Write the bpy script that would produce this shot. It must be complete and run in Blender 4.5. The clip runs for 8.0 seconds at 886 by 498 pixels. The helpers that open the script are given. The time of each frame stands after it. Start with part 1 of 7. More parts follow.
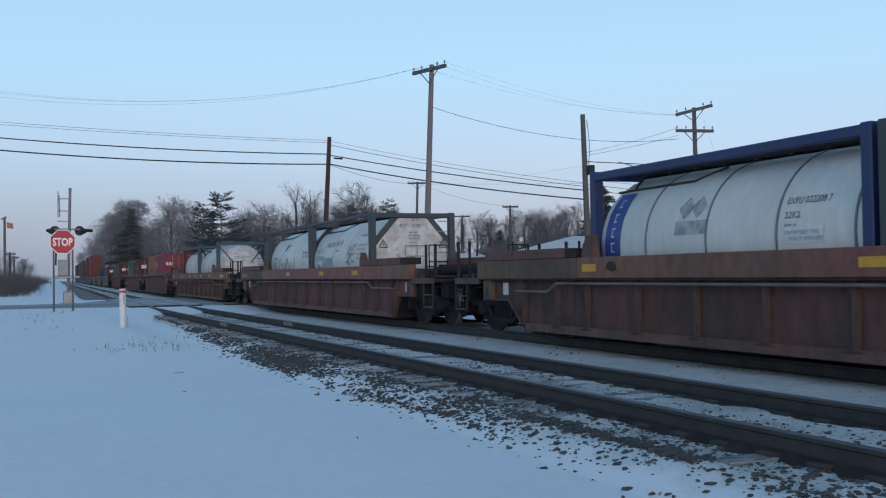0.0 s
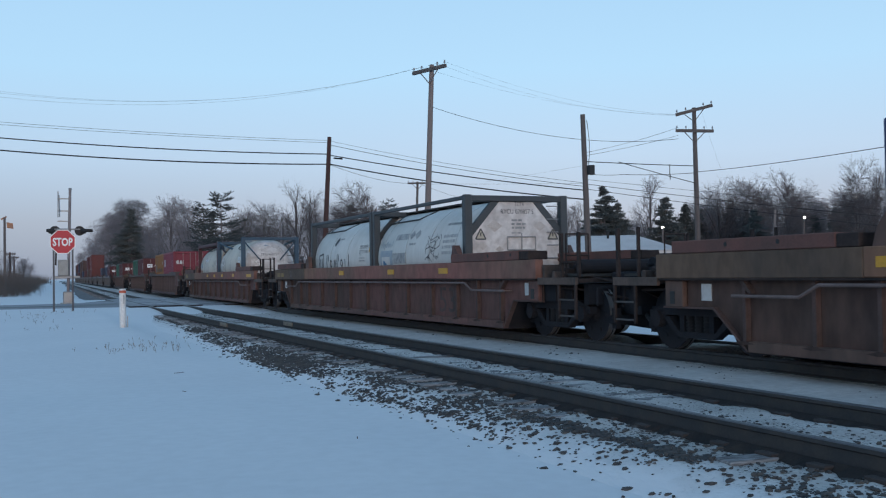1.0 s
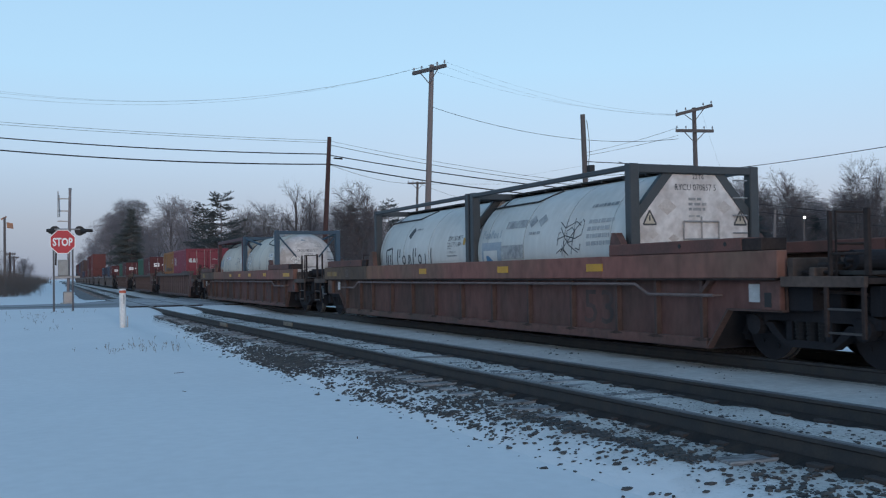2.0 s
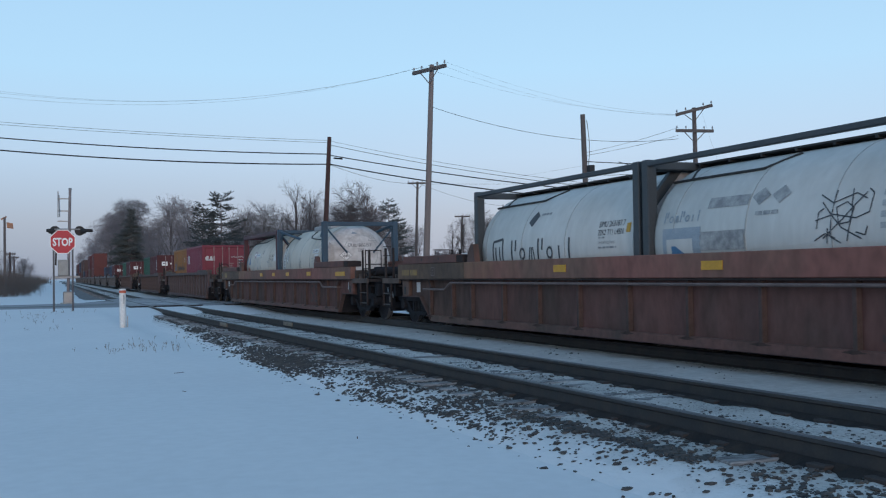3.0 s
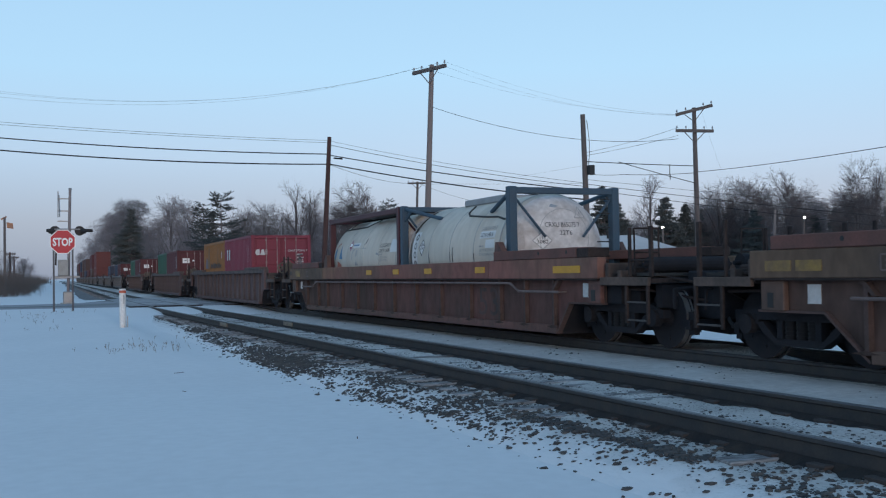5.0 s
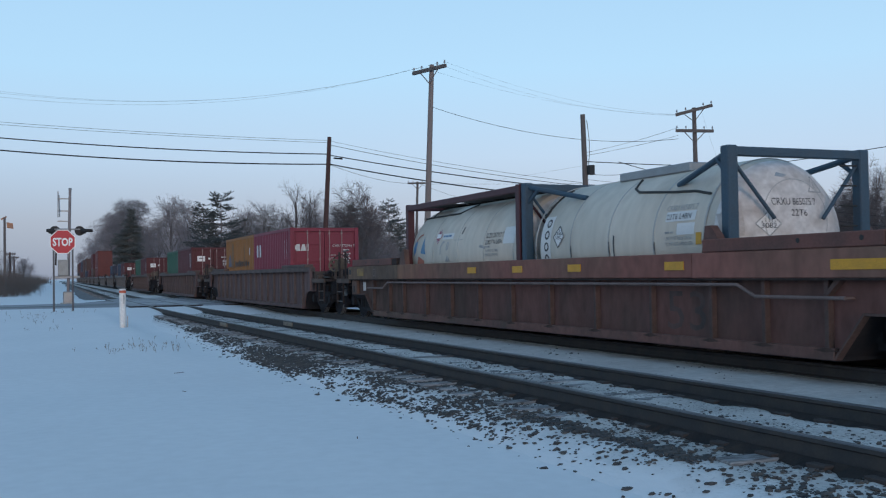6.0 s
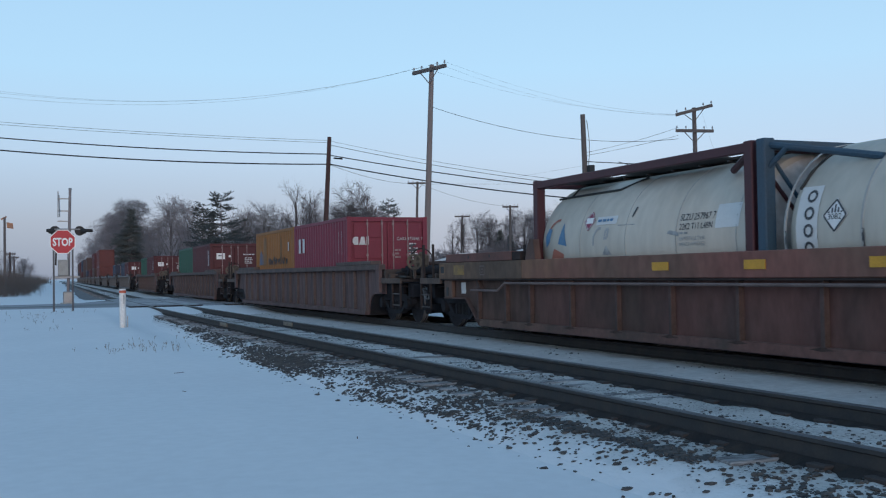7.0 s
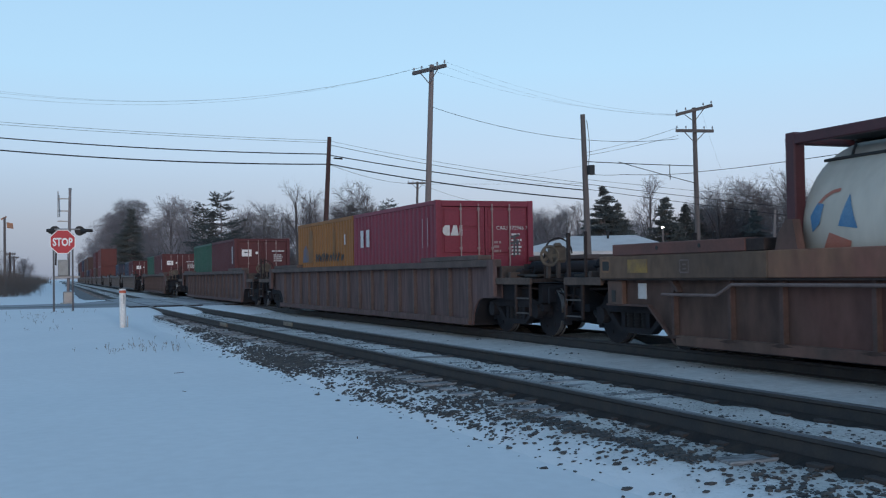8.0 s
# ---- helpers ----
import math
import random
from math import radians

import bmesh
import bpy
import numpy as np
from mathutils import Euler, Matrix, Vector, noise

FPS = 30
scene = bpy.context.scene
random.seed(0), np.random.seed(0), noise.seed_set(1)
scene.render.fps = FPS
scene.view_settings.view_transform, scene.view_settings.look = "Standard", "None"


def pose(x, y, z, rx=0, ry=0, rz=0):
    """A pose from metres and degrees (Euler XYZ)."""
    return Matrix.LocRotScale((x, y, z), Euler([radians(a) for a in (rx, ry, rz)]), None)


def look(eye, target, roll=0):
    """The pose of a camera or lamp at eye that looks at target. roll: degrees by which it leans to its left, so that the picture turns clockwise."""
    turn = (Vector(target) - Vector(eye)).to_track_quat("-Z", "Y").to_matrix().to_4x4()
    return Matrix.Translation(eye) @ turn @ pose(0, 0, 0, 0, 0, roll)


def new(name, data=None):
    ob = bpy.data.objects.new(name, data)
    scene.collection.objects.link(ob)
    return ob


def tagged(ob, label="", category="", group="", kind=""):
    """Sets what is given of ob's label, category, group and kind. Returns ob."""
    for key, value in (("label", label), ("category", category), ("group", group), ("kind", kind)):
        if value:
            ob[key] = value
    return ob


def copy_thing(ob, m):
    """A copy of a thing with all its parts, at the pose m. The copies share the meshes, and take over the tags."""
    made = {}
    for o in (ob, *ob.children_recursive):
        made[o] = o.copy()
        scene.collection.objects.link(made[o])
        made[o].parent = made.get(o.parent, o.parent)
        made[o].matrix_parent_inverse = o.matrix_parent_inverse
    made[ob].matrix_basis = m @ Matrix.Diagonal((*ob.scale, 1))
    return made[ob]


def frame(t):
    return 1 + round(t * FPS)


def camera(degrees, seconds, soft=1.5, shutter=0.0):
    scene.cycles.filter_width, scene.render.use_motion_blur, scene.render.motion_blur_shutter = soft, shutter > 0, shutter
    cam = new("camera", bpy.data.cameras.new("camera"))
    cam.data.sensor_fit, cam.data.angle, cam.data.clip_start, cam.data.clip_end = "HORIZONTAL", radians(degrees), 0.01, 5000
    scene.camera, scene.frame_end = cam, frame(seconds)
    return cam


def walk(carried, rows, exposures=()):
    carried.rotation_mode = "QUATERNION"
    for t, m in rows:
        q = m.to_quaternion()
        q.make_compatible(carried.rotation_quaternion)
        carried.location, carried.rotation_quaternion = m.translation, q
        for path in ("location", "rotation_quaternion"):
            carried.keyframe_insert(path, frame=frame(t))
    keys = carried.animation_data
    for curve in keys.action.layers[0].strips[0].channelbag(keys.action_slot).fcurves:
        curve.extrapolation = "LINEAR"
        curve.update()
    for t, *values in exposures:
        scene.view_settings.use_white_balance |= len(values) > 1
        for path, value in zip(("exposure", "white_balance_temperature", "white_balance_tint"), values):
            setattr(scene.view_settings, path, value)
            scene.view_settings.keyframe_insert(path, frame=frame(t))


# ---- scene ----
# Camera: fixed on a tripod; y runs along the tracks, z = 0 is the top of the rails.
TURN, TILT = radians(22.526), radians(1.329)
EYE = Vector((0.0, 0.0, 1.182))
cam = camera(46.13, 8.0, soft=1.18, shutter=0.1)
AIM = EYE + Vector((math.sin(TURN) * math.cos(TILT), math.cos(TURN) * math.cos(TILT), math.sin(TILT)))
walk(cam, [(0.0, look(EYE, AIM, -0.92)), (8.0, look(EYE, AIM, -0.92))],
     exposures=[(0.0, 0.03, 6500, 10), (8.0, 0.03, 6500, 10)])

# ---- light: clear winter dusk, the sun just down behind the camera ----
SUN_AZ, SUN_EL = radians(192), radians(3.5)
world = bpy.data.worlds.new("dusk_sky")
scene.world = world
world.use_nodes = True
wn, wl = world.node_tree.nodes, world.node_tree.links
sky = wn.new("ShaderNodeTexSky")
sky.sky_type, sky.sun_disc = "NISHITA", False
sky.sun_elevation, sky.sun_rotation = SUN_EL, SUN_AZ
sky.dust_density, sky.ozone_density = 0.4, 3.0
# twilight arch: lavender at the horizon, pale blue above it, deeper blue overhead
co = wn.new("ShaderNodeTexCoord")
sep = wn.new("ShaderNodeSeparateXYZ")
wl.new(co.outputs["Generated"], sep.inputs[0])
arch = wn.new("ShaderNodeValToRGB")
wl.new(sep.outputs["Z"], arch.inputs[0])
stops = arch.color_ramp.elements
stops[0].position, stops[0].color = 0.0, (0.385, 0.42, 0.54, 1)
stops[1].position, stops[1].color = 1.0, (0.145, 0.275, 0.445, 1)
for at_z, tone in ((0.05, (0.455, 0.495, 0.615)), (0.11, (0.495, 0.625, 0.80)), (0.19, (0.445, 0.68, 0.895)), (0.30, (0.38, 0.61, 0.84)), (0.6, (0.19, 0.345, 0.545))):
    e = stops.new(at_z)
    e.color = (*tone, 1)
add = wn.new("ShaderNodeMix")
add.data_type, add.blend_type = "RGBA", "ADD"
add.inputs[0].default_value = 0.03
wl.new(arch.outputs[0], add.inputs[6])
wl.new(sky.outputs[0], add.inputs[7])
# afterglow round the sunset, low in the sky behind the camera
dot = wn.new("ShaderNodeVectorMath")
dot.operation = "DOT_PRODUCT"
dot.inputs[1].default_value = (math.sin(SUN_AZ), math.cos(SUN_AZ), 0.0)
wl.new(co.outputs["Generated"], dot.inputs[0])


def calc(op, a, b):
    m = wn.new("ShaderNodeMath")
    m.operation, m.use_clamp = op, op == "MAXIMUM"
    for k, v in enumerate((a, b)):
        if isinstance(v, (int, float)):
            m.inputs[k].default_value = v
        else:
            wl.new(v, m.inputs[k])
    return m.outputs[0]


low = calc("POWER", calc("SUBTRACT", 1.0, calc("MAXIMUM", sep.outputs["Z"], 0.0)), 4.0)
glow = calc("MULTIPLY", calc("POWER", calc("MAXIMUM", calc("ADD", dot.outputs["Value"], 0.25), 0.0), 1.2), low)
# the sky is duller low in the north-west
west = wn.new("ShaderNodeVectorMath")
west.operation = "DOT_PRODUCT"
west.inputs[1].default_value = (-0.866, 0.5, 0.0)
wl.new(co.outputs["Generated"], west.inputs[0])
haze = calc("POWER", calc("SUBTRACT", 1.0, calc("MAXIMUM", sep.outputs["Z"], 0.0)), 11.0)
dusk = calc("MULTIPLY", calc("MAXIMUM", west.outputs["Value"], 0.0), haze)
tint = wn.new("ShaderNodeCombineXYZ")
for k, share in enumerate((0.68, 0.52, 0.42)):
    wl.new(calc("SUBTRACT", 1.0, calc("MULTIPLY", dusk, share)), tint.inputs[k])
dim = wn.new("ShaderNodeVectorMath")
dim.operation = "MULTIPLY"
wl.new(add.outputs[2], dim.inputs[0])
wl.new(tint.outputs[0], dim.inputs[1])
warm = wn.new("ShaderNodeMix")
warm.data_type, warm.blend_type = "RGBA", "ADD"
warm.inputs[7].default_value = (0.62, 0.42, 0.27, 1)
wl.new(glow, warm.inputs[0])
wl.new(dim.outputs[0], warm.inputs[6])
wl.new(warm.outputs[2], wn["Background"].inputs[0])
wn["Background"].inputs[1].default_value = 1.0
sun = new("sun", bpy.data.lights.new("sun", "SUN"))
sun.data.energy, sun.data.angle, sun.data.color = 0.8, radians(15), (1.0, 0.78, 0.64)
sun.matrix_world = look((0, 0, 0), (-math.sin(SUN_AZ), -math.cos(SUN_AZ), -math.tan(SUN_EL)))


# ---- materials ----


def mat(name, base, rough=0.7, metal=0.0, other=None, amount=0.5, scale=3.0, fine=60.0, bump=0.15, dist=0.01,
        stretch=(1, 1, 1), emit=None, vary=0.0, contrast=0.35):
    """A surface whose colour goes from base to other in large stains, with fine grain and relief."""
    m = bpy.data.materials.new(name)
    m.use_nodes = True
    n, l = m.node_tree.nodes, m.node_tree.links
    b = n["Principled BSDF"]
    b.inputs["Roughness"].default_value, b.inputs["Metallic"].default_value = rough, metal
    co = n.new("ShaderNodeTexCoord")
    mp = n.new("ShaderNodeMapping")
    mp.inputs["Scale"].default_value = stretch
    l.new(co.outputs["Object"], mp.inputs[0])
    big, small = n.new("ShaderNodeTexNoise"), n.new("ShaderNodeTexNoise")
    for tex, sc in ((big, scale), (small, fine)):
        tex.inputs["Scale"].default_value, tex.inputs["Detail"].default_value = sc, 6
        l.new(mp.outputs[0], tex.inputs["Vector"])
    other = other or tuple(c * 0.6 for c in base)
    ramp = n.new("ShaderNodeMapRange")
    ramp.inputs[1].default_value, ramp.inputs[2].default_value = 0.38, 0.68
    ramp.inputs[4].default_value = amount
    l.new(big.outputs["Fac"], ramp.inputs[0])
    mix = n.new("ShaderNodeMix")
    mix.data_type = "RGBA"
    mix.inputs[6].default_value, mix.inputs[7].default_value = (*base, 1), (*other, 1)
    l.new(ramp.outputs[0], mix.inputs[0])
    grain = n.new("ShaderNodeMix")
    grain.data_type, grain.blend_type = "RGBA", "MULTIPLY"
    grain.inputs[0].default_value = contrast
    l.new(mix.outputs[2], grain.inputs[6])
    gr = n.new("ShaderNodeMapRange")
    gr.inputs[1].default_value, gr.inputs[2].default_value = 0.3, 0.7
    gr.inputs[3].default_value, gr.inputs[4].default_value = 0.55, 1.15
    l.new(small.outputs["Fac"], gr.inputs[0])
    l.new(gr.outputs[0], grain.inputs[7])
    out = grain.outputs[2]
    if vary:
        info, hs = n.new("ShaderNodeObjectInfo"), n.new("ShaderNodeHueSaturation")
        mr = n.new("ShaderNodeMapRange")
        mr.inputs[3].default_value, mr.inputs[4].default_value = 1 - vary, 1 + vary
        l.new(info.outputs["Random"], mr.inputs[0])
        l.new(mr.outputs[0], hs.inputs["Value"])
        l.new(out, hs.inputs["Color"])
        out = hs.outputs[0]
    l.new(out, b.inputs["Base Color"])
    bp = n.new("ShaderNodeBump")
    bp.inputs["Strength"].default_value, bp.inputs["Distance"].default_value = bump, dist
    l.new(small.outputs["Fac"], bp.inputs["Height"])
    l.new(bp.outputs[0], b.inputs["Normal"])
    if emit:
        b.inputs["Emission Color"].default_value, b.inputs["Emission Strength"].default_value = (*emit[0], 1), emit[1]
    return m


SNOW = mat("snow", (0.745, 0.76, 0.775), 0.85, other=(0.695, 0.715, 0.735), amount=0.6, scale=0.35, fine=7, bump=0.035, dist=0.02, contrast=0.1)
THIN_BALLAST = mat("bare_ballast_with_snow_dust", (0.10, 0.10, 0.105), 0.95, other=(0.22, 0.225, 0.235), amount=0.8, scale=2.5, fine=30, bump=0.4)
PANEL_RUBBER = mat("crossing_panel_with_snow_dust", (0.24, 0.25, 0.265), 0.9, other=(0.46, 0.475, 0.495), amount=0.9, scale=1.1, fine=14, vary=0.15)
PANEL_SIDE = mat("dark_rubber_panel_edge", (0.028, 0.028, 0.03), 0.9, other=(0.05, 0.048, 0.048), scale=4, fine=40)
SNOW_BETWEEN = mat("trodden_snow_between_tracks", (0.585, 0.58, 0.568), 0.85, other=(0.46, 0.455, 0.445), amount=0.75, scale=1.6, fine=9, bump=0.5, dist=0.03, contrast=0.34)
ASPHALT = mat("asphalt_with_slush", (0.34, 0.355, 0.38), 0.85, other=(0.11, 0.11, 0.115), amount=0.95, scale=0.5, fine=8, stretch=(0.3, 1, 1), contrast=0.5)
BALLAST = mat("ballast_stone", (0.062, 0.066, 0.071), 0.95, other=(0.112, 0.112, 0.108), amount=0.9, scale=6, fine=90, bump=0.4)
RAIL_SIDE = mat("rusty_rail", (0.034, 0.038, 0.043), 0.8, 0.1, other=(0.054, 0.050, 0.048), amount=0.8, scale=5, fine=40)
RAIL_TOP = mat("worn_rail_head", (0.13, 0.13, 0.14), 0.45, 0.8, other=(0.09, 0.08, 0.08), scale=6, fine=120, bump=0.05)
PLATE_RUST = mat("rusty_tie_plate", (0.046, 0.039, 0.038), 0.9, other=(0.034, 0.032, 0.033), amount=0.9, scale=6, fine=50)
TIE = mat("weathered_tie", (0.105, 0.104, 0.108), 0.95, other=(0.42, 0.43, 0.44), amount=0.85, scale=5, fine=30, stretch=(1, 6, 6), vary=0.2)
CAR_RED = mat("brown_red_car_paint", (0.148, 0.079, 0.071), 0.85, other=(0.077, 0.058, 0.052), amount=0.95, scale=0.9, fine=6, stretch=(1, 1.0, 0.5), vary=0.12, contrast=0.6, bump=0.05)
CAR_RIB = mat("dusty_brown_rib_paint", (0.121, 0.082, 0.077), 0.85, other=(0.081, 0.061, 0.057), amount=0.9, scale=2, fine=25)
CAR_FLANGE = mat("scuffed_red_flange_paint", (0.148, 0.073, 0.063), 0.85, other=(0.066, 0.05, 0.045), amount=0.95, scale=1.2, fine=10, contrast=0.65)
CAR_TAN = mat("sun_bleached_car_paint", (0.235, 0.098, 0.080), 0.85, other=(0.142, 0.102, 0.074), amount=1.0, scale=0.4, fine=6, vary=0.12, contrast=0.6, stretch=(1, 1, 0.6), bump=0.05)
CAR_PLATE = mat("dull_red_plate", (0.165, 0.072, 0.060), 0.85, other=(0.10, 0.056, 0.049), amount=0.9, scale=2, fine=30)
CAR_OLD = mat("dark_brown_car_paint", (0.145, 0.100, 0.099), 0.85, other=(0.090, 0.070, 0.070), amount=0.95, scale=1.5, fine=9, stretch=(1, 1.2, 0.16), vary=0.12, contrast=0.7, bump=0.05)
CAR_GREY = mat("grey_car_paint", (0.13, 0.135, 0.145), 0.7, other=(0.075, 0.075, 0.08), scale=1, fine=20)
# grimy paint of the car ends; also the painted shade under the top chord
CAR_END = mat("grimy_end_paint_and_chord_shade", (0.056, 0.043, 0.041), 0.9, other=(0.030, 0.027, 0.028), amount=1.0, scale=2.2, fine=14, contrast=0.6)
CAR_PLATFORM = mat("dusty_brown_platform_paint", (0.115, 0.083, 0.070), 0.9, other=(0.062, 0.048, 0.043), amount=1.0, scale=1.8, fine=14, contrast=0.6)
CAR_DRAB = mat("drab_olive_brown_chord_paint", (0.168, 0.106, 0.070), 0.88, other=(0.090, 0.064, 0.050), amount=1.0, scale=0.9, fine=7, vary=0.1, contrast=0.65, stretch=(1, 1, 0.5), bump=0.05)
CAR_OLD_TOP = mat("dusty_mauve_brown_chord_paint", (0.115, 0.085, 0.078), 0.9, other=(0.07, 0.055, 0.052), amount=0.9, scale=1.5, fine=12, contrast=0.5)
CAR_PIPE = mat("worn_pale_pipe_paint", (0.165, 0.125, 0.12), 0.8, other=(0.10, 0.075, 0.072), amount=0.8, scale=3, fine=30)
CAR_STEP = mat("scuffed_step_steel", (0.085, 0.08, 0.082), 0.7, 0.2, other=(0.05, 0.045, 0.045), scale=5, fine=40)
CAR_TAN_DULL = mat("dull_tan_housing", (0.145, 0.115, 0.085), 0.9, other=(0.07, 0.058, 0.05), amount=0.9, scale=5, fine=30)
RIB_GREY = mat("greyish_brown_rib_paint", (0.128, 0.098, 0.099), 0.9, other=(0.09, 0.073, 0.073), amount=0.9, scale=2, fine=25)
ROD_GREY = mat("painted_lock_rod", (0.30, 0.22, 0.22), 0.6, other=(0.22, 0.14, 0.14), scale=5, fine=40)
SMUDGE = mat("greasy_dark_smudge", (0.078, 0.053, 0.048), 0.9, other=(0.05, 0.038, 0.035), amount=0.9, scale=6, fine=30)
BARE_GRIT = mat("bare_wet_grit", (0.024, 0.024, 0.026), 0.95, other=(0.048, 0.042, 0.038), amount=0.8, scale=4, fine=45, bump=0.6)
GRIME = mat("black_running_gear", (0.023, 0.025, 0.031), 0.95, 0.0, other=(0.036, 0.034, 0.037), scale=4, fine=50)
SOOT = mat("sooty_spring_steel", (0.013, 0.014, 0.017), 1.0, other=(0.02, 0.019, 0.02), scale=5, fine=40)
TREAD = mat("polished_wheel_tread", (0.5, 0.5, 0.5), 0.4, 0.8, other=(0.3, 0.29, 0.28), scale=5, fine=80)
YELLOW = mat("yellow_reflector", (0.62, 0.32, 0.025), 0.55, other=(0.45, 0.24, 0.03), scale=6, fine=60)
LABEL = mat("white_stencil_paint", (0.62, 0.62, 0.62), 0.7, other=(0.4, 0.39, 0.38), scale=8, fine=60)
TANK_WHITE = mat("white_tank_cladding", (0.62, 0.615, 0.588), 0.5, other=(0.49, 0.482, 0.45), amount=0.7, scale=0.8, fine=7, bump=0.03, stretch=(1, 1, 0.3), contrast=0.2)
TANK_CREAM = mat("cream_white_tank_cladding", (0.60, 0.55, 0.475), 0.6, other=(0.47, 0.42, 0.35), amount=0.85, scale=0.9, fine=5, bump=0.03, stretch=(1, 1, 0.3), contrast=0.28)
SEAM_PALE = mat("faint_cladding_seam", (0.36, 0.36, 0.35), 0.6, other=(0.46, 0.46, 0.45), scale=3, fine=40)
SCRUB = mat("dull_winter_scrub", (0.125, 0.098, 0.086), 0.95, other=(0.085, 0.074, 0.070), scale=0.6, fine=8)
END_WHITE = mat("stained_white_end_panel", (0.72, 0.70, 0.69), 0.6, other=(0.44, 0.39, 0.37), amount=0.8, scale=3.0, fine=9, bump=0.05, contrast=0.45)
SEAM = mat("grey_cladding_band", (0.15, 0.16, 0.165), 0.5, scale=3, fine=40)
FRAME_BLUE = mat("navy_blue_frame", (0.012, 0.03, 0.12), 0.55, other=(0.03, 0.04, 0.09), scale=2, fine=40)
FRAME_TEAL = mat("faded_blue_frame", (0.03, 0.075, 0.12), 0.6, other=(0.05, 0.06, 0.075), scale=2, fine=40)
FRAME_GREY = mat("dark_grey_frame", (0.055, 0.066, 0.075), 0.6, other=(0.035, 0.04, 0.045), scale=2, fine=40)
FRAME_RED = mat("dark_red_frame", (0.075, 0.018, 0.025), 0.6, other=(0.045, 0.016, 0.02), scale=2, fine=40)
PRINT = mat("dark_print", (0.045, 0.05, 0.06), 0.6, other=(0.1, 0.1, 0.11), scale=9, fine=60)
STENCIL = mat("worn_stencil_paint", (0.062, 0.046, 0.044), 0.9, other=(0.1, 0.064, 0.06), amount=0.9, scale=3, fine=14)
YELLOW_FADED = mat("faded_yellow_paint", (0.30, 0.19, 0.05), 0.7, other=(0.16, 0.10, 0.06), amount=0.9, scale=4, fine=30)
PALE_STAIN = mat("brownish_stain", (0.50, 0.45, 0.42), 0.7, other=(0.60, 0.57, 0.55), amount=0.9, scale=6, fine=30)
PRINT_GREY = mat("faded_grey_print", (0.24, 0.25, 0.26), 0.6, other=(0.47, 0.475, 0.47), amount=0.9, scale=7, fine=40)
PRINT_CRIMSON = mat("crimson_print", (0.30, 0.03, 0.08), 0.55, other=(0.25, 0.05, 0.09), scale=6, fine=60)
PRINT_FAINT = mat("faint_grey_print", (0.38, 0.385, 0.39), 0.6, other=(0.46, 0.46, 0.455), amount=0.9, scale=7, fine=40)
PRINT_NAVY = mat("navy_print", (0.02, 0.05, 0.26), 0.5, other=(0.03, 0.06, 0.2), scale=5, fine=60)
PRINT_SKY = mat("mid_blue_print", (0.05, 0.17, 0.33), 0.55, other=(0.11, 0.23, 0.36), amount=0.9, scale=5, fine=40)
PRINT_RUST = mat("brick_red_print", (0.38, 0.13, 0.09), 0.6, other=(0.4, 0.2, 0.15), scale=5, fine=60)
BOX_RED = mat("bright_red_container", (0.20, 0.017, 0.04), 0.55, other=(0.145, 0.016, 0.033), scale=1, fine=20, bump=0.05)
BOX_MAROON = mat("maroon_container", (0.098, 0.022, 0.026), 0.7, other=(0.064, 0.020, 0.023), scale=1, fine=20, bump=0.05)
BOX_YELLOW = mat("ochre_container", (0.29, 0.115, 0.022), 0.65, other=(0.20, 0.085, 0.022), scale=1, fine=20, bump=0.05)
DRAB_STAIN = mat("drab_olive_stain", (0.19, 0.095, 0.035), 0.75, other=(0.27, 0.11, 0.023), amount=0.8, scale=3, fine=14)
FADED_NAVY = mat("faded_blue_spray", (0.085, 0.10, 0.16), 0.7, other=(0.20, 0.10, 0.05), amount=0.8, scale=4, fine=14)
BOX_GREEN = mat("green_container", (0.014, 0.085, 0.045), 0.6, other=(0.012, 0.05, 0.03), scale=1, fine=20)
BOX_NAVY = mat("navy_container", (0.018, 0.03, 0.065), 0.6, other=(0.02, 0.025, 0.04), scale=1, fine=20)
BOX_ORANGE = mat("orange_red_container", (0.135, 0.030, 0.026), 0.65, other=(0.10, 0.028, 0.026), scale=1, fine=20)
BOX_BROWN = mat("dull_brown_container", (0.085, 0.045, 0.040), 0.7, other=(0.06, 0.036, 0.034), scale=1, fine=20)
WOOD_POLE = mat("grey_pole_wood", (0.135, 0.115, 0.11), 0.9, other=(0.09, 0.078, 0.075), scale=2, fine=40, stretch=(6, 6, 0.4))
PALE_POLE = mat("pale_pole_wood", (0.23, 0.19, 0.18), 0.9, other=(0.16, 0.135, 0.13), scale=2, fine=40, stretch=(6, 6, 0.4))
FADED_BLUE = mat("faded_blue_print", (0.30, 0.36, 0.42), 0.6, other=(0.42, 0.46, 0.49), scale=6, fine=60)
DARK_POLE = mat("dark_creosote_wood", (0.08, 0.04, 0.036), 0.9, other=(0.05, 0.03, 0.03), scale=2, fine=40, stretch=(6, 6, 0.4))
WIRE = mat("black_wire", (0.02, 0.02, 0.022), 0.6)
CERAMIC = mat("grey_insulator", (0.3, 0.3, 0.32), 0.3)
STEEL = mat("galvanised_steel", (0.33, 0.34, 0.35), 0.5, 0.7, other=(0.24, 0.24, 0.25), scale=3, fine=50)
STEEL_DULL = mat("dull_weathered_steel", (0.17, 0.17, 0.18), 0.7, 0.4, other=(0.12, 0.11, 0.115), scale=3, fine=40)
PALE_POLE_STEEL = mat("aluminium_mast_with_grime", (0.25, 0.225, 0.235), 0.6, 0.3, other=(0.15, 0.13, 0.135), scale=2.5, fine=30)
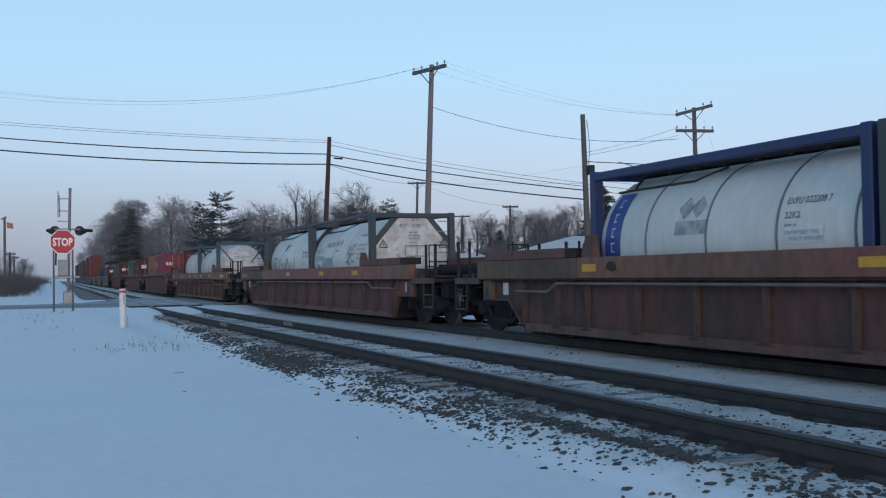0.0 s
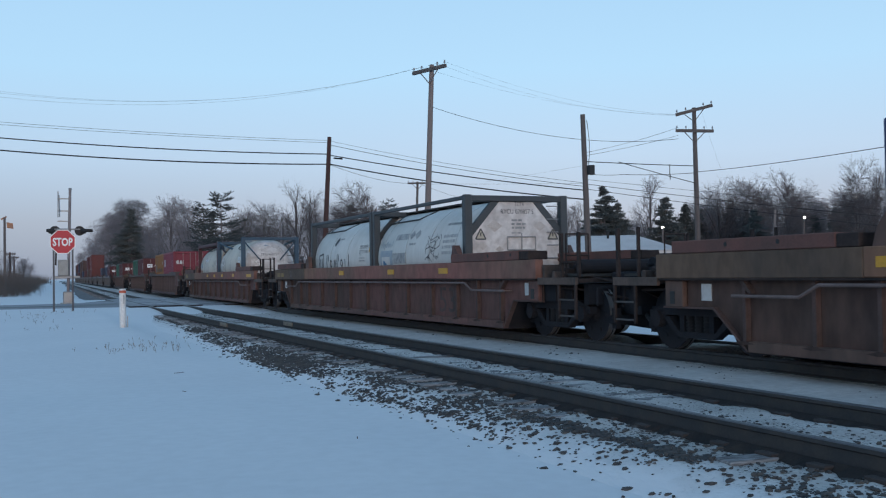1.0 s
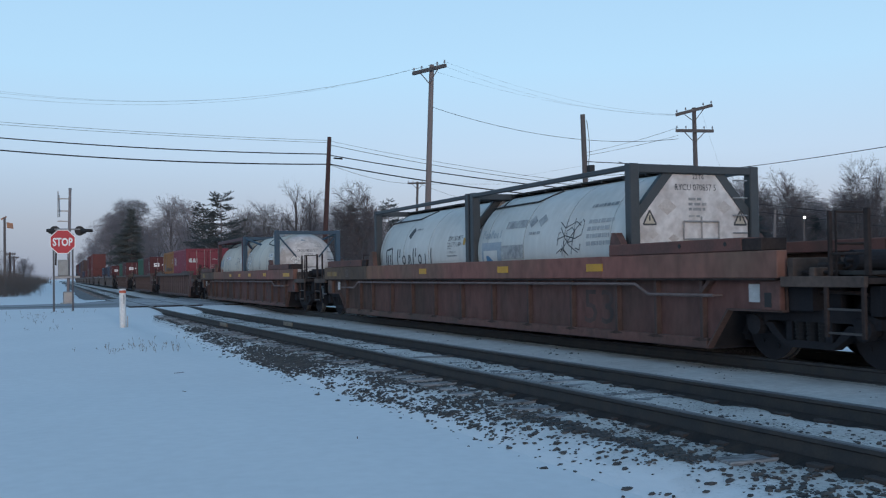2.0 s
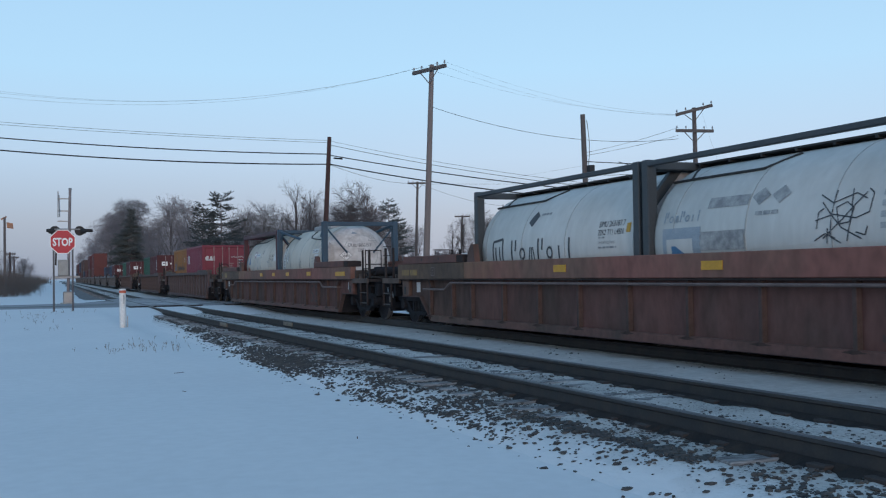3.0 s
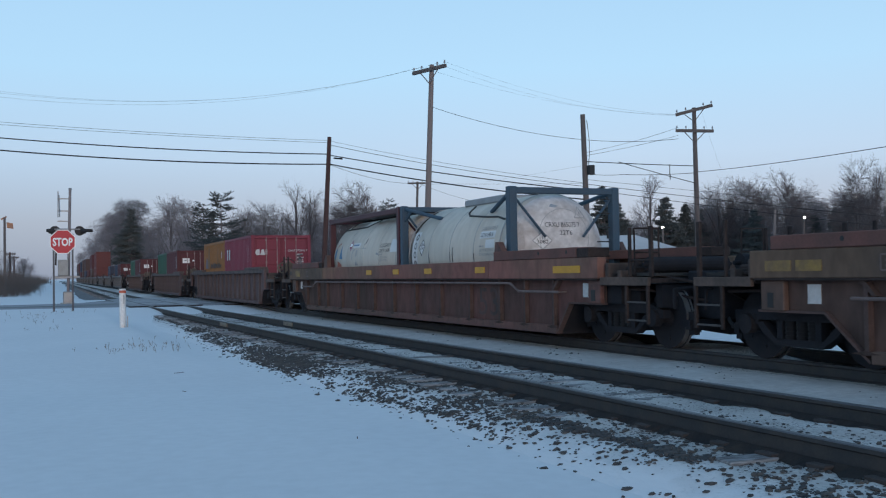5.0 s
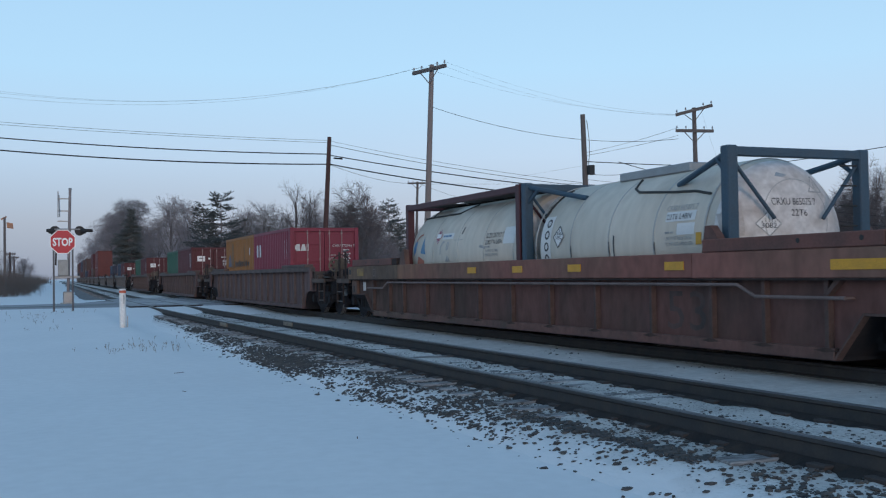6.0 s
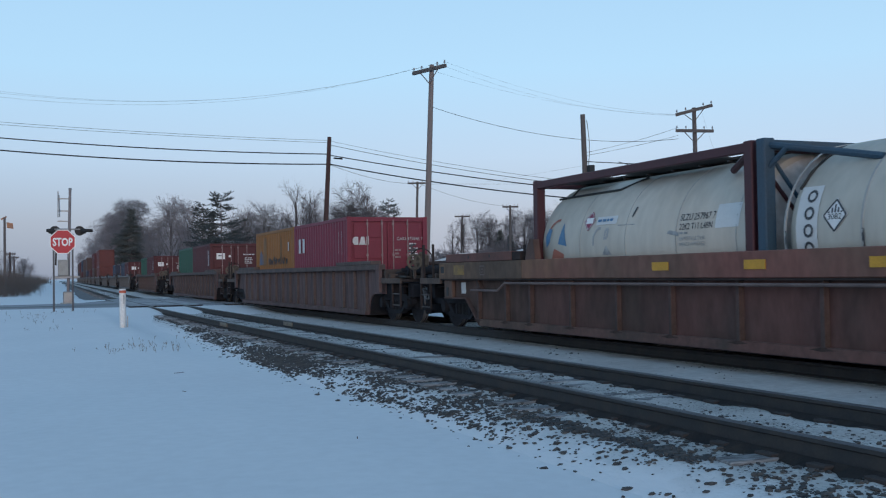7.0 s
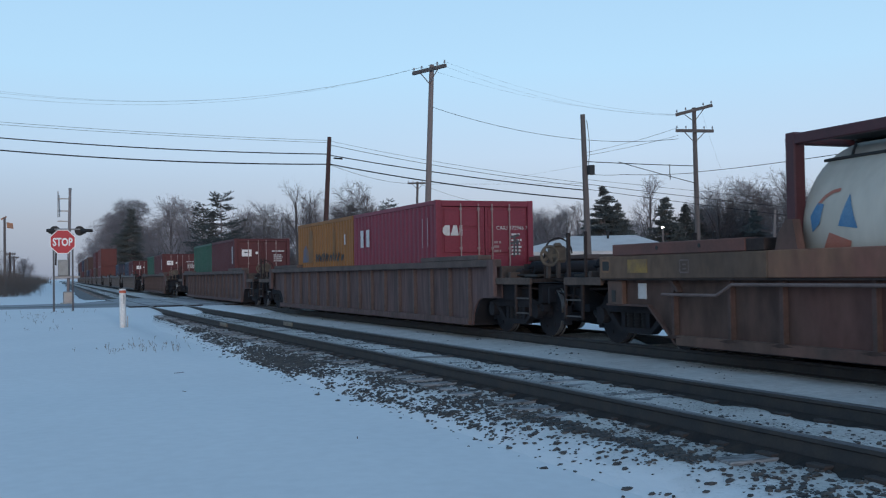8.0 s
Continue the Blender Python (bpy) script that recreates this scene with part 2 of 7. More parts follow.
SIGN_RED = mat("stop_sign_red", (0.52, 0.018, 0.032), 0.5, other=(0.45, 0.022, 0.035), scale=3, fine=40, bump=0.02)
SIGN_WHITE = mat("sign_white", (0.78, 0.78, 0.78), 0.4, other=(0.72, 0.72, 0.72), scale=3, fine=40, bump=0.02, contrast=0.08)
PANEL_PALE = mat("pale_label_panel", (0.64, 0.645, 0.64), 0.5, other=(0.57, 0.57, 0.56), scale=4, fine=30, bump=0.02, contrast=0.1)
SIGN_ORANGE = mat("weathered_orange_board", (0.46, 0.20, 0.10), 0.6, other=(0.30, 0.16, 0.11), amount=0.9, scale=3, fine=12)
BLACK = mat("matt_black_paint", (0.015, 0.015, 0.017), 0.6)
POST_WHITE = mat("white_plastic_post", (0.78, 0.77, 0.75), 0.5, other=(0.6, 0.58, 0.55), scale=3, fine=30)
POST_CAP = mat("orange_cap", (0.62, 0.12, 0.06), 0.5, scale=3, fine=30)
BARK = mat("bare_winter_bark", (0.168, 0.153, 0.164), 0.95, other=(0.205, 0.188, 0.197), scale=2, fine=20, vary=0.25)
BARK_PALE = mat("pale_winter_bark", (0.130, 0.112, 0.116), 0.95, other=(0.10, 0.088, 0.092), scale=2, fine=20, vary=0.25)
BARK_DARK = mat("dark_limb_bark", (0.088, 0.078, 0.080), 0.95, other=(0.062, 0.056, 0.060), scale=2, fine=20, vary=0.2)
NEEDLES = mat("dark_pine_needles", (0.082, 0.097, 0.099), 0.9, other=(0.10, 0.112, 0.110), scale=1, fine=8, vary=0.25)
GRASS = mat("dead_brown_grass", (0.20, 0.125, 0.07), 0.95, other=(0.13, 0.09, 0.06), scale=2, fine=20)
ROOF_SNOW = mat("thin_trodden_roof_snow", (0.60, 0.585, 0.575), 0.85, other=(0.50, 0.48, 0.475), amount=0.8, scale=0.8, fine=9, bump=0.05, contrast=0.15)
SIDING = mat("dark_house_siding", (0.10, 0.10, 0.105), 0.8, other=(0.07, 0.07, 0.075), scale=2, fine=20)
LAMP_GLOW = mat("lit_lamp", (0.9, 0.85, 0.8), 0.4, emit=((1.0, 0.9, 0.82), 14.0))
for dull in (GRIME, CAR_END, SMUDGE, BARE_GRIT, BALLAST, TIE, CAR_RED, CAR_OLD, CAR_RIB):
    dull.node_tree.nodes["Principled BSDF"].inputs["Specular IOR Level"].default_value = 0.15


def end_grime(m, y0, y1, tone, most):
    """Drab grime over one end of a car's side: none before y0, thick from y1 on, with a ragged border."""
    n, l = m.node_tree.nodes, m.node_tree.links
    b = n["Principled BSDF"]
    src = b.inputs["Base Color"].links[0].from_socket
    co, sp, wob = n.new("ShaderNodeTexCoord"), n.new("ShaderNodeSeparateXYZ"), n.new("ShaderNodeTexNoise")
    wob.inputs["Scale"].default_value, wob.inputs["Detail"].default_value = 0.9, 5
    l.new(co.outputs["Object"], sp.inputs[0])
    l.new(co.outputs["Object"], wob.inputs["Vector"])
    ad = n.new("ShaderNodeMath")
    ad.operation = "MULTIPLY_ADD"
    ad.inputs[1].default_value = 7.0
    l.new(wob.outputs["Fac"], ad.inputs[0])
    l.new(sp.outputs["Y"], ad.inputs[2])
    step = n.new("ShaderNodeMapRange")
    step.inputs[1].default_value, step.inputs[2].default_value, step.inputs[4].default_value = y0 + 3.5, y1 + 3.5, most
    l.new(ad.outputs[0], step.inputs[0])
    mix = n.new("ShaderNodeMix")
    mix.data_type = "RGBA"
    blot, dust = n.new("ShaderNodeTexNoise"), n.new("ShaderNodeMix")
    blot.inputs["Scale"].default_value, blot.inputs["Detail"].default_value = 2.6, 7
    squash = n.new("ShaderNodeMapping")
    squash.inputs["Scale"].default_value = (1, 1.3, 0.6)
    l.new(co.outputs["Object"], squash.inputs[0])
    l.new(squash.outputs[0], blot.inputs["Vector"])
    spread = n.new("ShaderNodeMapRange")
    spread.inputs[1].default_value, spread.inputs[2].default_value = 0.36, 0.66
    l.new(blot.outputs["Fac"], spread.inputs[0])
    dust.data_type = "RGBA"
    dust.inputs[6].default_value = (*(c * 0.6 for c in tone), 1)
    dust.inputs[7].default_value = (tone[0] * 1.45, tone[1] * 1.32, tone[2] * 1.25, 1)
    l.new(spread.outputs[0], dust.inputs[0])
    l.new(dust.outputs[2], mix.inputs[7])
    l.new(step.outputs[0], mix.inputs[0])
    l.new(src, mix.inputs[6])
    l.new(mix.outputs[2], b.inputs["Base Color"])


end_grime(CAR_RED, 2.0, 8.0, (0.082, 0.060, 0.053), 0.75)
end_grime(CAR_FLANGE, 2.0, 8.0, (0.098, 0.069, 0.057), 0.75)
end_grime(CAR_TAN, 3.0, 6.5, (0.185, 0.118, 0.070), 0.7)


# ---- shaping helpers ----
def box(bm, x0, x1, y0, y1, z0, z1, bevel=0.0):
    r = bmesh.ops.create_cube(bm, size=1.0)
    vs = r["verts"]
    for v in vs:
        v.co = Vector((x0 + (v.co.x + 0.5) * (x1 - x0), y0 + (v.co.y + 0.5) * (y1 - y0), z0 + (v.co.z + 0.5) * (z1 - z0)))
    if bevel:
        es = list({e for v in vs for e in v.link_edges})
        bmesh.ops.bevel(bm, geom=es, offset=bevel, segments=1, affect="EDGES")
    return bm


def rod(bm, a, b, r0, r1=None, n=8):
    """A round bar from a to b."""
    a, b = Vector(a), Vector(b)
    q = (b - a).to_track_quat("Z", "Y").to_matrix().to_4x4()
    m = Matrix.Translation((a + b) / 2) @ q
    bmesh.ops.create_cone(bm, cap_ends=True, segments=n, radius1=r0, radius2=r0 if r1 is None else r1, depth=(b - a).length, matrix=m)
    return bm


def beam(bm, a, b, w, h, up=(0, 0, 1)):
    """A square bar from a to b, w across and h along up."""
    a, b, up = Vector(a), Vector(b), Vector(up)
    d = (b - a).normalized()
    s = d.cross(up).normalized() * (w / 2)
    u = s.cross(d).normalized() * (h / 2)
    vs = [bm.verts.new(p + i * s + j * u) for p in (a, b) for i, j in ((-1, -1), (1, -1), (1, 1), (-1, 1))]
    for f in ((0, 1, 2, 3), (7, 6, 5, 4), (0, 4, 5, 1), (1, 5, 6, 2), (2, 6, 7, 3), (3, 7, 4, 0)):
        bm.faces.new([vs[i] for i in f])
    return bm


def prism(bm, pts, axis, lo, hi):
    """A polygon of (a, b) pairs pushed from lo to hi along an axis: x takes (y, z), y takes (x, z), z takes (x, y)."""
    def at(p, k):
        return {"x": (k, p[0], p[1]), "y": (p[0], k, p[1]), "z": (p[0], p[1], k)}[axis]
    lower, upper = [bm.verts.new(at(p, lo)) for p in pts], [bm.verts.new(at(p, hi)) for p in pts]
    bm.faces.new(lower), bm.faces.new(upper[::-1])
    for i in range(len(pts)):
        j = (i + 1) % len(pts)
        bm.faces.new((lower[j], lower[i], upper[i], upper[j]))
    bmesh.ops.recalc_face_normals(bm, faces=bm.faces)
    return bm


def mesh_of(name, bm, material, smooth=False):
    me = bpy.data.meshes.new(name)
    bmesh.ops.recalc_face_normals(bm, faces=bm.faces)
    bm.to_mesh(me)
    bm.free()
    me.materials.append(material)
    if smooth:
        me.polygons.foreach_set("use_smooth", [True] * len(me.polygons))
        me.set_sharp_from_angle(angle=radians(35))
    return me


def part(name, bm, material, parent, label="", smooth=False):
    ob = new(name, mesh_of(name, bm, material, smooth))
    ob.parent = parent
    return tagged(ob, label) if label else ob


def shared(name, me, parent, m):
    ob = new(name, me)
    ob.parent, ob.matrix_basis = parent, m
    return ob


def thing(name, label, category, group="", kind=""):
    return tagged(new(name), label, category, group, kind)


def solid(name, bm, material, label, category, kind="", smooth=False):
    return tagged(new(name, mesh_of(name, bm, material, smooth)), label, category, kind=kind)


def raw_mesh(name, verts, faces, material):
    me = bpy.data.meshes.new(name)
    me.from_pydata(verts, [], faces)
    me.materials.append(material)
    me.update()
    return me


def B():
    return bmesh.new()


def letters(body, size, bold=0.0):
    """The built-in font's outline of a text as a flat mesh: vertices (x, y, z) and faces, from its left bottom."""
    cu = bpy.data.curves.new("letters", "FONT")
    cu.body, cu.size, cu.resolution_u, cu.offset = body, size, 2, bold
    ob = bpy.data.objects.new("letters", cu)
    me = bpy.data.meshes.new_from_object(ob)
    bm = bmesh.new()
    bm.from_mesh(me)
    bpy.data.objects.remove(ob)
    bpy.data.curves.remove(cu)
    bpy.data.meshes.remove(me)
    return bm


# ---- ground, road and tracks ----
NEAR_X, FAR_X, GAUGE = 5.93, 9.976, 1.508


def bend(y):
    """How far the tracks swing to the east of their near line: a wide curve, then a straight at two degrees."""
    return 0.0 if y < 25 else 0.00036 * (y - 25) ** 2 if y < 75 else 0.9 + 0.036 * (y - 75)


def heading(y):
    """Degrees by which the tracks are turned at y."""
    return -math.degrees(math.atan(0.0 if y < 25 else 0.00072 * (min(y, 75) - 25)))


def smooth(a, b, v):
    k = min(1.0, max(0.0, (v - a) / (b - a)))
    return k * k * (3 - 2 * k)


def road_edges(x):
    """Near and far edge of the road, which fans out where it crosses the tracks."""
    return (np.interp(x, (-400, -40, -0.5, 3, 5.2, 12, 40, 400), (72, 51.5, 47.5, 46.5, 45.4, 45.0, 39, 10)),
            np.interp(x, (-400, -40, -0.5, 3, 5.2, 12, 40, 400), (81, 60.5, 54.0, 55.0, 62.0, 63.0, 60, 22)))


def ground_z(x, y):
    """Height of the land: a low verge that rises to the level of the road and the rails."""
    z = -0.34 + 0.30 * smooth(14, 42, y)
    z += 0.05 * (noise.noise((x * 0.23, y * 0.13, 0.3))) * (1 - smooth(30, 45, abs(y)))
    if x > 3.2 + bend(y):
        z = min(z, -0.34 + 0.2 * smooth(30, 42, y)) if x < 13 + bend(y) else z
    lo, hi = road_edges(x)
    d = max(lo - y, y - hi, 0.0)
    k = smooth(0.3, 6, d)
    z = z * k - 0.06 * (1 - k)
    return min(z, -0.5) if y > 68 and 3.5 < x - bend(y) < 12.6 else z


def build_ground():
    xs = [-3000, -1200, -500, -200, -90, -50] + [-30 + i * 1.0 for i in range(27)] + [-3 + 0.4 * i for i in range(23)] + \
        [6.2 + i for i in range(12)] + [19, 22, 26, 32, 40, 60, 100, 200, 500, 1200, 3000]
    ys = [-3000, -800, -200, -60, -20] + [-6 + 0.5 * i for i in range(0, 100)] + [44.0 + i for i in range(30)] + \
        [76, 80, 86, 95, 110, 130, 160, 220, 320, 500, 900, 1600, 3000]
    vs = [(x, y, ground_z(x, y)) for y in ys for x in xs]
    w = len(xs)
    fs = [(j * w + i, j * w + i + 1, (j + 1) * w + i + 1, (j + 1) * w + i) for j in range(len(ys) - 1) for i in range(w - 1)]
    ob = new("ground", raw_mesh("ground", vs, fs, SNOW))
    ob.data.polygons.foreach_set("use_smooth", [True] * len(fs))
    return tagged(ob, "open ground under a thin cover of blue-grey snow", "ground", kind="structure")


def build_road():
    vs, fs = [], []
    xs = [-400, -150, -60, -30, -20, -12, -8, -5, -3, -1, 1, 3, 4.4, 5, 7, 9, 11, 12, 14, 18, 25, 40, 70, 150, 400]
    for x in xs:
        lo, hi = road_edges(x)
        for k, dz in ((0.0, -0.09), (0.08, 0.0), (0.5, 0.01), (0.92, 0.0), (1.0, -0.09)):
            vs.append((x, float(lo + (hi - lo) * k), -0.014 + dz))
    for i in range(len(xs) - 1):
        for k in range(4):
            a = i * 5 + k
            fs.append((a, a + 5, a + 6, a + 1))
    return tagged(new("road", raw_mesh("road", vs, fs, ASPHALT)), "wet asphalt road with slush crossing the tracks", "road", kind="structure")


BED = ((3.45, -0.46), (3.95, -0.33), (4.3, -0.235), (4.6, -0.19), (4.95, -0.176), (5.9, -0.168), (6.9, -0.176), (7.3, -0.19), (7.9, -0.215), (8.6, -0.185),
       (9.9, -0.165), (11.3, -0.18), (11.9, -0.3), (12.8, -0.45))


def bed_z(x, y):
    z = float(np.interp(x, [p[0] for p in BED], [p[1] for p in BED]))
    if 4.5 < x < 5.2:
        z -= 0.022 * (0.5 - 0.5 * math.cos(math.tau * (y + 40.0) / 0.53)) * smooth(4.5, 4.65, x)
    if 9.35 < x < 10.6:
        z += 0.14 * max(math.exp(-((y - c) / w) ** 4) for c, w in ((13.6, 1.4), (17.3, 1.2), (20.9, 0.4), (23.0, 0.7), (27.5, 1.0), (32.0, 0.9)))
    return z + 0.022 * noise.noise((x * 1.7, y * 1.3, 5.0)) + 0.016 * noise.noise((x * 5, y * 4, 2.0))


def build_ballast():
    """The bed of both tracks, with a sloping shoulder, snow lying on it."""
    xs = [3.45 + 0.14 * i for i in range(39)] + [9.0, 9.3, 9.4, 9.7, 10.0, 10.3, 10.55, 10.65, 11.2, 11.8, 12.6]
    ys = [-60 + 2.0 * i for i in range(31)] + [2 + 0.16 * i for i in range(140)] + [24.4 + 0.5 * i for i in range(60)] + [55 + 3 * i for i in range(15)] + [100 + 20 * i for i in range(31)]
    vs = [(x + bend(y), y, bed_z(x, y)) for y in ys for x in xs]
    w = len(xs)
    fs = [(j * w + i, j * w + i + 1, (j + 1) * w + i + 1, (j + 1) * w + i) for j in range(len(ys) - 1) for i in range(w - 1)]
    ob = new("track_bed", raw_mesh("track_bed", vs, fs, SNOWY_BED))
    ob.data.polygons.foreach_set("use_smooth", [True] * len(fs))
    ob.data.materials.append(SNOW_BETWEEN)
    ob.data.materials.append(THIN_BALLAST)
    for f in ob.data.polygons:
        across = f.center.x - bend(f.center.y)
        f.material_index = 2 if f.center.y > 70 and 3.6 < across < 5.3 else 1 if 7.3 < across < 8.9 else 0
    return tagged(ob, "stone track bed dusted with snow under the rails", "track bed", kind="structure")


def stone_share(x, y):
    """How thick the bare stones lie: a shoulder that ends in a clear foot, a dark ridge close by, cribs between the ties."""
    patch = noise.noise((x * 0.9, y * 0.45, 9.0)) + 0.6 * noise.noise((x * 2.6, y * 1.4, 4.0))
    foot = float(np.interp(y, (5, 6, 7.9, 8.2, 10, 11, 15, 18.7, 26, 33), (4.1, 4.09, 4.13, 3.98, 4.1, 3.97, 3.91, 3.95, 4.2, 4.55))) - 0.07 + 0.06 * noise.noise((3.0, y * 1.1, 1.0))
    d = 0.0
    if foot < x < 4.65:
        d += (0.10 + 0.20 * smooth(8.3, 10.5, y)) * max(0.0, 0.65 + 1.0 * patch) * smooth(foot, foot + 0.08, x)
        d += 0.4 * smooth(9.5, 10.5, y) * (1 - smooth(13, 15, y)) * math.exp(-((x - foot - 0.15) / 0.08) ** 2) * max(0.0, 0.7 + patch)
        d += 0.5 * smooth(13.5, 14.8, y) * (1 - smooth(18, 24, y)) * math.exp(-((x - 4.22) / 0.17) ** 2) * max(0.0, 0.8 + 0.6 * patch)
    elif x < foot:
        d += 0.02 * math.exp(-((foot - x) / 0.15) ** 2)
    elif x < 5.1:
        crib = 0.5 - 0.5 * math.cos(math.tau * (y + 40.0) / 0.53)
        d += (0.09 + 0.36 * smooth(8.3, 9.8, y) * crib ** 2) * max(0.0, 0.7 + patch)
    elif x < 7.3:
        d += max(0.0, 0.13 + 0.38 * patch) * (1.0 if x < 6.6 else 0.7)
    else:
        d += 0.045 * max(0.0, 0.3 + patch)
    d += 0.95 * smooth(6.0, 6.6, y) * (1 - smooth(8.6, 9.6, y)) * math.exp(-((x - 4.57 - 0.03 * noise.noise((0.0, y * 1.5, 3.0))) / 0.09) ** 2) * (0.8 + 0.4 * patch)
    d += 0.22 * (1 - smooth(5.0, 6.0, y)) * math.exp(-((x - 4.5) / 0.13) ** 2) * max(0.0, 0.8 + patch)
    return d


def build_stones():
    rng = random.Random(3)
    phi = (1 + 5 ** 0.5) / 2
    ico = [Vector(p).normalized() for p in ((-1, phi, 0), (1, phi, 0), (-1, -phi, 0), (1, -phi, 0), (0, -1, phi), (0, 1, phi), (0, -1, -phi), (0, 1, -phi), (phi, 0, -1), (phi, 0, 1), (-phi, 0, -1), (-phi, 0, 1))]
    tri = ((0, 11, 5), (0, 5, 1), (0, 1, 7), (0, 7, 10), (0, 10, 11), (1, 5, 9), (5, 11, 4), (11, 10, 2), (10, 7, 6), (7, 1, 8), (3, 9, 4), (3, 4, 2), (3, 2, 6), (3, 6, 8), (3, 8, 9), (4, 9, 5), (2, 4, 11), (6, 2, 10), (8, 6, 7), (9, 8, 1))
    vs, fs = [], []
    for i in range(215000):
        y = 3.6 + 38 * rng.random() ** 1.35
        x = rng.uniform(3.3, 5.2) if rng.random() < 0.8 else rng.uniform(5.2, 8.9)
        if rng.random() > stone_share(x, y) or abs(abs(x - NEAR_X) - GAUGE / 2) < 0.09:
            continue
        r = rng.choice((0.010, 0.012, 0.013, 0.015, 0.019, 0.024, 0.030)) * rng.uniform(0.8, 1.2) * (0.84 if y < 12 else 0.88) * (0.8 if x > 5 else 1.0)
        z = max(bed_z(x, y), ground_z(x + bend(y), y) if x < 4.2 else -9) + r * 0.2
        turn = Euler((rng.uniform(0, 6), rng.uniform(0, 6), rng.uniform(0, 6))).to_matrix()
        sc = Vector((rng.uniform(0.8, 1.6), rng.uniform(0.7, 1.3), rng.uniform(0.4, 0.75)))
        o = len(vs)
        for p in ico:
            q = turn @ (p * r * rng.uniform(0.55, 1.4))
            vs.append((x + bend(y) + q.x * sc.x, y + q.y * sc.y, z + q.z * sc.z))
        fs += [(a + o, b + o, c + o) for a, b, c in tri]
    ob = new("ballast_stones", raw_mesh("ballast_stones", vs, fs, BALLAST))
    return tagged(ob, "dark crushed stones showing through thin snow", "stones", kind="stuff")


def rail_mesh(off):
    """One rail of the curving track, off metres from its middle line."""
    half = [(0.07, -0.178), (0.07, -0.168), (0.012, -0.15), (0.009, -0.05), (0.036, -0.038), (0.037, -0.008), (0.028, 0.0)]
    pts = half + [(-x, z) for x, z in half[::-1]]
    ys = [-80, 0] + [20 + 2.5 * k for k in range(25)] + [100, 200, 700]
    n = len(pts)
    vs = [(off + bend(y) + x, y, z) for y in ys for x, z in pts]
    fs = [(j * n + k, j * n + (k + 1) % n, (j + 1) * n + (k + 1) % n, (j + 1) * n + k) for j in range(len(ys) - 1) for k in range(n)]
    me = raw_mesh("rail", vs, fs, RAIL_SIDE)
    me.materials.append(RAIL_TOP)
    for f in me.polygons:
        if f.center.z > -0.012:
            f.material_index = 1
    return me


def build_track(cx, label, pieces):
    """One track: two rails on cross ties with plates and joints."""
    track = thing("railway_track", label, "railway track", "tracks side by side", "structure")
    track.location = (cx, 0, 0)
    for sx in (-1, 1):
        shared("rail", rail_mesh(sx * GAUGE / 2), track, Matrix())
    for off in ((-GAUGE / 2, -1), (-GAUGE / 2, 1), (GAUGE / 2, -1), (GAUGE / 2, 1)) if pieces else ():
        vs, ys = [], [3 + 0.09 * k for k in range(440)]
        for k, y in enumerate(ys):
            wide = 0.085 + max(0.0, 0.05 + 0.03 * smooth(11, 7, y) + 0.06 * noise.noise((y * 1.9, off[0], off[1])) + 0.09 * noise.noise((y * 5, off[0], off[1] + 5)))
            x0 = off[0] + off[1] * 0.055 + bend(y)
            x1 = off[0] + off[1] * wide + bend(y)
            lift = bed_z(NEAR_X + off[0] + off[1] * wide, y)
            vs += [(x0, y, -0.135), (x1, y, max(lift + 0.004, -0.2))]
        fs = [(2 * k, 2 * k + 1, 2 * k + 3, 2 * k + 2) for k in range(len(ys) - 1)]
        tagged(shared("bare_strip", raw_mesh("bare_strip", vs, fs, BARE_GRIT), track, Matrix()), "dark grit bared along the rail")
    tie = mesh_of("tie", box(B(), -1.3, 1.3, -0.115, 0.115, -0.36, -0.18, 0.012), TIE)
    rest = B()
    y = -40.0
    rng = random.Random(int(cx * 10))
    while y < 160:
        m = pose(bend(y) + rng.uniform(-0.05, 0.05), y, (rng.uniform(-0.012, 0.02) if y > 8.6 or abs(y - 6.1) < 0.27 else -0.035) - (0.0 if pieces else 0.05), 0, rng.uniform(-0.4, 0.4), heading(y) + rng.uniform(-1.2, 1.2))
        if pieces and 2.0 < y < 46:
            shared("tie", tie, track, m)
        else:
            b = B()
            box(b, -1.3, 1.3, -0.115, 0.115, -0.36, -0.18)
            b.transform(m)
            tmp = bpy.data.meshes.new("tmp")
            b.to_mesh(tmp)
            b.free()
            rest.from_mesh(tmp)
            bpy.data.meshes.remove(tmp)
        y += 0.53
    r = part("far_ties", rest, TIE, track)
    tagged(r, kind="stuff")
    if pieces:
        plate_bm = box(B(), -0.165, 0.165, -0.095, 0.095, -0.19, -0.152, 0.008)
        plate = mesh_of("tie_plate", plate_bm, PLATE_RUST)
        y = -40.0
        while y < 46:
            if y > 2:
                for sx in (-1, 1):
                    shared("tie_plate", plate, track, pose(sx * GAUGE / 2 + bend(y), y, 0))
            y += 0.53
        bar = B()
        box(bar, -0.045, -0.012, -0.45, 0.45, -0.13, -0.03, 0.006)
        box(bar, 0.012, 0.045, -0.45, 0.45, -0.13, -0.03, 0.006)
        for k in range(6):
            rod(bar, (-0.06, -0.38 + 0.15 * k, -0.09), (0.06, -0.38 + 0.15 * k, -0.09), 0.013, n=6)
        bme = mesh_of("joint_bar", bar, JOINT)
        for sx, jy in ((-1, 27.6), (1, 26.7)):
            tagged(shared("joint_bar", bme, track, pose(sx * GAUGE / 2 + bend(jy), jy, 0)), "pale insulated rail joint")
    return track


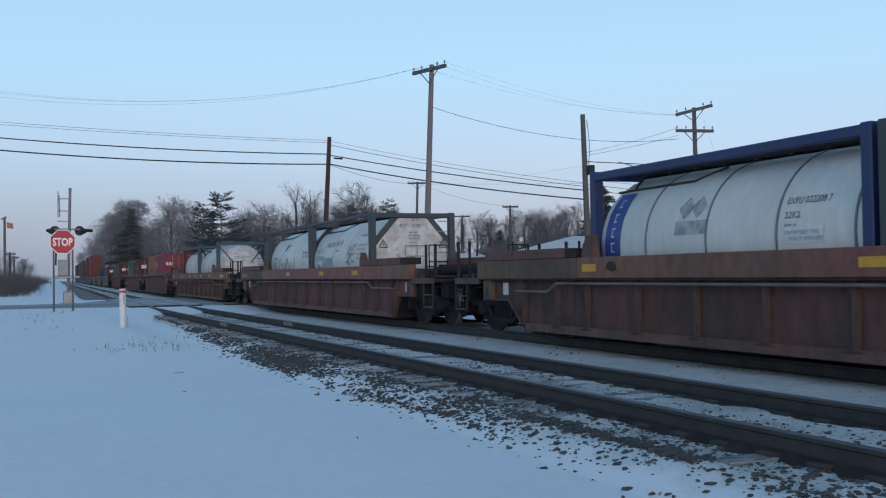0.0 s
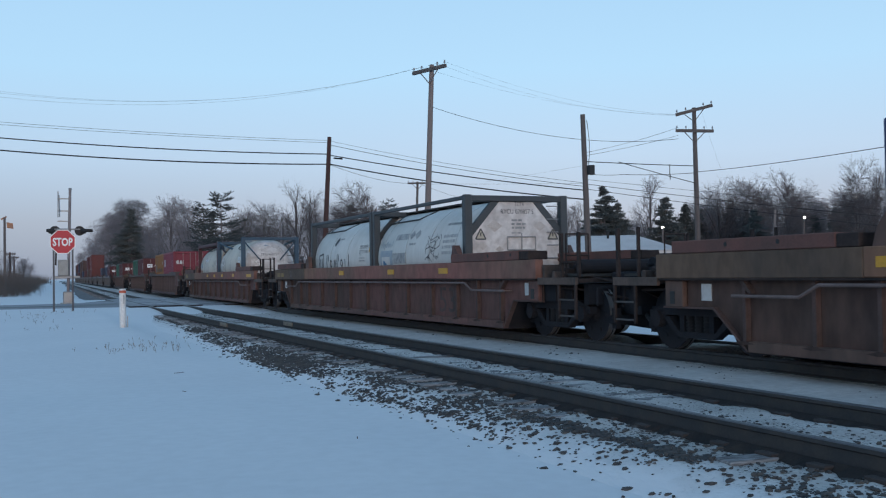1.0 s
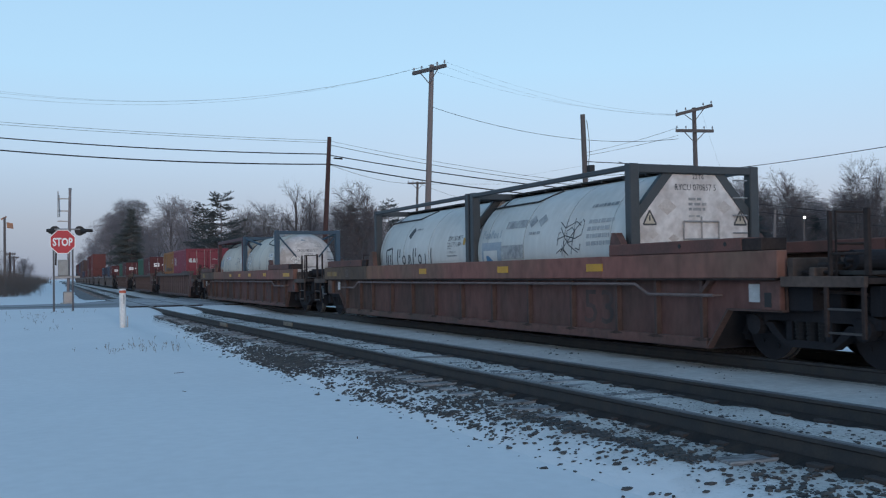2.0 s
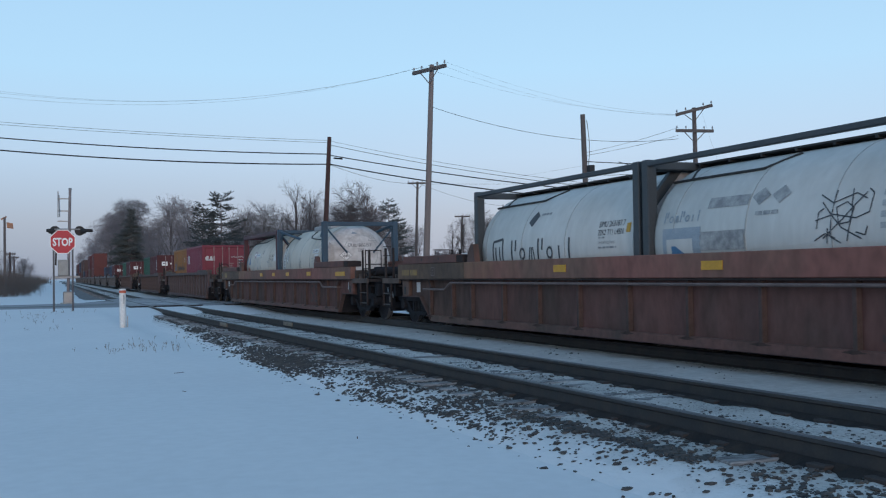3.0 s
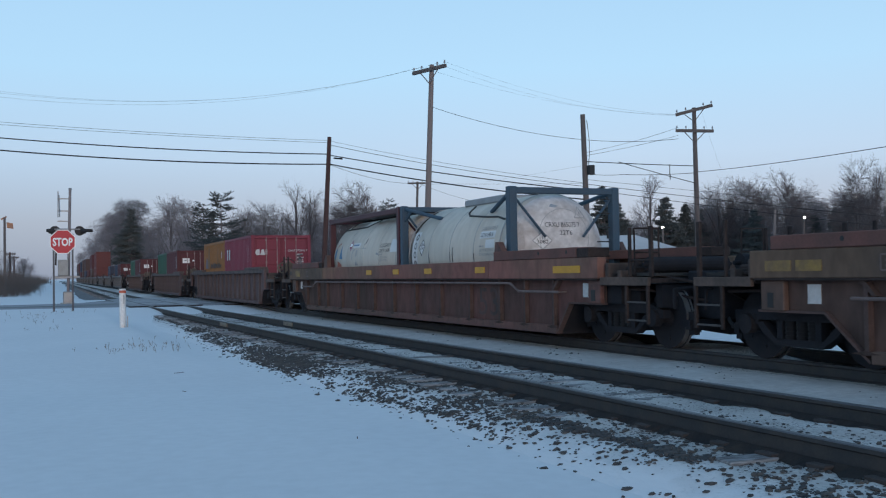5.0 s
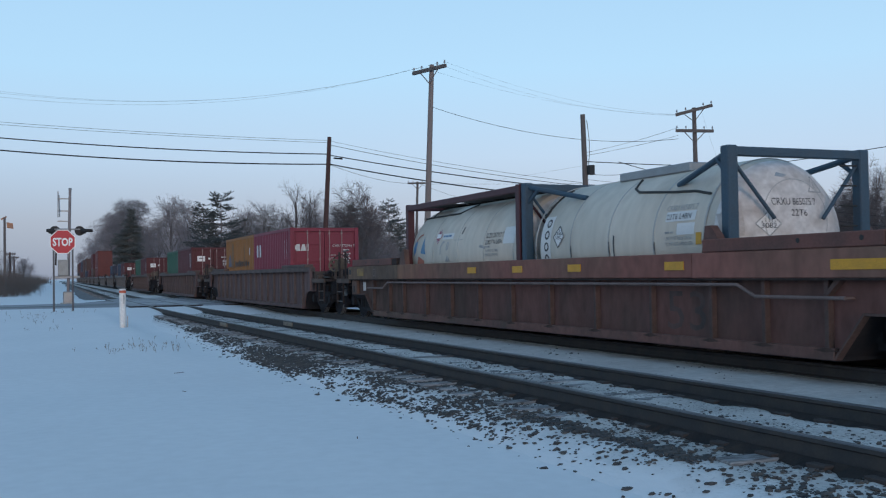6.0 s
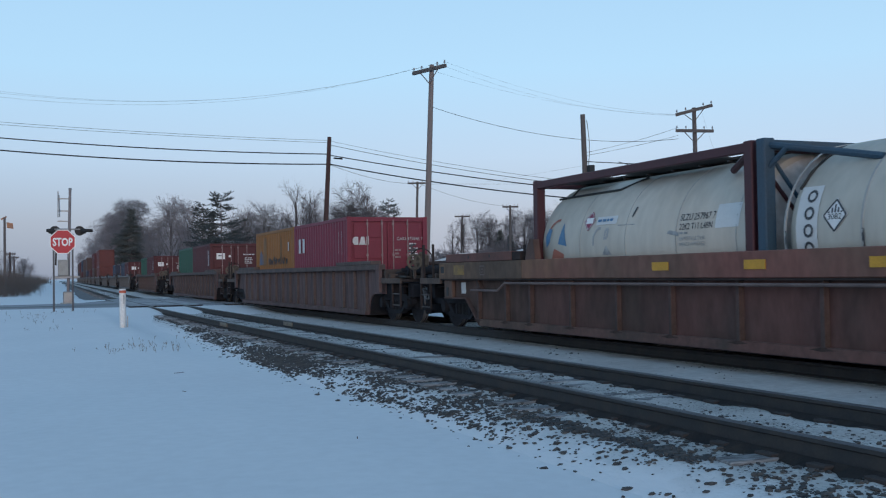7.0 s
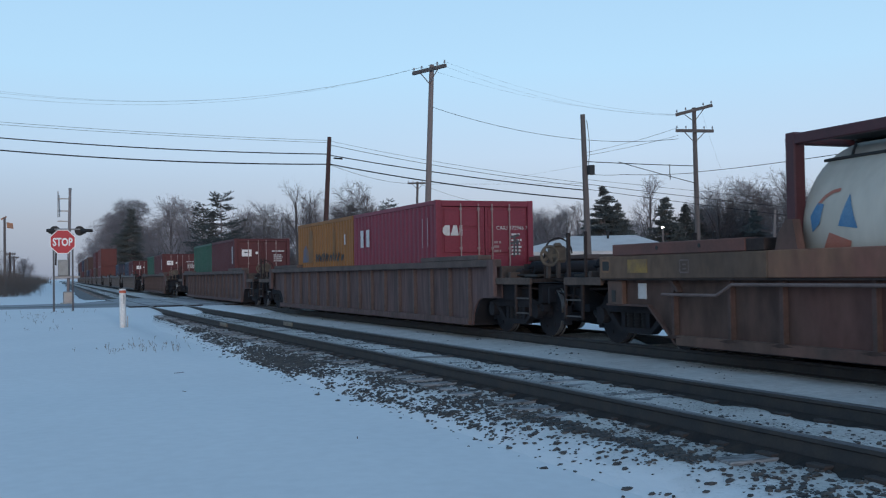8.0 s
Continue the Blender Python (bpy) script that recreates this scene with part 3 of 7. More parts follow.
SNOWY_BED = mat("snow_over_ballast", (0.565, 0.56, 0.545), 0.85, other=(0.27, 0.265, 0.255), amount=0.75, scale=1.7, fine=24, bump=0.5, dist=0.02, stretch=(1, 0.45, 1))


def speckle(m, scale, cut):
    """Grit that shows through the snow as small dark specks, thicker in some patches."""
    n, l = m.node_tree.nodes, m.node_tree.links
    b = n["Principled BSDF"]
    src = b.inputs["Base Color"].links[0].from_socket
    co = n.new("ShaderNodeTexCoord")
    dots, zone = n.new("ShaderNodeTexNoise"), n.new("ShaderNodeTexNoise")
    dots.inputs["Scale"].default_value, dots.inputs["Detail"].default_value = scale, 3
    zone.inputs["Scale"].default_value = 1.3
    for t in (dots, zone):
        l.new(co.outputs["Object"], t.inputs["Vector"])
    add = n.new("ShaderNodeMath")
    add.operation = "MULTIPLY_ADD"
    add.inputs[1].default_value = 0.35
    l.new(zone.outputs["Fac"], add.inputs[0])
    l.new(dots.outputs["Fac"], add.inputs[2])
    step = n.new("ShaderNodeMapRange")
    step.inputs[1].default_value, step.inputs[2].default_value = cut, cut + 0.06
    l.new(add.outputs[0], step.inputs[0])
    mix = n.new("ShaderNodeMix")
    mix.data_type = "RGBA"
    mix.inputs[7].default_value = (0.07, 0.066, 0.065, 1)
    l.new(step.outputs[0], mix.inputs[0])
    l.new(src, mix.inputs[6])
    l.new(mix.outputs[2], b.inputs["Base Color"])


speckle(SNOWY_BED, 34, 0.755)


def clean_edge(m, x0, x1):
    """Clean snow west of x0, going over into the dirty bed by x1."""
    n, l = m.node_tree.nodes, m.node_tree.links
    b = n["Principled BSDF"]
    src = b.inputs["Base Color"].links[0].from_socket
    co, sp, wob = n.new("ShaderNodeTexCoord"), n.new("ShaderNodeSeparateXYZ"), n.new("ShaderNodeTexNoise")
    wob.inputs["Scale"].default_value = 2.5
    l.new(co.outputs["Object"], sp.inputs[0])
    l.new(co.outputs["Object"], wob.inputs["Vector"])
    ad = n.new("ShaderNodeMath")
    ad.operation = "MULTIPLY_ADD"
    ad.inputs[1].default_value = 0.6
    l.new(wob.outputs["Fac"], ad.inputs[0])
    l.new(sp.outputs["X"], ad.inputs[2])
    step = n.new("ShaderNodeMapRange")
    step.inputs[1].default_value, step.inputs[2].default_value = x0 + 0.3, x1 + 0.3
    l.new(ad.outputs[0], step.inputs[0])
    mix = n.new("ShaderNodeMix")
    mix.data_type = "RGBA"
    mix.inputs[6].default_value = (0.712, 0.729, 0.746, 1)
    l.new(step.outputs[0], mix.inputs[0])
    l.new(src, mix.inputs[7])
    l.new(mix.outputs[2], b.inputs["Base Color"])


clean_edge(SNOWY_BED, 4.1, 4.7)
STEEL_DARK = mat("dark_grating", (0.05, 0.05, 0.05), 0.7, 0.4, scale=5, fine=40)
JOINT = mat("pale_joint_coating", (0.24, 0.22, 0.18), 0.8, other=(0.12, 0.1, 0.085), scale=6, fine=60)
build_ground()
build_road()
build_ballast()
build_stones()
build_track(NEAR_X, "empty rusty track on snowy ties beside the train", True)
build_track(FAR_X, "track in use under the freight train", False)


def crossing_surface(cx):
    """Rubber panels laid between and beside the rails where the road crosses."""
    t = thing("crossing_surface", "dark rubber crossing panels dusted with snow between the rails", "crossing surface", "crossing surfaces on both tracks", "structure")
    t.location = (cx, 0, 0)
    half = GAUGE / 2
    for x0, x1 in ((-half - 0.75, -half - 0.05), (-half + 0.085, half - 0.085), (half + 0.05, half + 0.75)):
        me = mesh_of("panel", box(B(), x0, x1, -1.21, 1.21, -0.2, 0.004, 0.012), PANEL_RUBBER)
        me.materials.append(PANEL_SIDE)
        for f in me.polygons:
            f.material_index = 0 if f.normal.z > 0.9 else 1
        for k in range(7):
            y = 46.6 + 2.44 * k
            shared("panel", me, t, pose(bend(y), y, 0, 0, 0, heading(y)))


crossing_surface(NEAR_X)
crossing_surface(FAR_X)


# ---- train: well cars ----
WHEEL_R = 0.457
TRAIN, WHEELSETS = [], []
CACHE = {}


def cached(key, make):
    if key not in CACHE:
        CACHE[key] = make()
    return CACHE[key]


def wheelset_mesh():
    bm = B()
    rod(bm, (-1.05, 0, 0), (1.05, 0, 0), 0.08, n=10)
    for sx in (-1, 1):
        x = sx * 0.753
        for a, b, r0, r1 in ((-0.07, 0.02, WHEEL_R + 0.005, WHEEL_R + 0.0), (0.02, 0.055, WHEEL_R + 0.028, WHEEL_R + 0.028)):
            rod(bm, (x - sx * a, 0, 0), (x - sx * b, 0, 0), r0, r1, n=28)
        for k in range(6):
            t = k * math.tau / 6
            rod(bm, (x + sx * 0.07, 0.30 * math.cos(t), 0.30 * math.sin(t)), (x + sx * 0.085, 0.30 * math.cos(t), 0.30 * math.sin(t)), 0.035, n=6)
        rod(bm, (x + sx * 0.07, 0, 0), (x + sx * 0.16, 0, 0), 0.14, 0.1, n=12)
    me = mesh_of("wheelset", bm, GRIME, True)
    me.materials.append(TREAD)
    for f in me.polygons:
        r = math.hypot(f.center.y, f.center.z)
        if r > WHEEL_R - 0.03 and abs(f.normal.x) < 0.7:
            f.material_index = 1
    return me


def sideframe_bm(sx):
    """A cast side frame: arched top, bottom truss with a window at each side of the spring nest, bearing adapters."""
    bm = B()
    x0, x1 = sorted((sx * 0.93, sx * 1.07))
    prism(bm, [(-1.15, 0.58), (-1.15, 0.46), (-0.78, 0.46), (-0.72, 0.52), (0.72, 0.52), (0.78, 0.46), (1.15, 0.46), (1.15, 0.58), (0.75, 0.68), (-0.75, 0.68)], "x", x0, x1)
    prism(bm, [(-0.78, 0.48), (-0.66, 0.36), (-0.4, 0.2), (0.4, 0.2), (0.66, 0.36), (0.78, 0.48), (0.66, 0.5), (0.42, 0.29), (-0.42, 0.29), (-0.66, 0.5)], "x", x0, x1)
    for k in (-0.34, 0.34):
        box(bm, x0, x1, k - 0.05, k + 0.05, 0.28, 0.53)
    for k in (-0.93, 0.93):
        rod(bm, (sx * 1.0, k, 0.457), (sx * 1.13, k, 0.457), 0.13, n=12)
        box(bm, x0 - 0.01, x1 + 0.01, k - 0.17, k + 0.17, 0.5, 0.6, 0.02)
    return bm


def truck_parts(truck):
    """Side frames, springs and brake gear of one truck."""
    for sx in (-1, 1):
        shared("side_frame", cached(("side_frame", sx), lambda: mesh_of("side_frame", sideframe_bm(sx), GRIME)), truck, Matrix())
        for k in (-0.2, 0.0, 0.2):
            def coil():
                bm = rod(B(), (0, 0, 0.29), (0, 0, 0.52), 0.085, n=10)
                for z in (0.31, 0.36, 0.41, 0.46, 0.50):
                    rod(bm, (0, 0, z), (0, 0, z + 0.028), 0.096, n=12)
                return bm
            shared("spring", cached("spring", lambda: mesh_of("spring", coil(), SOOT, True)), truck, pose(sx * 0.98, k, 0))
        shared("side_bearing", cached("side_bearing", lambda: mesh_of("side_bearing", box(B(), -0.05, 0.05, -0.5, 0.5, 0.62, 0.96, 0.01), GRIME)), truck, pose(sx * 0.98, 0, 0))

        def rigging():
            bm = box(B(), -0.02, 0.02, -1.3, 1.3, 0.62, 0.95)
            for k in (-1.32, -0.45, 0.45, 1.32):
                beam(bm, (0.0, k, 0.24), (0.0, k * 0.9, 0.7), 0.03, 0.07, (0, 1, 0))
            rod(bm, (0.0, -1.32, 0.27), (0.0, 1.32, 0.27), 0.03, n=6)
            return bm
        shared("brake_rigging", cached("brake_rigging", lambda: mesh_of("brake_rigging", rigging(), GRIME)), truck, pose(sx * 0.55, 0, 0))
    for k in (-1.46, 1.46):
        def beam_bm():
            bm = box(B(), -0.85, 0.85, -0.05, 0.05, 0.3, 0.44)
            prism(bm, [(-0.7, 0.3), (0.7, 0.3), (0.1, 0.2), (-0.1, 0.2)], "y", -0.03, 0.03)
            for sx in (-1, 1):
                box(bm, sx * 0.75 - 0.05, sx * 0.75 + 0.05, -0.07, 0.05, 0.22, 0.56)
            return bm
        shared("brake_beam", cached("brake_beam", lambda: mesh_of("brake_beam", beam_bm(), GRIME)), truck, pose(0, k, 0) @ pose(0, 0, 0, 0, 0, 0 if k < 0 else 180))


TIPS, DECKS = {1: 10.2, -1: 9.58}, {1: 11.41, -1: 10.95}


def span(sign, a, b):
    return sorted((sign * a, sign * b))


def well_car(name, label, y, style, marks=()):
    """A single 53-foot well car about its middle; the well hangs between two end platforms over the trucks."""
    car = thing(name, label, "freight car", "cars of the train")
    old, grey = style == "ribbed", style == "grey"
    plain = old or grey
    body = CAR_GREY if grey else CAR_OLD if old else CAR_RED
    chord = CAR_GREY if grey else CAR_OLD_TOP if old else CAR_TAN
    dull = chord if plain else CAR_DRAB
    top, low = (1.43, 1.29) if plain else (1.40, 1.06)
    tips = {1: 9.5, -1: 9.5} if plain else TIPS
    foot = {1: (8.32, 9.0), -1: (8.05, 8.5)}

    def put(nm, key, make, material, m=Matrix(), parent=car, lab=""):
        me = cached((style, key), lambda: mesh_of(nm, make(), material))
        ob = shared(nm, me, parent, m)
        return tagged(ob, lab) if lab else ob

    def slab(x0, x1, ya, yb, z0, z1, bevel=0.0):
        return box(B(), min(x0, x1), max(x0, x1), min(ya, yb), max(ya, yb), z0, z1, bevel)

    def plate(pts, x0, x1):
        return prism(B(), pts, "x", min(x0, x1), max(x0, x1))

    for s in (-1, 1):
        wall = [(-foot[-1][0], 0.12), (foot[1][0], 0.12), (foot[1][1], 0.66), (tips[1] - 0.03, 0.66), (tips[1] - 0.03, low + 0.01), (-tips[-1] + 0.03, low + 0.01), (-tips[-1] + 0.03, 0.66), (-foot[-1][1], 0.66)]
        if old:
            arch = lambda sign: [(sign * (8.12 + 0.5 * (1 - math.cos(t))), 0.12 + 0.55 * math.sin(t)) for t in (0.0, 0.4, 0.8, 1.2, 1.57)]
            wall = arch(-1)[::-1] + arch(1) + [(tips[1], 0.68), (tips[1], low + 0.01), (-tips[-1], low + 0.01), (-tips[-1], 0.68)]
        put("side_wall", ("wall", s), lambda: plate(wall, s * 1.245, s * 1.215), body)
        put("bottom_chord", ("bchord", s), lambda: slab(s * 1.33, s * 1.2, -8.06, foot[1][0] - 0.02, 0.11, 0.25, 0.01), CAR_OLD if old else body if grey else CAR_FLANGE)
        if plain:
            put("top_chord", ("chord", s), lambda: slab(s * 1.40, s * 1.24, -tips[-1], tips[1], low, top, 0.012), chord)
        else:
            put("top_chord", ("chord", s), lambda: slab(s * 1.40, s * 1.24, -5.5, 6.25, low, top, 0.012), chord)
            put("chord_end", ("chord_end", s, 1), lambda: slab(s * 1.403, s * 1.24, 6.252, tips[1], low - 0.004, top - 0.002, 0.012), dull)
            put("chord_end", ("chord_end", s, -1), lambda: slab(s * 1.403, s * 1.24, -tips[-1], -5.502, low - 0.004, top - 0.002, 0.012), chord)
            # added dark strip: the shade under the chord is put into its colour
            put("shade_ledge", ("shade_low", s), lambda: slab(s * 1.39, s * 1.25, -tips[-1] + 0.06, tips[1] - 0.06, low - 0.03, low - 0.006), CAR_END)
        for ry in [0.35 + 1.05 * k for k in range(-8, 8)] if plain else [-7.95, -6.86, -5.8, -4.38, -2.8, -1.27, 0.25, 1.75, 3.18, 4.62, 6.1, 7.1, 8.36]:
            put("rib", ("rib", s), lambda: plate([(-0.032, 0.2), (0.032, 0.2), (0.032, low), (-0.032, low)], s * 1.325, s * 1.246), body if grey else RIB_GREY if old else CAR_RIB, pose(0, ry, 0))
            if not plain:
                put("rib_foot", ("ribfoot", s), lambda: plate([(-0.21, 0.222), (-0.08, 0.212), (0.03, 0.20), (0.22, 0.218), (0.12, 0.236), (0.05, 0.252), (-0.05, 0.25), (-0.1, 0.234)], s * 1.333, s * 1.324), SMUDGE, pose(0, ry, 0))
        for e in (-1, 1):
            tip = tips[e]
            if not old:
                near, far, cap = (6.65, 9.8, 6.3) if e > 0 else (5.75, 8.92, 9.3)
                put("locating_plate", ("plate", s, e), lambda: slab(s * 1.41, s * 1.0, e * near, e * far, top + 0.002, 1.575, 0.012), CAR_PLATE if not grey else body)
                put("plate_end", ("plate_end", s, e), lambda: slab(s * 1.40, s * 1.0, e * cap, e * (near if e > 0 else far), top + 0.002, 1.56, 0.01), CAR_END)
                for hy in (7.6, 8.6):
                    put("lifting_hole", ("hole", s, e, hy), lambda: rod(B(), (s * 1.414, e * hy, 1.50), (s * 1.40, e * hy, 1.50), 0.032, n=10), BLACK)
                guide = [(e * 5.72, top), (e * 6.12, top), (e * 6.06, 1.6), (e * 5.92, 1.76), (e * 5.8, 1.76)]
                put("container_guide", ("guide", s, e), lambda: plate(guide, s * 1.39, s * 1.27), CAR_FLANGE)
            if plain:
                put("top_ledge", ("ledge", s, e), lambda: slab(s * 1.40, s * 1.1, e * 5.6, e * 8.75, top + 0.002, 1.53, 0.012), chord)
                put("end_bracket", ("bracket", s, e), lambda: slab(s * 1.42, s * 1.34, e * (tip - 0.3), e * tip, 0.72, top), body)
            else:
                # jacking bracket with its slot, the flange along the raked end and its gusset
                b0, b1 = (9.66, 10.08) if e > 0 else (9.16, 9.54)
                p0, p1 = (9.84, 9.96) if e > 0 else (9.25, 9.39)
                put("end_bracket", ("bracket", s, e), lambda: slab(s * 1.335, s * 1.25, e * b0, e * b1, 0.655, low - 0.032, 0.012), CAR_FLANGE)
                put("pocket", ("pocket", s, e), lambda: slab(s * 1.342, s * 1.3, e * p0, e * p1, 0.69, 0.88, 0.01), BLACK)
                put("sill_flange", ("sill_flange", s, e), lambda: slab(s * 1.31, s * 1.2, e * foot[e][1], e * (tip - 0.04), 0.635, 0.662), CAR_RIB)
                put("rake_flange", ("rake", s, e), lambda: beam(B(), (s * 1.27, e * foot[e][0], 0.12), (s * 1.27, e * (foot[e][1] + 0.01), 0.655), 0.10, 0.03, (0, e * 0.6, -0.8)), CAR_RIB)
                put("gusset", ("gusset", s, e), lambda: plate([(e * (foot[e][0] + 0.14), low - 0.03), (e * (foot[e][0] + 0.04), low - 0.03), (e * (foot[e][0] - 0.12), 0.86), (e * (foot[e][0] - 0.06), 0.86)], s * 1.335, s * 1.25), CAR_RIB)
                q0, q1 = (9.12, 9.34) if e > 0 else (8.86, 9.07)
                put("stencil_plate", ("stencil", s, e), lambda: slab(s * 1.253, s * 1.24, e * q0, e * q1, 0.75, 0.98), LABEL, lab="white data stencil")
        if not plain:
            def pipe():
                bm = B()
                ps = [(-8.36, 0.83), (-6.84, 0.83), (-6.5, 0.975), (6.9, 0.975), (7.23, 0.83), (8.46, 0.83)]
                for (a, za), (b, zb) in zip(ps, ps[1:]):
                    rod(bm, (s * 1.43, a, za), (s * 1.43, b, zb), 0.022, n=8)
                for a, z in ((-8.3, 0.83), (-6.2, 0.975), (-3.1, 0.975), (0.0, 0.975), (3.1, 0.975), (6.3, 0.975), (8.3, 0.83)):
                    box(bm, min(s * 1.25, s * 1.44), max(s * 1.25, s * 1.44), a - 0.02, a + 0.02, z - 0.012, z + 0.012)
                return bm
            put("grab_pipe", ("pipe", s), pipe, CAR_PIPE)
    put("well_floor", "floor", lambda: box(B(), -1.3, 1.3, -8.05, 8.3, 0.10, 0.19), GRIME)
    for e in (-1, 1):
        tip, deck = tips[e], DECKS[e]
        f0, f1 = foot[e]
        put("bulkhead", ("bulk", e), lambda: prism(B(), [(e * (f0 - 0.15), 0.13), (e * (f0 - 0.01), 0.13), (e * (f1 - 0.02), 0.66), (e * (f1 + 0.1), 0.95), (e * (f1 + 0.1), 1.2), (e * (f0 - 0.15), 1.2)], "x", -1.21, 1.21), GRIME)
        put("end_platform", ("platf", e), lambda: slab(-1.32, 1.32, e * tip, e * deck, 0.985, 1.055, 0.006), CAR_END)
        for s in (-1, 1):
            put("platform_edge", ("edge", s, e), lambda: slab(s * 1.38, s * 1.321, e * (tip + 0.015), e * deck, 0.95, 1.075, 0.008), CAR_PLATFORM)
        put("centre_sill", ("csill", e), lambda: box(box(box(B(), -0.5, 0.5, *span(e, 8.6, 11.45), 0.60, 0.959, 0.02), -1.2, 1.2, *span(e, 9.45, 9.95), 0.66, 0.958),
                                                     -1.1, 1.1, *span(e, deck - 0.2, deck - 0.05), 0.62, 0.958), GRIME)
        put("draft_sill", ("sill", e), lambda: box(box(B(), -0.55, 0.55, *span(e, 10.9, 11.6), 0.45, 0.96, 0.02), -0.72, 0.62, *span(e, 11.0, 11.4), 0.961, 1.16, 0.03), GRIME)

        def coupler():
            bm = box(B(), -0.07, 0.07, *span(e, 11.4, 11.62), 0.74, 0.92, 0.01)
            box(bm, -0.18, 0.15, *span(e, 11.58, 11.8), 0.66, 1.0, 0.05)
            rod(bm, (-0.06, e * 11.7, 0.6), (-0.06, e * 11.7, 1.04), 0.045, n=8)
            beam(bm, (-0.06, e * 11.45, 1.0), (-1.2, e * 11.35, 0.9), 0.03, 0.03)
            beam(bm, (-1.2, e * 11.35, 0.9), (-1.22, e * 11.38, 0.62), 0.03, 0.03, (0, 1, 0))
            return bm
        put("coupler", ("coupler", e), coupler, GRIME)
        # ladders at both sides of the platform, their stiles standing up as grab posts
        near, far = (10.35, 10.92) if e < 0 else (10.81, 11.38)
        for s in (-1, 1):
            for k, wide in ((near, 0.045), (far, 0.075)):
                if not (old and e < 0):
                    put("stanchion", ("stan", s, k, e), lambda: box(B(), s * 1.29 - 0.025, s * 1.29 + 0.025, *span(e, k - wide / 2, k + wide / 2), 1.076, 1.83, 0.008), CAR_END)
                put("ladder_stile", ("stile", s, k, e), lambda: box(B(), s * 1.36 - 0.02, s * 1.36 + 0.02, *span(e, k - 0.028, k + 0.028), 0.38, 0.949, 0.006), CAR_END)
            for z in (0.43, 0.70):
                put("rung", ("rung", s, z, e), lambda: slab(s * 1.375, s * 1.335, e * (near + 0.029), e * (far - 0.029), z - 0.013, z + 0.013, 0.004), CAR_STEP)
            if plain or e > 0:
                continue
            put("handrail", ("hand", s, e), lambda: rod(B(), (s * 1.29, e * near, 1.33), (s * 1.29, e * far, 1.33), 0.016, n=8), CAR_END)

            def hoop():
                x0, x1, yy = s * 1.22, s * 0.78, e * (near + 0.02)
                bm = B()
                for a, b in (((x0, yy, 1.06), (x0, yy, 1.82)), ((x0, yy, 1.82), (x1, yy, 1.82)), ((x1, yy, 1.82), (x1, yy, 1.06)), ((x0, yy, 1.45), (x1, yy, 1.45))):
                    rod(bm, a, b, 0.014, n=8)
                return bm
            put("grab_hoop", ("hoop", s, e), hoop, CAR_END)
        put("crosswalk", ("walkw", e), lambda: slab(-1.2, 1.2, e * (deck - 0.55), e * (deck - 0.05), 1.09, 1.13), STEEL_DARK)
        for yy, zz, hh in ((tip + 0.06, 1.06, 0.24), (tip + 0.42, 1.06, 0.12)):
            put("cross_beam", ("ebeam", e, yy), lambda: slab(-1.3, 1.3, e * yy, e * (yy + 0.1), zz, zz + hh, 0.01), CAR_PLATFORM)
        put("air_tank", ("atank", e), lambda: rod(rod(B(), (-0.95, e * (tip + 0.75), 1.26), (0.5, e * (tip + 0.75), 1.26), 0.12, n=16), (-1.05, e * (tip + 0.75), 1.26), (0.6, e * (tip + 0.75), 1.26), 0.03, n=8), GRIME)
        put("brake_valve", ("valve", e), lambda: box(rod(box(B(), -1.1, -0.75, *span(e, tip + 0.32, tip + 0.6), 1.07, 1.24, 0.03), (-0.92, e * (tip + 0.46), 1.24), (-0.92, e * (tip + 0.46), 1.33), 0.06, n=10),
                                                     -0.6, -0.35, *span(e, tip + 0.28, tip + 0.5), 1.07, 1.2, 0.03), CAR_END)

        def pipes():
            bm = B()
            for a, b in (((-1.15, tip + 0.05, 1.12), (-1.15, deck - 0.25, 1.12)), ((-1.15, deck - 0.25, 1.12), (-0.62, 11.35, 0.95)), ((-0.92, tip + 0.5, 1.12), (-0.95, tip + 0.75, 1.2)),
                         ((-1.1, tip - 0.2, 0.9), (-1.1, deck - 0.4, 0.88)), ((-1.1, deck - 0.4, 0.88), (-0.5, 11.3, 0.7))):
                rod(bm, (a[0], e * a[1], a[2]), (b[0], e * b[1], b[2]), 0.022, n=6)
            return bm
        put("brake_pipe", ("pipes", e), pipes, CAR_END)

        def hose():
            ps = [(-0.4, 11.42, 0.72), (-0.42, 11.52, 0.55), (-0.44, 11.62, 0.42), (-0.45, 11.72, 0.36), (-0.44, 11.78, 0.35)]
            bm = B()
            for a, b in zip(ps, ps[1:]):
                rod(bm, (a[0], e * a[1], a[2]), (b[0], e * b[1], b[2]), 0.03, n=6)
            return bm
        put("hose", ("hose", e), hose, BLACK)
        if old and e < 0:
            def wheel():
                bm = B()
                ps = [(0.17 * math.cos(k * math.tau / 20), 0.17 * math.sin(k * math.tau / 20)) for k in range(21)]
                for (x0, z0), (x1, z1) in zip(ps, ps[1:]):
                    rod(bm, (-1.1 + x0, -11.2, 1.46 + z0), (-1.1 + x1, -11.2, 1.46 + z1), 0.026, n=6)
                for k in range(5):
                    t = k * math.tau / 5
                    beam(bm, (-1.1, -11.2, 1.46), (-1.1 + 0.17 * math.cos(t), -11.2, 1.46 + 0.17 * math.sin(t)), 0.06, 0.012, (0, 1, 0))
                rod(bm, (-1.1, -11.22, 1.46), (-1.1, -11.1, 1.46), 0.05, n=10)
                return bm
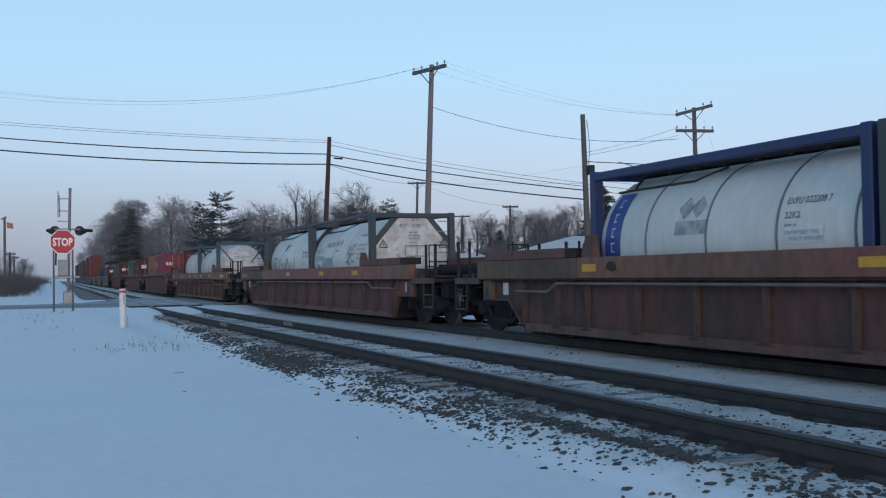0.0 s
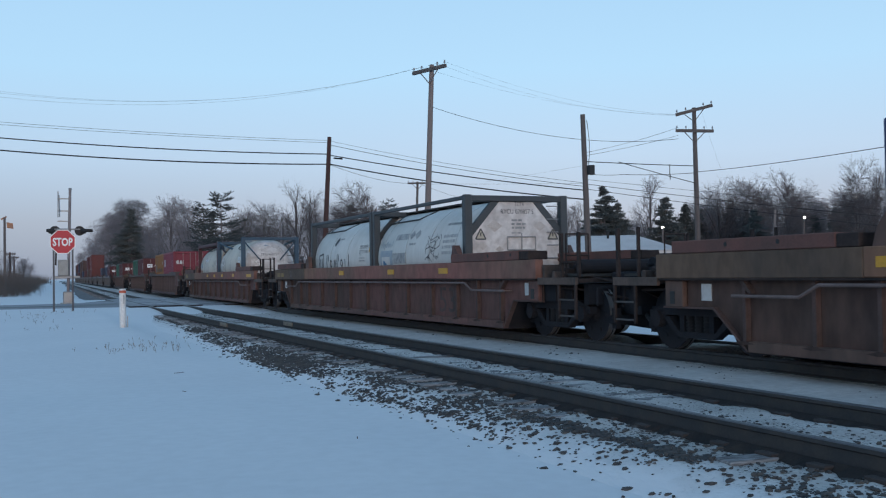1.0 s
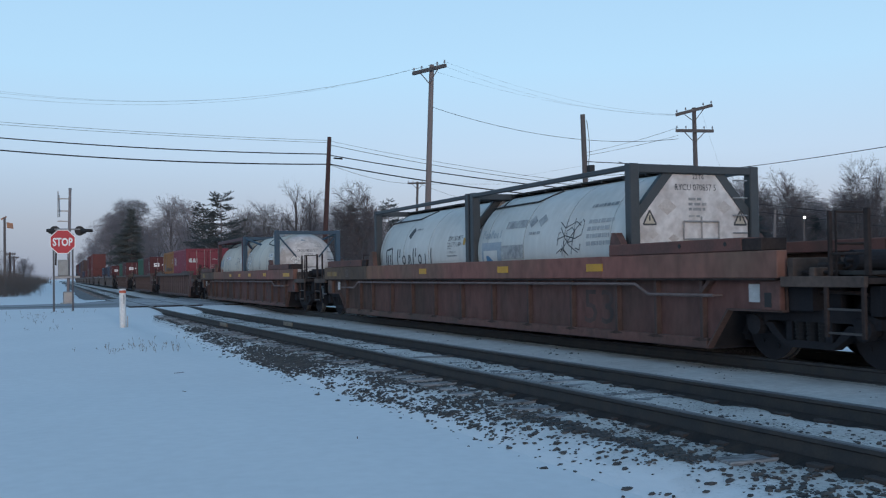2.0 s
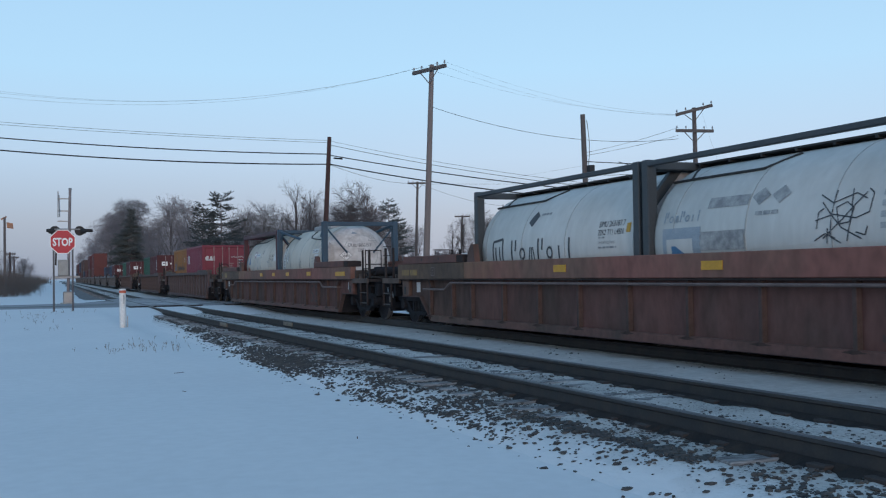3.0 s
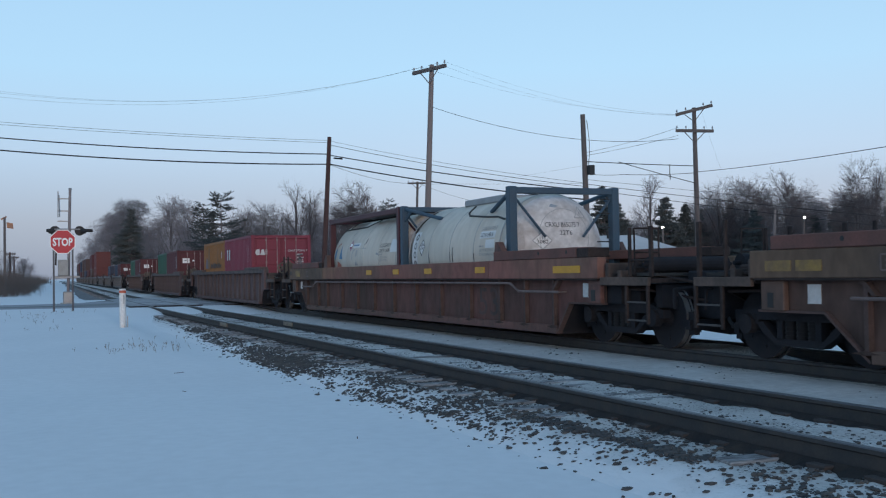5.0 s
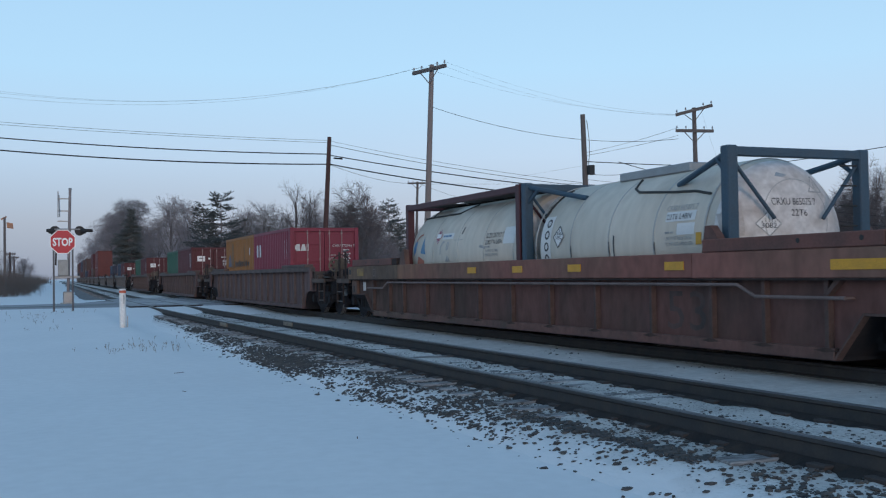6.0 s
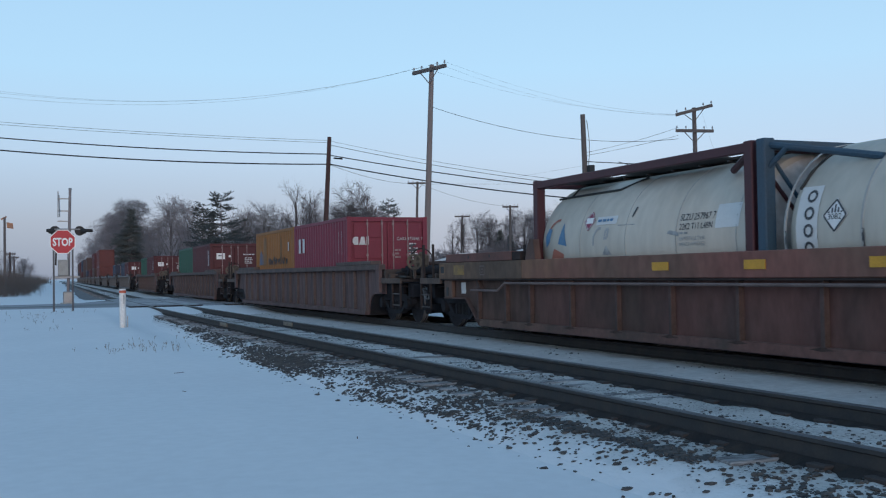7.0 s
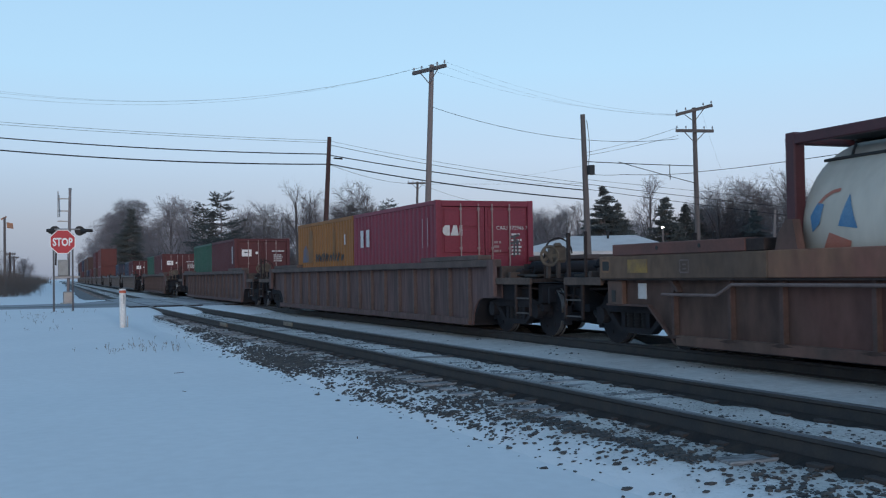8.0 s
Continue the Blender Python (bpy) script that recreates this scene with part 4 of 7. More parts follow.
            put("brake_wheel", "bwheel", wheel, CAR_TAN_DULL, lab="dull tan spoked brake wheel")
            put("brake_gearbox", "bgear", lambda: rod(box(B(), -1.0, -0.66, -11.06, -10.9, 1.34, 1.64, 0.04), (-0.83, -11.0, 1.64), (-0.83, -11.0, 1.7), 0.09, 0.05, n=12), CAR_TAN_DULL, lab="pale tan brake gear housing")
            put("brake_stand", "bstand", lambda: box(box(B(), -1.06, -1.0, -11.05, -10.98, 1.06, 1.36), -0.86, -0.8, -11.05, -10.98, 1.06, 1.36), CAR_PLATFORM)

            def bow():
                bm = B()
                ps = [(-1.16, 1.06)] + [(-0.88 - 0.28 * math.cos(k * math.pi / 10), 1.5 + 0.28 * math.sin(k * math.pi / 10)) for k in range(11)]
                for (x0, z0), (x1, z1) in zip(ps, ps[1:]):
                    rod(bm, (x0, -11.12, z0), (x1, -11.12, z1), 0.016, n=6)
                return bm
            put("grab_bow", "bow", bow, CAR_END)
        truck = put("truck", ("truck",), lambda: box(B(), -1.0, 1.0, -0.2, 0.2, 0.42, 0.62, 0.02), GRIME, pose(0, e * 9.72, 0))
        truck_parts(truck)
        for k in (-0.93, 0.93):
            ws = shared("wheelset", cached("wheelset", wheelset_mesh), truck, pose(0, k, WHEEL_R))
            WHEELSETS.append((ws, k))
    for ry, w in marks:
        put("reflector", ("refl", ry, w), lambda: box(B(), -1.411, -1.39, ry - w / 2, ry + w / 2, 1.15 if w > 0.6 else 1.17, 1.27 if w > 0.6 else 1.29), YELLOW)
    TRAIN.append((car, y, 0.0))
    return car


# ---- train: containers ----
FLOOR = 0.235


def wrap(bm, radius, y0, z0, cz):
    """Lays a flat pattern (u to the right, v up) round the near side of a tank, from y0, z0 on."""
    t0 = math.asin((z0 - cz) / radius)
    for v in bm.verts:
        u, w = v.co.x, v.co.y
        t = t0 + w / radius
        v.co = Vector((-radius * math.cos(t), y0 - u, cz + radius * math.sin(t)))
    return bm


def patch(w, h, n=6):
    """A flat oblong of w by h in strips, to be wrapped."""
    bm = B()
    rows = [[bm.verts.new((i * w / 2, j * h / n, 0)) for i in range(3)] for j in range(n + 1)]
    for j in range(n):
        for i in range(2):
            bm.faces.new((rows[j][i], rows[j][i + 1], rows[j + 1][i + 1], rows[j + 1][i]))
    return bm


def shape(pts):
    bm = B()
    bm.faces.new([bm.verts.new((x, y, 0)) for x, y in pts])
    bmesh.ops.triangulate(bm, faces=bm.faces)
    bmesh.ops.subdivide_edges(bm, edges=bm.edges, cuts=2, use_grid_fill=True)
    return bm


TANK_R, TANK_Z = 1.15, 1.36
DOME = ((0.0, -2.96), (0.6, -2.955), (0.95, -2.935), (1.06, -2.90), (1.125, -2.85), (TANK_R, -2.77))
ROUND_DOME = ((0.0, -2.90), (0.5, -2.875), (0.8, -2.80), (1.0, -2.67), (1.1, -2.53), (TANK_R, -2.37))


def tank_container(name, label, y, frame_mat, bands=(-2.0, -1.0, 0.0, 1.0, 2.0), panel=False, braces=1, skin=None, seams=(), thin=False, beam_frame=False, base=FLOOR):
    """A 20-foot tank in its steel frame; y is its middle along the train."""
    c = thing(name, label, "tank container", "containers of the train")
    hl = 3.029

    def profile():
        z = TANK_Z
        ends = ROUND_DOME if beam_frame else DOME
        pr = [(q, y) for q, y in ends] + [(q, -y) for q, y in ends[::-1]]
        bm = B()
        n = 48
        rings = []
        for rr, yy in pr:
            if rr == 0:
                rings.append([bm.verts.new((0, yy, z))])
            else:
                rings.append([bm.verts.new((rr * math.cos(k * math.tau / n), yy, z + rr * math.sin(k * math.tau / n))) for k in range(n)])
        for a, b in zip(rings, rings[1:]):
            for k in range(n):
                j = (k + 1) % n
                bm.faces.new([a[0], b[k], b[j]] if len(a) == 1 else [a[k], b[0], a[j]] if len(b) == 1 else [a[k], b[k], b[j], a[j]])
        return bm
    def shell():
        me = mesh_of("tank", profile(), skin or TANK_WHITE, True)
        me.materials.append(END_WHITE)
        for f in me.polygons:
            f.material_index = 1 if f.center.y < (-2.5 if beam_frame else -2.9) else 0
        return me
    shared("tank", cached(("tank", (skin or TANK_WHITE).name, beam_frame), shell), c, Matrix())

    def ring():
        bm = B()
        n, r0, r1 = 48, TANK_R, TANK_R + 0.012
        vs = [[bm.verts.new((r * math.cos(k * math.tau / n), yy, TANK_Z + r * math.sin(k * math.tau / n))) for k in range(n)]
              for r, yy in ((r0, -0.02), (r1, -0.016), (r1, 0.016), (r0, 0.02))]
        for a, b in zip(vs, vs[1:]):
            for k in range(n):
                bm.faces.new((a[k], b[k], b[(k + 1) % n], a[(k + 1) % n]))
        return bm
    for yy in bands:
        shared("band", cached("band", lambda: mesh_of("band", ring(), SEAM)), c, pose(0, yy, 0))
    for yy in seams:
        shared("seam", cached("seam", lambda: mesh_of("seam", ring(), SEAM_PALE)), c, pose(0, yy, 0) @ Matrix.Diagonal((0.9955, 1.0 if beam_frame else 0.35, 0.997, 1)))

    def shoulder_rail():
        """A dark drip rail over the rear shoulder of the tank."""
        bm = B()
        for line in ([(-2.33, 1.99), (-1.9, 2.06), (-1.44, 2.08), (-0.34, 2.16), (-0.12, 2.23), (0.05, 2.39)], [(2.44, 1.9), (2.40, 2.1), (2.34, 2.3), (2.3, 2.4)]) if beam_frame else ([(2.86, 2.24), (2.4, 2.25), (0.85, 2.26), (0.45, 2.43)], [(2.42, 2.25), (2.7, 2.44)]):
            ps = []
            for yy, zz in line:
                t = math.asin((zz - TANK_Z) / TANK_R)
                ps.append((-(TANK_R + 0.012) * math.cos(t), yy, TANK_Z + (TANK_R + 0.012) * math.sin(t)))
            for p, q in zip(ps, ps[1:]):
                rod(bm, p, q, 0.02, n=6)
        return bm
    shared("shoulder_rail", cached(("shoulder_rail", beam_frame), lambda: mesh_of("shoulder_rail", shoulder_rail(), STEEL_DARK)), c, Matrix())

    def bar(nm, key, make):
        return cached((frame_mat.name, key), lambda: mesh_of(nm, make(), frame_mat))
    for sx in (-1, 1):
        for sy in (-1, 1):
            x0, x1 = sorted((sx * 1.219, sx * 1.05))
            y0, y1 = sorted((sy * hl, sy * (hl - 0.17)))
            shared("corner_post", bar("corner_post", ("post", sx, sy), lambda: box(B(), x0, x1, y0, y1, 0, 2.591, 0.015)), c, Matrix())
        if not beam_frame:
            shared("top_side_rail", bar("top_side_rail", ("tsr", sx, thin), lambda: box(B(), min(sx * 1.215, sx * 1.12), max(sx * 1.215, sx * 1.12), -hl + 0.1, hl - 0.1, 2.49 if thin else 2.44, 2.57, 0.012)), c, Matrix())
        shared("bottom_side_rail", bar("bottom_side_rail", ("bsr", sx), lambda: box(B(), min(sx * 1.215, sx * 1.09), max(sx * 1.215, sx * 1.09), -hl + 0.1, hl - 0.1, 0.02, 0.18, 0.012)), c, Matrix())
    for sy in (-1, 1):
        a, b = sorted((sy * (hl - 0.01), sy * (hl - 0.13)))
        shared("top_end_rail", bar("top_end_rail", ("ter", sy), lambda: box(B(), -1.08, 1.08, a, b, 2.45, 2.575, 0.012)), c, Matrix())
        shared("bottom_end_rail", bar("bottom_end_rail", ("ber", sy), lambda: box(B(), -1.08, 1.08, a, b, 0.02, 0.17, 0.012)), c, Matrix())
        for sx in (-1, 1):
            if panel and sy < 0:
                shared("corner_gusset", bar("corner_gusset", ("gus", sx, sy), lambda: beam(B(), (sx * 1.1, sy * (hl - 0.1), 1.75), (sx * 0.45, sy * (hl - 0.1), 2.5), 0.14, 0.1, (0, 1, 0))), c, Matrix())
            elif braces and (sy < 0 or braces == 2):
                shared("brace", bar("brace", ("brace", sx, sy), lambda: rod(B(), (sx * 1.1, sy * (hl - 0.09), 2.42), (sx * 0.42, sy * (hl - 0.06), 1.62), 0.028, n=8)), c, Matrix())
                if beam_frame:
                    shared("strut", bar("strut", ("long_strut", sx, sy), lambda: rod(B(), (sx * 1.13, sy * (hl - 0.06), 2.52), (sx * 0.79, sy * 1.34, 2.2), 0.045, n=8)), c, Matrix())
                    shared("knee", bar("knee", ("knee", sx, sy), lambda: rod(B(), (sx * 1.14, sy * (hl - 0.12), 2.2), (sx * 1.07, sy * (hl - 0.42), 2.45), 0.035, n=8)), c, Matrix())
                else:
                    shared("strut", bar("strut", ("strut", sx, sy), lambda: rod(B(), (sx * 1.1, sy * (hl - 0.1), 2.5), (sx * 0.75, sy * (hl - 0.95), 2.3), 0.05, n=8)), c, Matrix())
    if panel:
        pts = [(-1.03, 0.4), (1.03, 0.4), (1.03, 1.72), (0.42, 2.44), (-0.42, 2.44), (-1.03, 1.72)]
        shared("end_panel", cached("end_panel", lambda: mesh_of("end_panel", prism(B(), pts, "y", -2.962, -2.95), END_WHITE)), c, Matrix())

    def walkway():
        bm = B()
        for x in (-0.32, -0.1, 0.12):
            box(bm, x, x + 0.2, -2.9, 2.9, 2.535, 2.56)
        for k in range(9):
            box(bm, -0.32, 0.32, -2.8 + 0.7 * k - 0.02, -2.8 + 0.7 * k + 0.02, 2.50, 2.535)
        box(bm, 0.42, 0.95, -0.6, 0.6, 2.46, 2.58)
        return bm
    if beam_frame:
        part("spill_box", box(B(), -0.42, 0.42, -1.1, 0.9, 2.44, 2.585, 0.02), STEEL, c, "low grey hatch box on top of the tank")
    else:
        shared("walkway", cached("walkway", lambda: mesh_of("walkway", walkway(), STEEL_DARK)), c, Matrix())

    def spill_tray():
        bm = B()
        for y0, y1 in ((-2.85, 2.85),) if skin is None else ((-2.85, -2.35), (-1.75, 0.75), (1.4, 2.75)):
            box(bm, -0.78, -0.42, y0, y1, 2.505, 2.53, 0.004)
        return bm
    if not thin and not beam_frame:
        shared("spill_tray", cached(("spill_tray", skin is None), lambda: mesh_of("spill_tray", spill_tray(), STEEL_DARK)), c, Matrix())

    def ladder():
        bm = B()
        for x in (0.72, 1.0):
            beam(bm, (x, -hl + 0.03, 0.2), (x, -hl + 0.03, 2.5), 0.03, 0.05)
        for k in range(8):
            rod(bm, (0.72, -hl + 0.03, 0.4 + 0.28 * k), (1.0, -hl + 0.03, 0.4 + 0.28 * k), 0.012, n=6)
        return bm
    shared("ladder", cached(("ladder", panel), lambda: mesh_of("ladder", ladder(), STEEL if panel else STEEL_DARK)), c, Matrix())
    TRAIN.append((c, y, base))
    return c


def box_container(name, label, y, material, length=6.058, height=2.591, base=FLOOR, detail=True):
    """A corrugated steel box with two doors at the end that faces backwards down the train."""
    c = thing(name, label, "shipping container", "containers of the train")
    hl, w = length / 2, 1.219

    def sides(sx):
        pts = []
        yy = -hl + 0.12
        while yy < hl - 0.3:
            pts += [(0.03, yy), (0.03, yy + 0.07), (0.0, yy + 0.14), (0.0, yy + 0.21)]
            yy += 0.28
        bm = B()
        vs = [[bm.verts.new((sx * (w - 0.01 - d), q, z)) for d, q in pts] for z in (0.14, height - 0.1)]
        for i in range(len(pts) - 1):
            bm.faces.new((vs[0][i], vs[0][i + 1], vs[1][i + 1], vs[1][i]))
        box(bm, sx * (w - 0.09) - 0.02, sx * (w - 0.09) + 0.02, -hl + 0.1, hl - 0.1, 0.1, height - 0.06)
        return bm
    key = (material.name, length, height)
    for sx in (-1, 1):
        shared("side_wall", cached((key, "side", sx), lambda: mesh_of("side_wall", sides(sx), material)), c, Matrix())
        shared("top_side_rail", cached((key, "tsr", sx), lambda: mesh_of("top_side_rail", box(B(), min(sx * w, sx * (w - 0.07)), max(sx * w, sx * (w - 0.07)), -hl + 0.1, hl - 0.1, height - 0.1, height - 0.005, 0.006), material)), c, Matrix())
        shared("bottom_side_rail", cached((key, "bsr", sx), lambda: mesh_of("bottom_side_rail", box(B(), min(sx * w, sx * (w - 0.07)), max(sx * w, sx * (w - 0.07)), -hl + 0.1, hl - 0.1, 0.0, 0.15, 0.006), material)), c, Matrix())
        for sy in (-1, 1):
            x0, x1 = sorted((sx * w, sx * (w - 0.14)))
            y0, y1 = sorted((sy * hl, sy * (hl - 0.13)))
            shared("corner_post", cached((key, "post", sx, sy), lambda: mesh_of("corner_post", box(B(), x0, x1, y0, y1, 0, height, 0.012), material)), c, Matrix())
    shared("roof", cached((key, "roof"), lambda: mesh_of("roof", box(B(), -w + 0.06, w - 0.06, -hl + 0.1, hl - 0.1, height - 0.06, height - 0.02), material)), c, Matrix())
    shared("end_wall", cached((key, "back"), lambda: mesh_of("end_wall", box(B(), -w + 0.13, w - 0.13, hl - 0.1, hl - 0.05, 0, height - 0.01), material)), c, Matrix())
    shared("door_header", cached((key, "head"), lambda: mesh_of("door_header", box(B(), -w + 0.14, w - 0.14, -hl + 0.01, -hl + 0.12, height - 0.14, height - 0.01, 0.006), material)), c, Matrix())
    shared("door_sill", cached((key, "dsill"), lambda: mesh_of("door_sill", box(B(), -w + 0.14, w - 0.14, -hl + 0.01, -hl + 0.12, 0.0, 0.15, 0.006), material)), c, Matrix())
    for sx in (-1, 1):
        def leaf():
            a, b = sorted((sx * 0.01, sx * (w - 0.15)))
            bm = box(B(), a, b, -hl + 0.05, -hl + 0.09, 0.16, height - 0.15)
            for z0, z1 in ((0.2, 0.72), (0.8, 1.32), (1.4, 1.92), (2.0, height - 0.2)):
                box(bm, a + 0.06, b - 0.06, -hl + 0.03, -hl + 0.05, z0, z1, 0.01)
            return bm
        door = shared("door", cached((key, "door", sx), lambda: mesh_of("door", leaf(), material)), c, Matrix())
        if detail:
            for k in (0.17, 0.61):
                def lock():
                    bm = rod(B(), (sx * k, -hl + 0.005, 0.05), (sx * k, -hl + 0.005, height - 0.08), 0.017, n=8)
                    for z in (0.12, 0.55, 1.5, height - 0.2):
                        box(bm, sx * k - 0.03, sx * k + 0.03, -hl + 0.0, -hl + 0.03, z - 0.03, z + 0.03)
                    beam(bm, (sx * k, -hl, 1.0), (sx * (k - 0.2), -hl, 1.0), 0.02, 0.03)
                    return bm
                shared("lock_rod", cached((key, "lock", sx, k), lambda: mesh_of("lock_rod", lock(), ROD_GREY)), door, Matrix())
    TRAIN.append((c, y, base))
    return c


# ---- the train, car by car (places along the track at the start) ----
C_A, C_D, C_K = 32.21, 55.67, 79.23
C_C = C_A - 23.5
HALF = 3.07
RED_CAR = "faded red-brown 53-foot well car with a deep side sill"
OLD_CAR = "dark brown ribbed well car with a narrow top chord"
red_cars = []
for cy, marks in ((C_C - 23.5, ((-2.0, 0.45),)), (C_C, ((5.85, 0.42), (-0.15, 0.45))), (C_A, ((-5.3, 0.5), (-1.95, 0.45), (2.2, 0.42))),
                  (C_D, ((1.85, 0.4), (-0.2, 0.4), (-2.3, 0.42), (-5.1, 0.45), (-8.58, 0.92)))):
    red_cars.append(well_car("well_car", RED_CAR, cy, "sill", marks))
well_car("well_car", OLD_CAR, C_K, "ribbed")
t_blue = tank_container("tank_container", "white tank container in a navy blue frame with a blue stripe", C_C + HALF, FRAME_BLUE, (-2.7, -1.38, 0.06, 1.53), braces=0, base=0.2)
t_front = tank_container("tank_container", "white tank container in a dark grey frame", C_C - HALF, FRAME_GREY, (-2.0, 2.0), base=0.2)
t_ryc = tank_container("tank_container", "scribbled white tank container with a flat stained end panel", C_A - HALF, FRAME_GREY, (), panel=True, seams=(-2.3, -0.8, 0.75, 2.35), thin=True)
t_new = tank_container("tank_container", "white tank container with large dark lettering, grey frame", C_A + HALF, FRAME_GREY, (), panel=True, seams=(-2.75, -0.6, 1.05, 2.6), thin=True)
t_cro = tank_container("tank_container", "cream-white tank container in a faded blue frame, domed end", C_D - HALF, FRAME_TEAL, (), braces=2, skin=TANK_CREAM, seams=(-2.39, -1.16, 0.11, 1.34, 2.6), beam_frame=True)
t_sail = tank_container("tank_container", "white tank container with a blue sail mark, dark red frame", C_D + HALF, FRAME_RED, (), skin=TANK_CREAM, seams=(-2.6, -1.25, 0.1, 1.5))
k_red = box_container("shipping_container", "bright red steel shipping container with white markings", C_K - HALF, BOX_RED)
k_yel = box_container("shipping_container", "ochre yellow shipping container with graffiti along its foot", C_K + HALF, BOX_YELLOW)
far_boxes = []
for cy, front, back, style in ((102.73, BOX_MAROON, BOX_GREEN, "ribbed"), (131.7, BOX_MAROON, BOX_GREEN, "ribbed"), (160.5, BOX_MAROON, BOX_NAVY, "grey"), (184.5, BOX_NAVY, None, "grey"), (208.0, None, None, "grey")):
    well_car("well_car", OLD_CAR if style == "ribbed" else "grey ribbed well car far back in the train", cy, style)
    if front is BOX_MAROON:
        far_boxes.append(box_container("shipping_container", "maroon shipping container with a white placard", cy - HALF, front))
    elif front:
        box_container("shipping_container", "dark navy shipping container in a grey car", cy - HALF, front)
    if back:
        box_container("shipping_container", ("dark green" if back is BOX_GREEN else "dark navy") + " shipping container behind a maroon one", cy + HALF, back)


# stacked and single boxes on grey well cars at the tail
TAIL = ((BOX_ORANGE, BOX_ORANGE, "orange-red"), (BOX_BROWN, BOX_MAROON, "dull brown"), (BOX_MAROON, None, "dull maroon"), (BOX_NAVY, BOX_BROWN, "dark navy"),
        (BOX_BROWN, BOX_BROWN, "dull brown"), (BOX_MAROON, BOX_NAVY, "dull maroon"), (BOX_BROWN, BOX_MAROON, "dull brown"), (BOX_NAVY, BOX_BROWN, "dark navy"))
cy = 234.0
for lower, upper, tone in TAIL:
    well_car("well_car", "grey ribbed well car far back in the train", cy, "grey")
    for k, paint in enumerate((lower, upper)):
        if paint:
            box_container("shipping_container", tone + " forty-foot shipping container, one of a stacked pair" if upper else tone + " forty-foot shipping container far back in the train", cy, paint, 12.19, 2.896, FLOOR + 2.9 * k, False)
    cy += 23.5


# ---- poles and overhead wires beyond the tracks ----
def wire(a, b, sag, r):
    """A wire hung between two points."""
    a, b = Vector(a), Vector(b)
    n = 20
    ps = [a.lerp(b, i / n) - Vector((0, 0, 4 * sag * (i / n) * (1 - i / n))) for i in range(n + 1)]
    vs, fs = [], []
    side = (b - a).cross(Vector((0, 0, 1))).normalized() if abs((b - a).normalized().z) < 0.99 else Vector((1, 0, 0))
    up = side.cross((b - a).normalized())
    for q in ps:
        vs += [tuple(q + side * r * math.cos(k) + up * r * math.sin(k)) for k in (0.5, 2.07, 3.64, 5.21)]
    for i in range(n):
        for k in range(4):
            fs.append((i * 4 + k, i * 4 + (k + 1) % 4, i * 4 + 4 + (k + 1) % 4, i * 4 + 4 + k))
    fs += [(3, 2, 1, 0), (n * 4, n * 4 + 1, n * 4 + 2, n * 4 + 3)]
    ob = new("overhead_wire", raw_mesh("overhead_wire", vs, fs, WIRE))
    return tagged(ob, "thin black utility wire strung between wooden poles" if r < 0.018 else "thick black cable strung between wooden poles", "wire", "overhead wires")


def insulator(bm, p):
    x, y, z = p
    rod(bm, (x, y, z), (x, y, z + 0.1), 0.015, n=6)
    rod(bm, (x, y, z + 0.1), (x, y, z + 0.18), 0.07, 0.04, n=10)
    rod(bm, (x, y, z + 0.18), (x, y, z + 0.24), 0.05, 0.03, n=10)
    return bm


def utility_pole(name, label, base, top, r, material, arms=(), arm_dir=0.0, group="utility poles"):
    """A wooden pole from base to top; arms: (distance below the top, half length, tilt)."""
    pole = thing(name, label, "utility pole", group)
    base, top = Vector(base), Vector(top)
    pole.location = base
    d = top - base
    part("shaft", rod(B(), (0, 0, 0), d, r * 1.25, r * 0.85, n=14), material, pole, smooth=True)
    ax = Vector((math.cos(radians(arm_dir)), math.sin(radians(arm_dir)), 0))
    for drop, half, tip in arms:
        ax.z = tip
        c = d * (1 - drop / d.length)
        c = c + Vector((-ax.y, ax.x, 0)) * -(r + 0.03)
        arm = part("crossarm", beam(B(), c - ax * half, c + ax * half, 0.13, 0.19), WOOD_POLE, pole)
        for s in (-1, 1):
            part("arm_brace", beam(B(), c + ax * s * half * 0.55 - Vector((0, 0, 0.06)), c - Vector((0, 0, 0.75)), 0.03, 0.05), material, pole)
        for k in (-0.93, -0.45, 0.5, 0.93):
            p = c + ax * half * k + Vector((0, 0, 0.07))
            part("insulator", insulator(B(), p), CERAMIC, arm)
    return pole


tall = utility_pole("utility_pole", "tall weathered grey wooden pole with one crossarm", (20.53, 52.1, -0.3), (21.04, 51.9, 12.45), 0.15, PALE_POLE, ((0.28, 1.38, 0.0),), -72)
dark = utility_pole("utility_pole", "dark red-brown creosoted pole without crossarms", (18.08, 63.48, -0.3), (18.61, 63.32, 9.9), 0.15, DARK_POLE)
part("splice_box", rod(B(), (0.75, -0.35, 8.85), (1.2, -0.7, 8.78), 0.05, n=8), BLACK, dark)
cut = utility_pole("utility_pole", "split-topped brown pole carrying cables and a grey box", (30.48, 51.68, -0.3), (30.28, 51.8, 10.14), 0.16, WOOD_POLE)
part("junction_box", box(B(), -0.12, 0.24, -0.4, -0.12, 6.95, 7.5, 0.03), BLACK, cut)
loop = B()
for i in range(10):
    t0, t1 = i / 10, (i + 1) / 10
    rod(loop, (-0.08 + 0.16 * math.sin(t0 * 3.1), -0.1, 10.1 - 3 * t0), (-0.08 + 0.16 * math.sin(t1 * 3.1), -0.1, 10.1 - 3 * t1), 0.02, n=6)
part("drop_cable", loop, BLACK, cut)
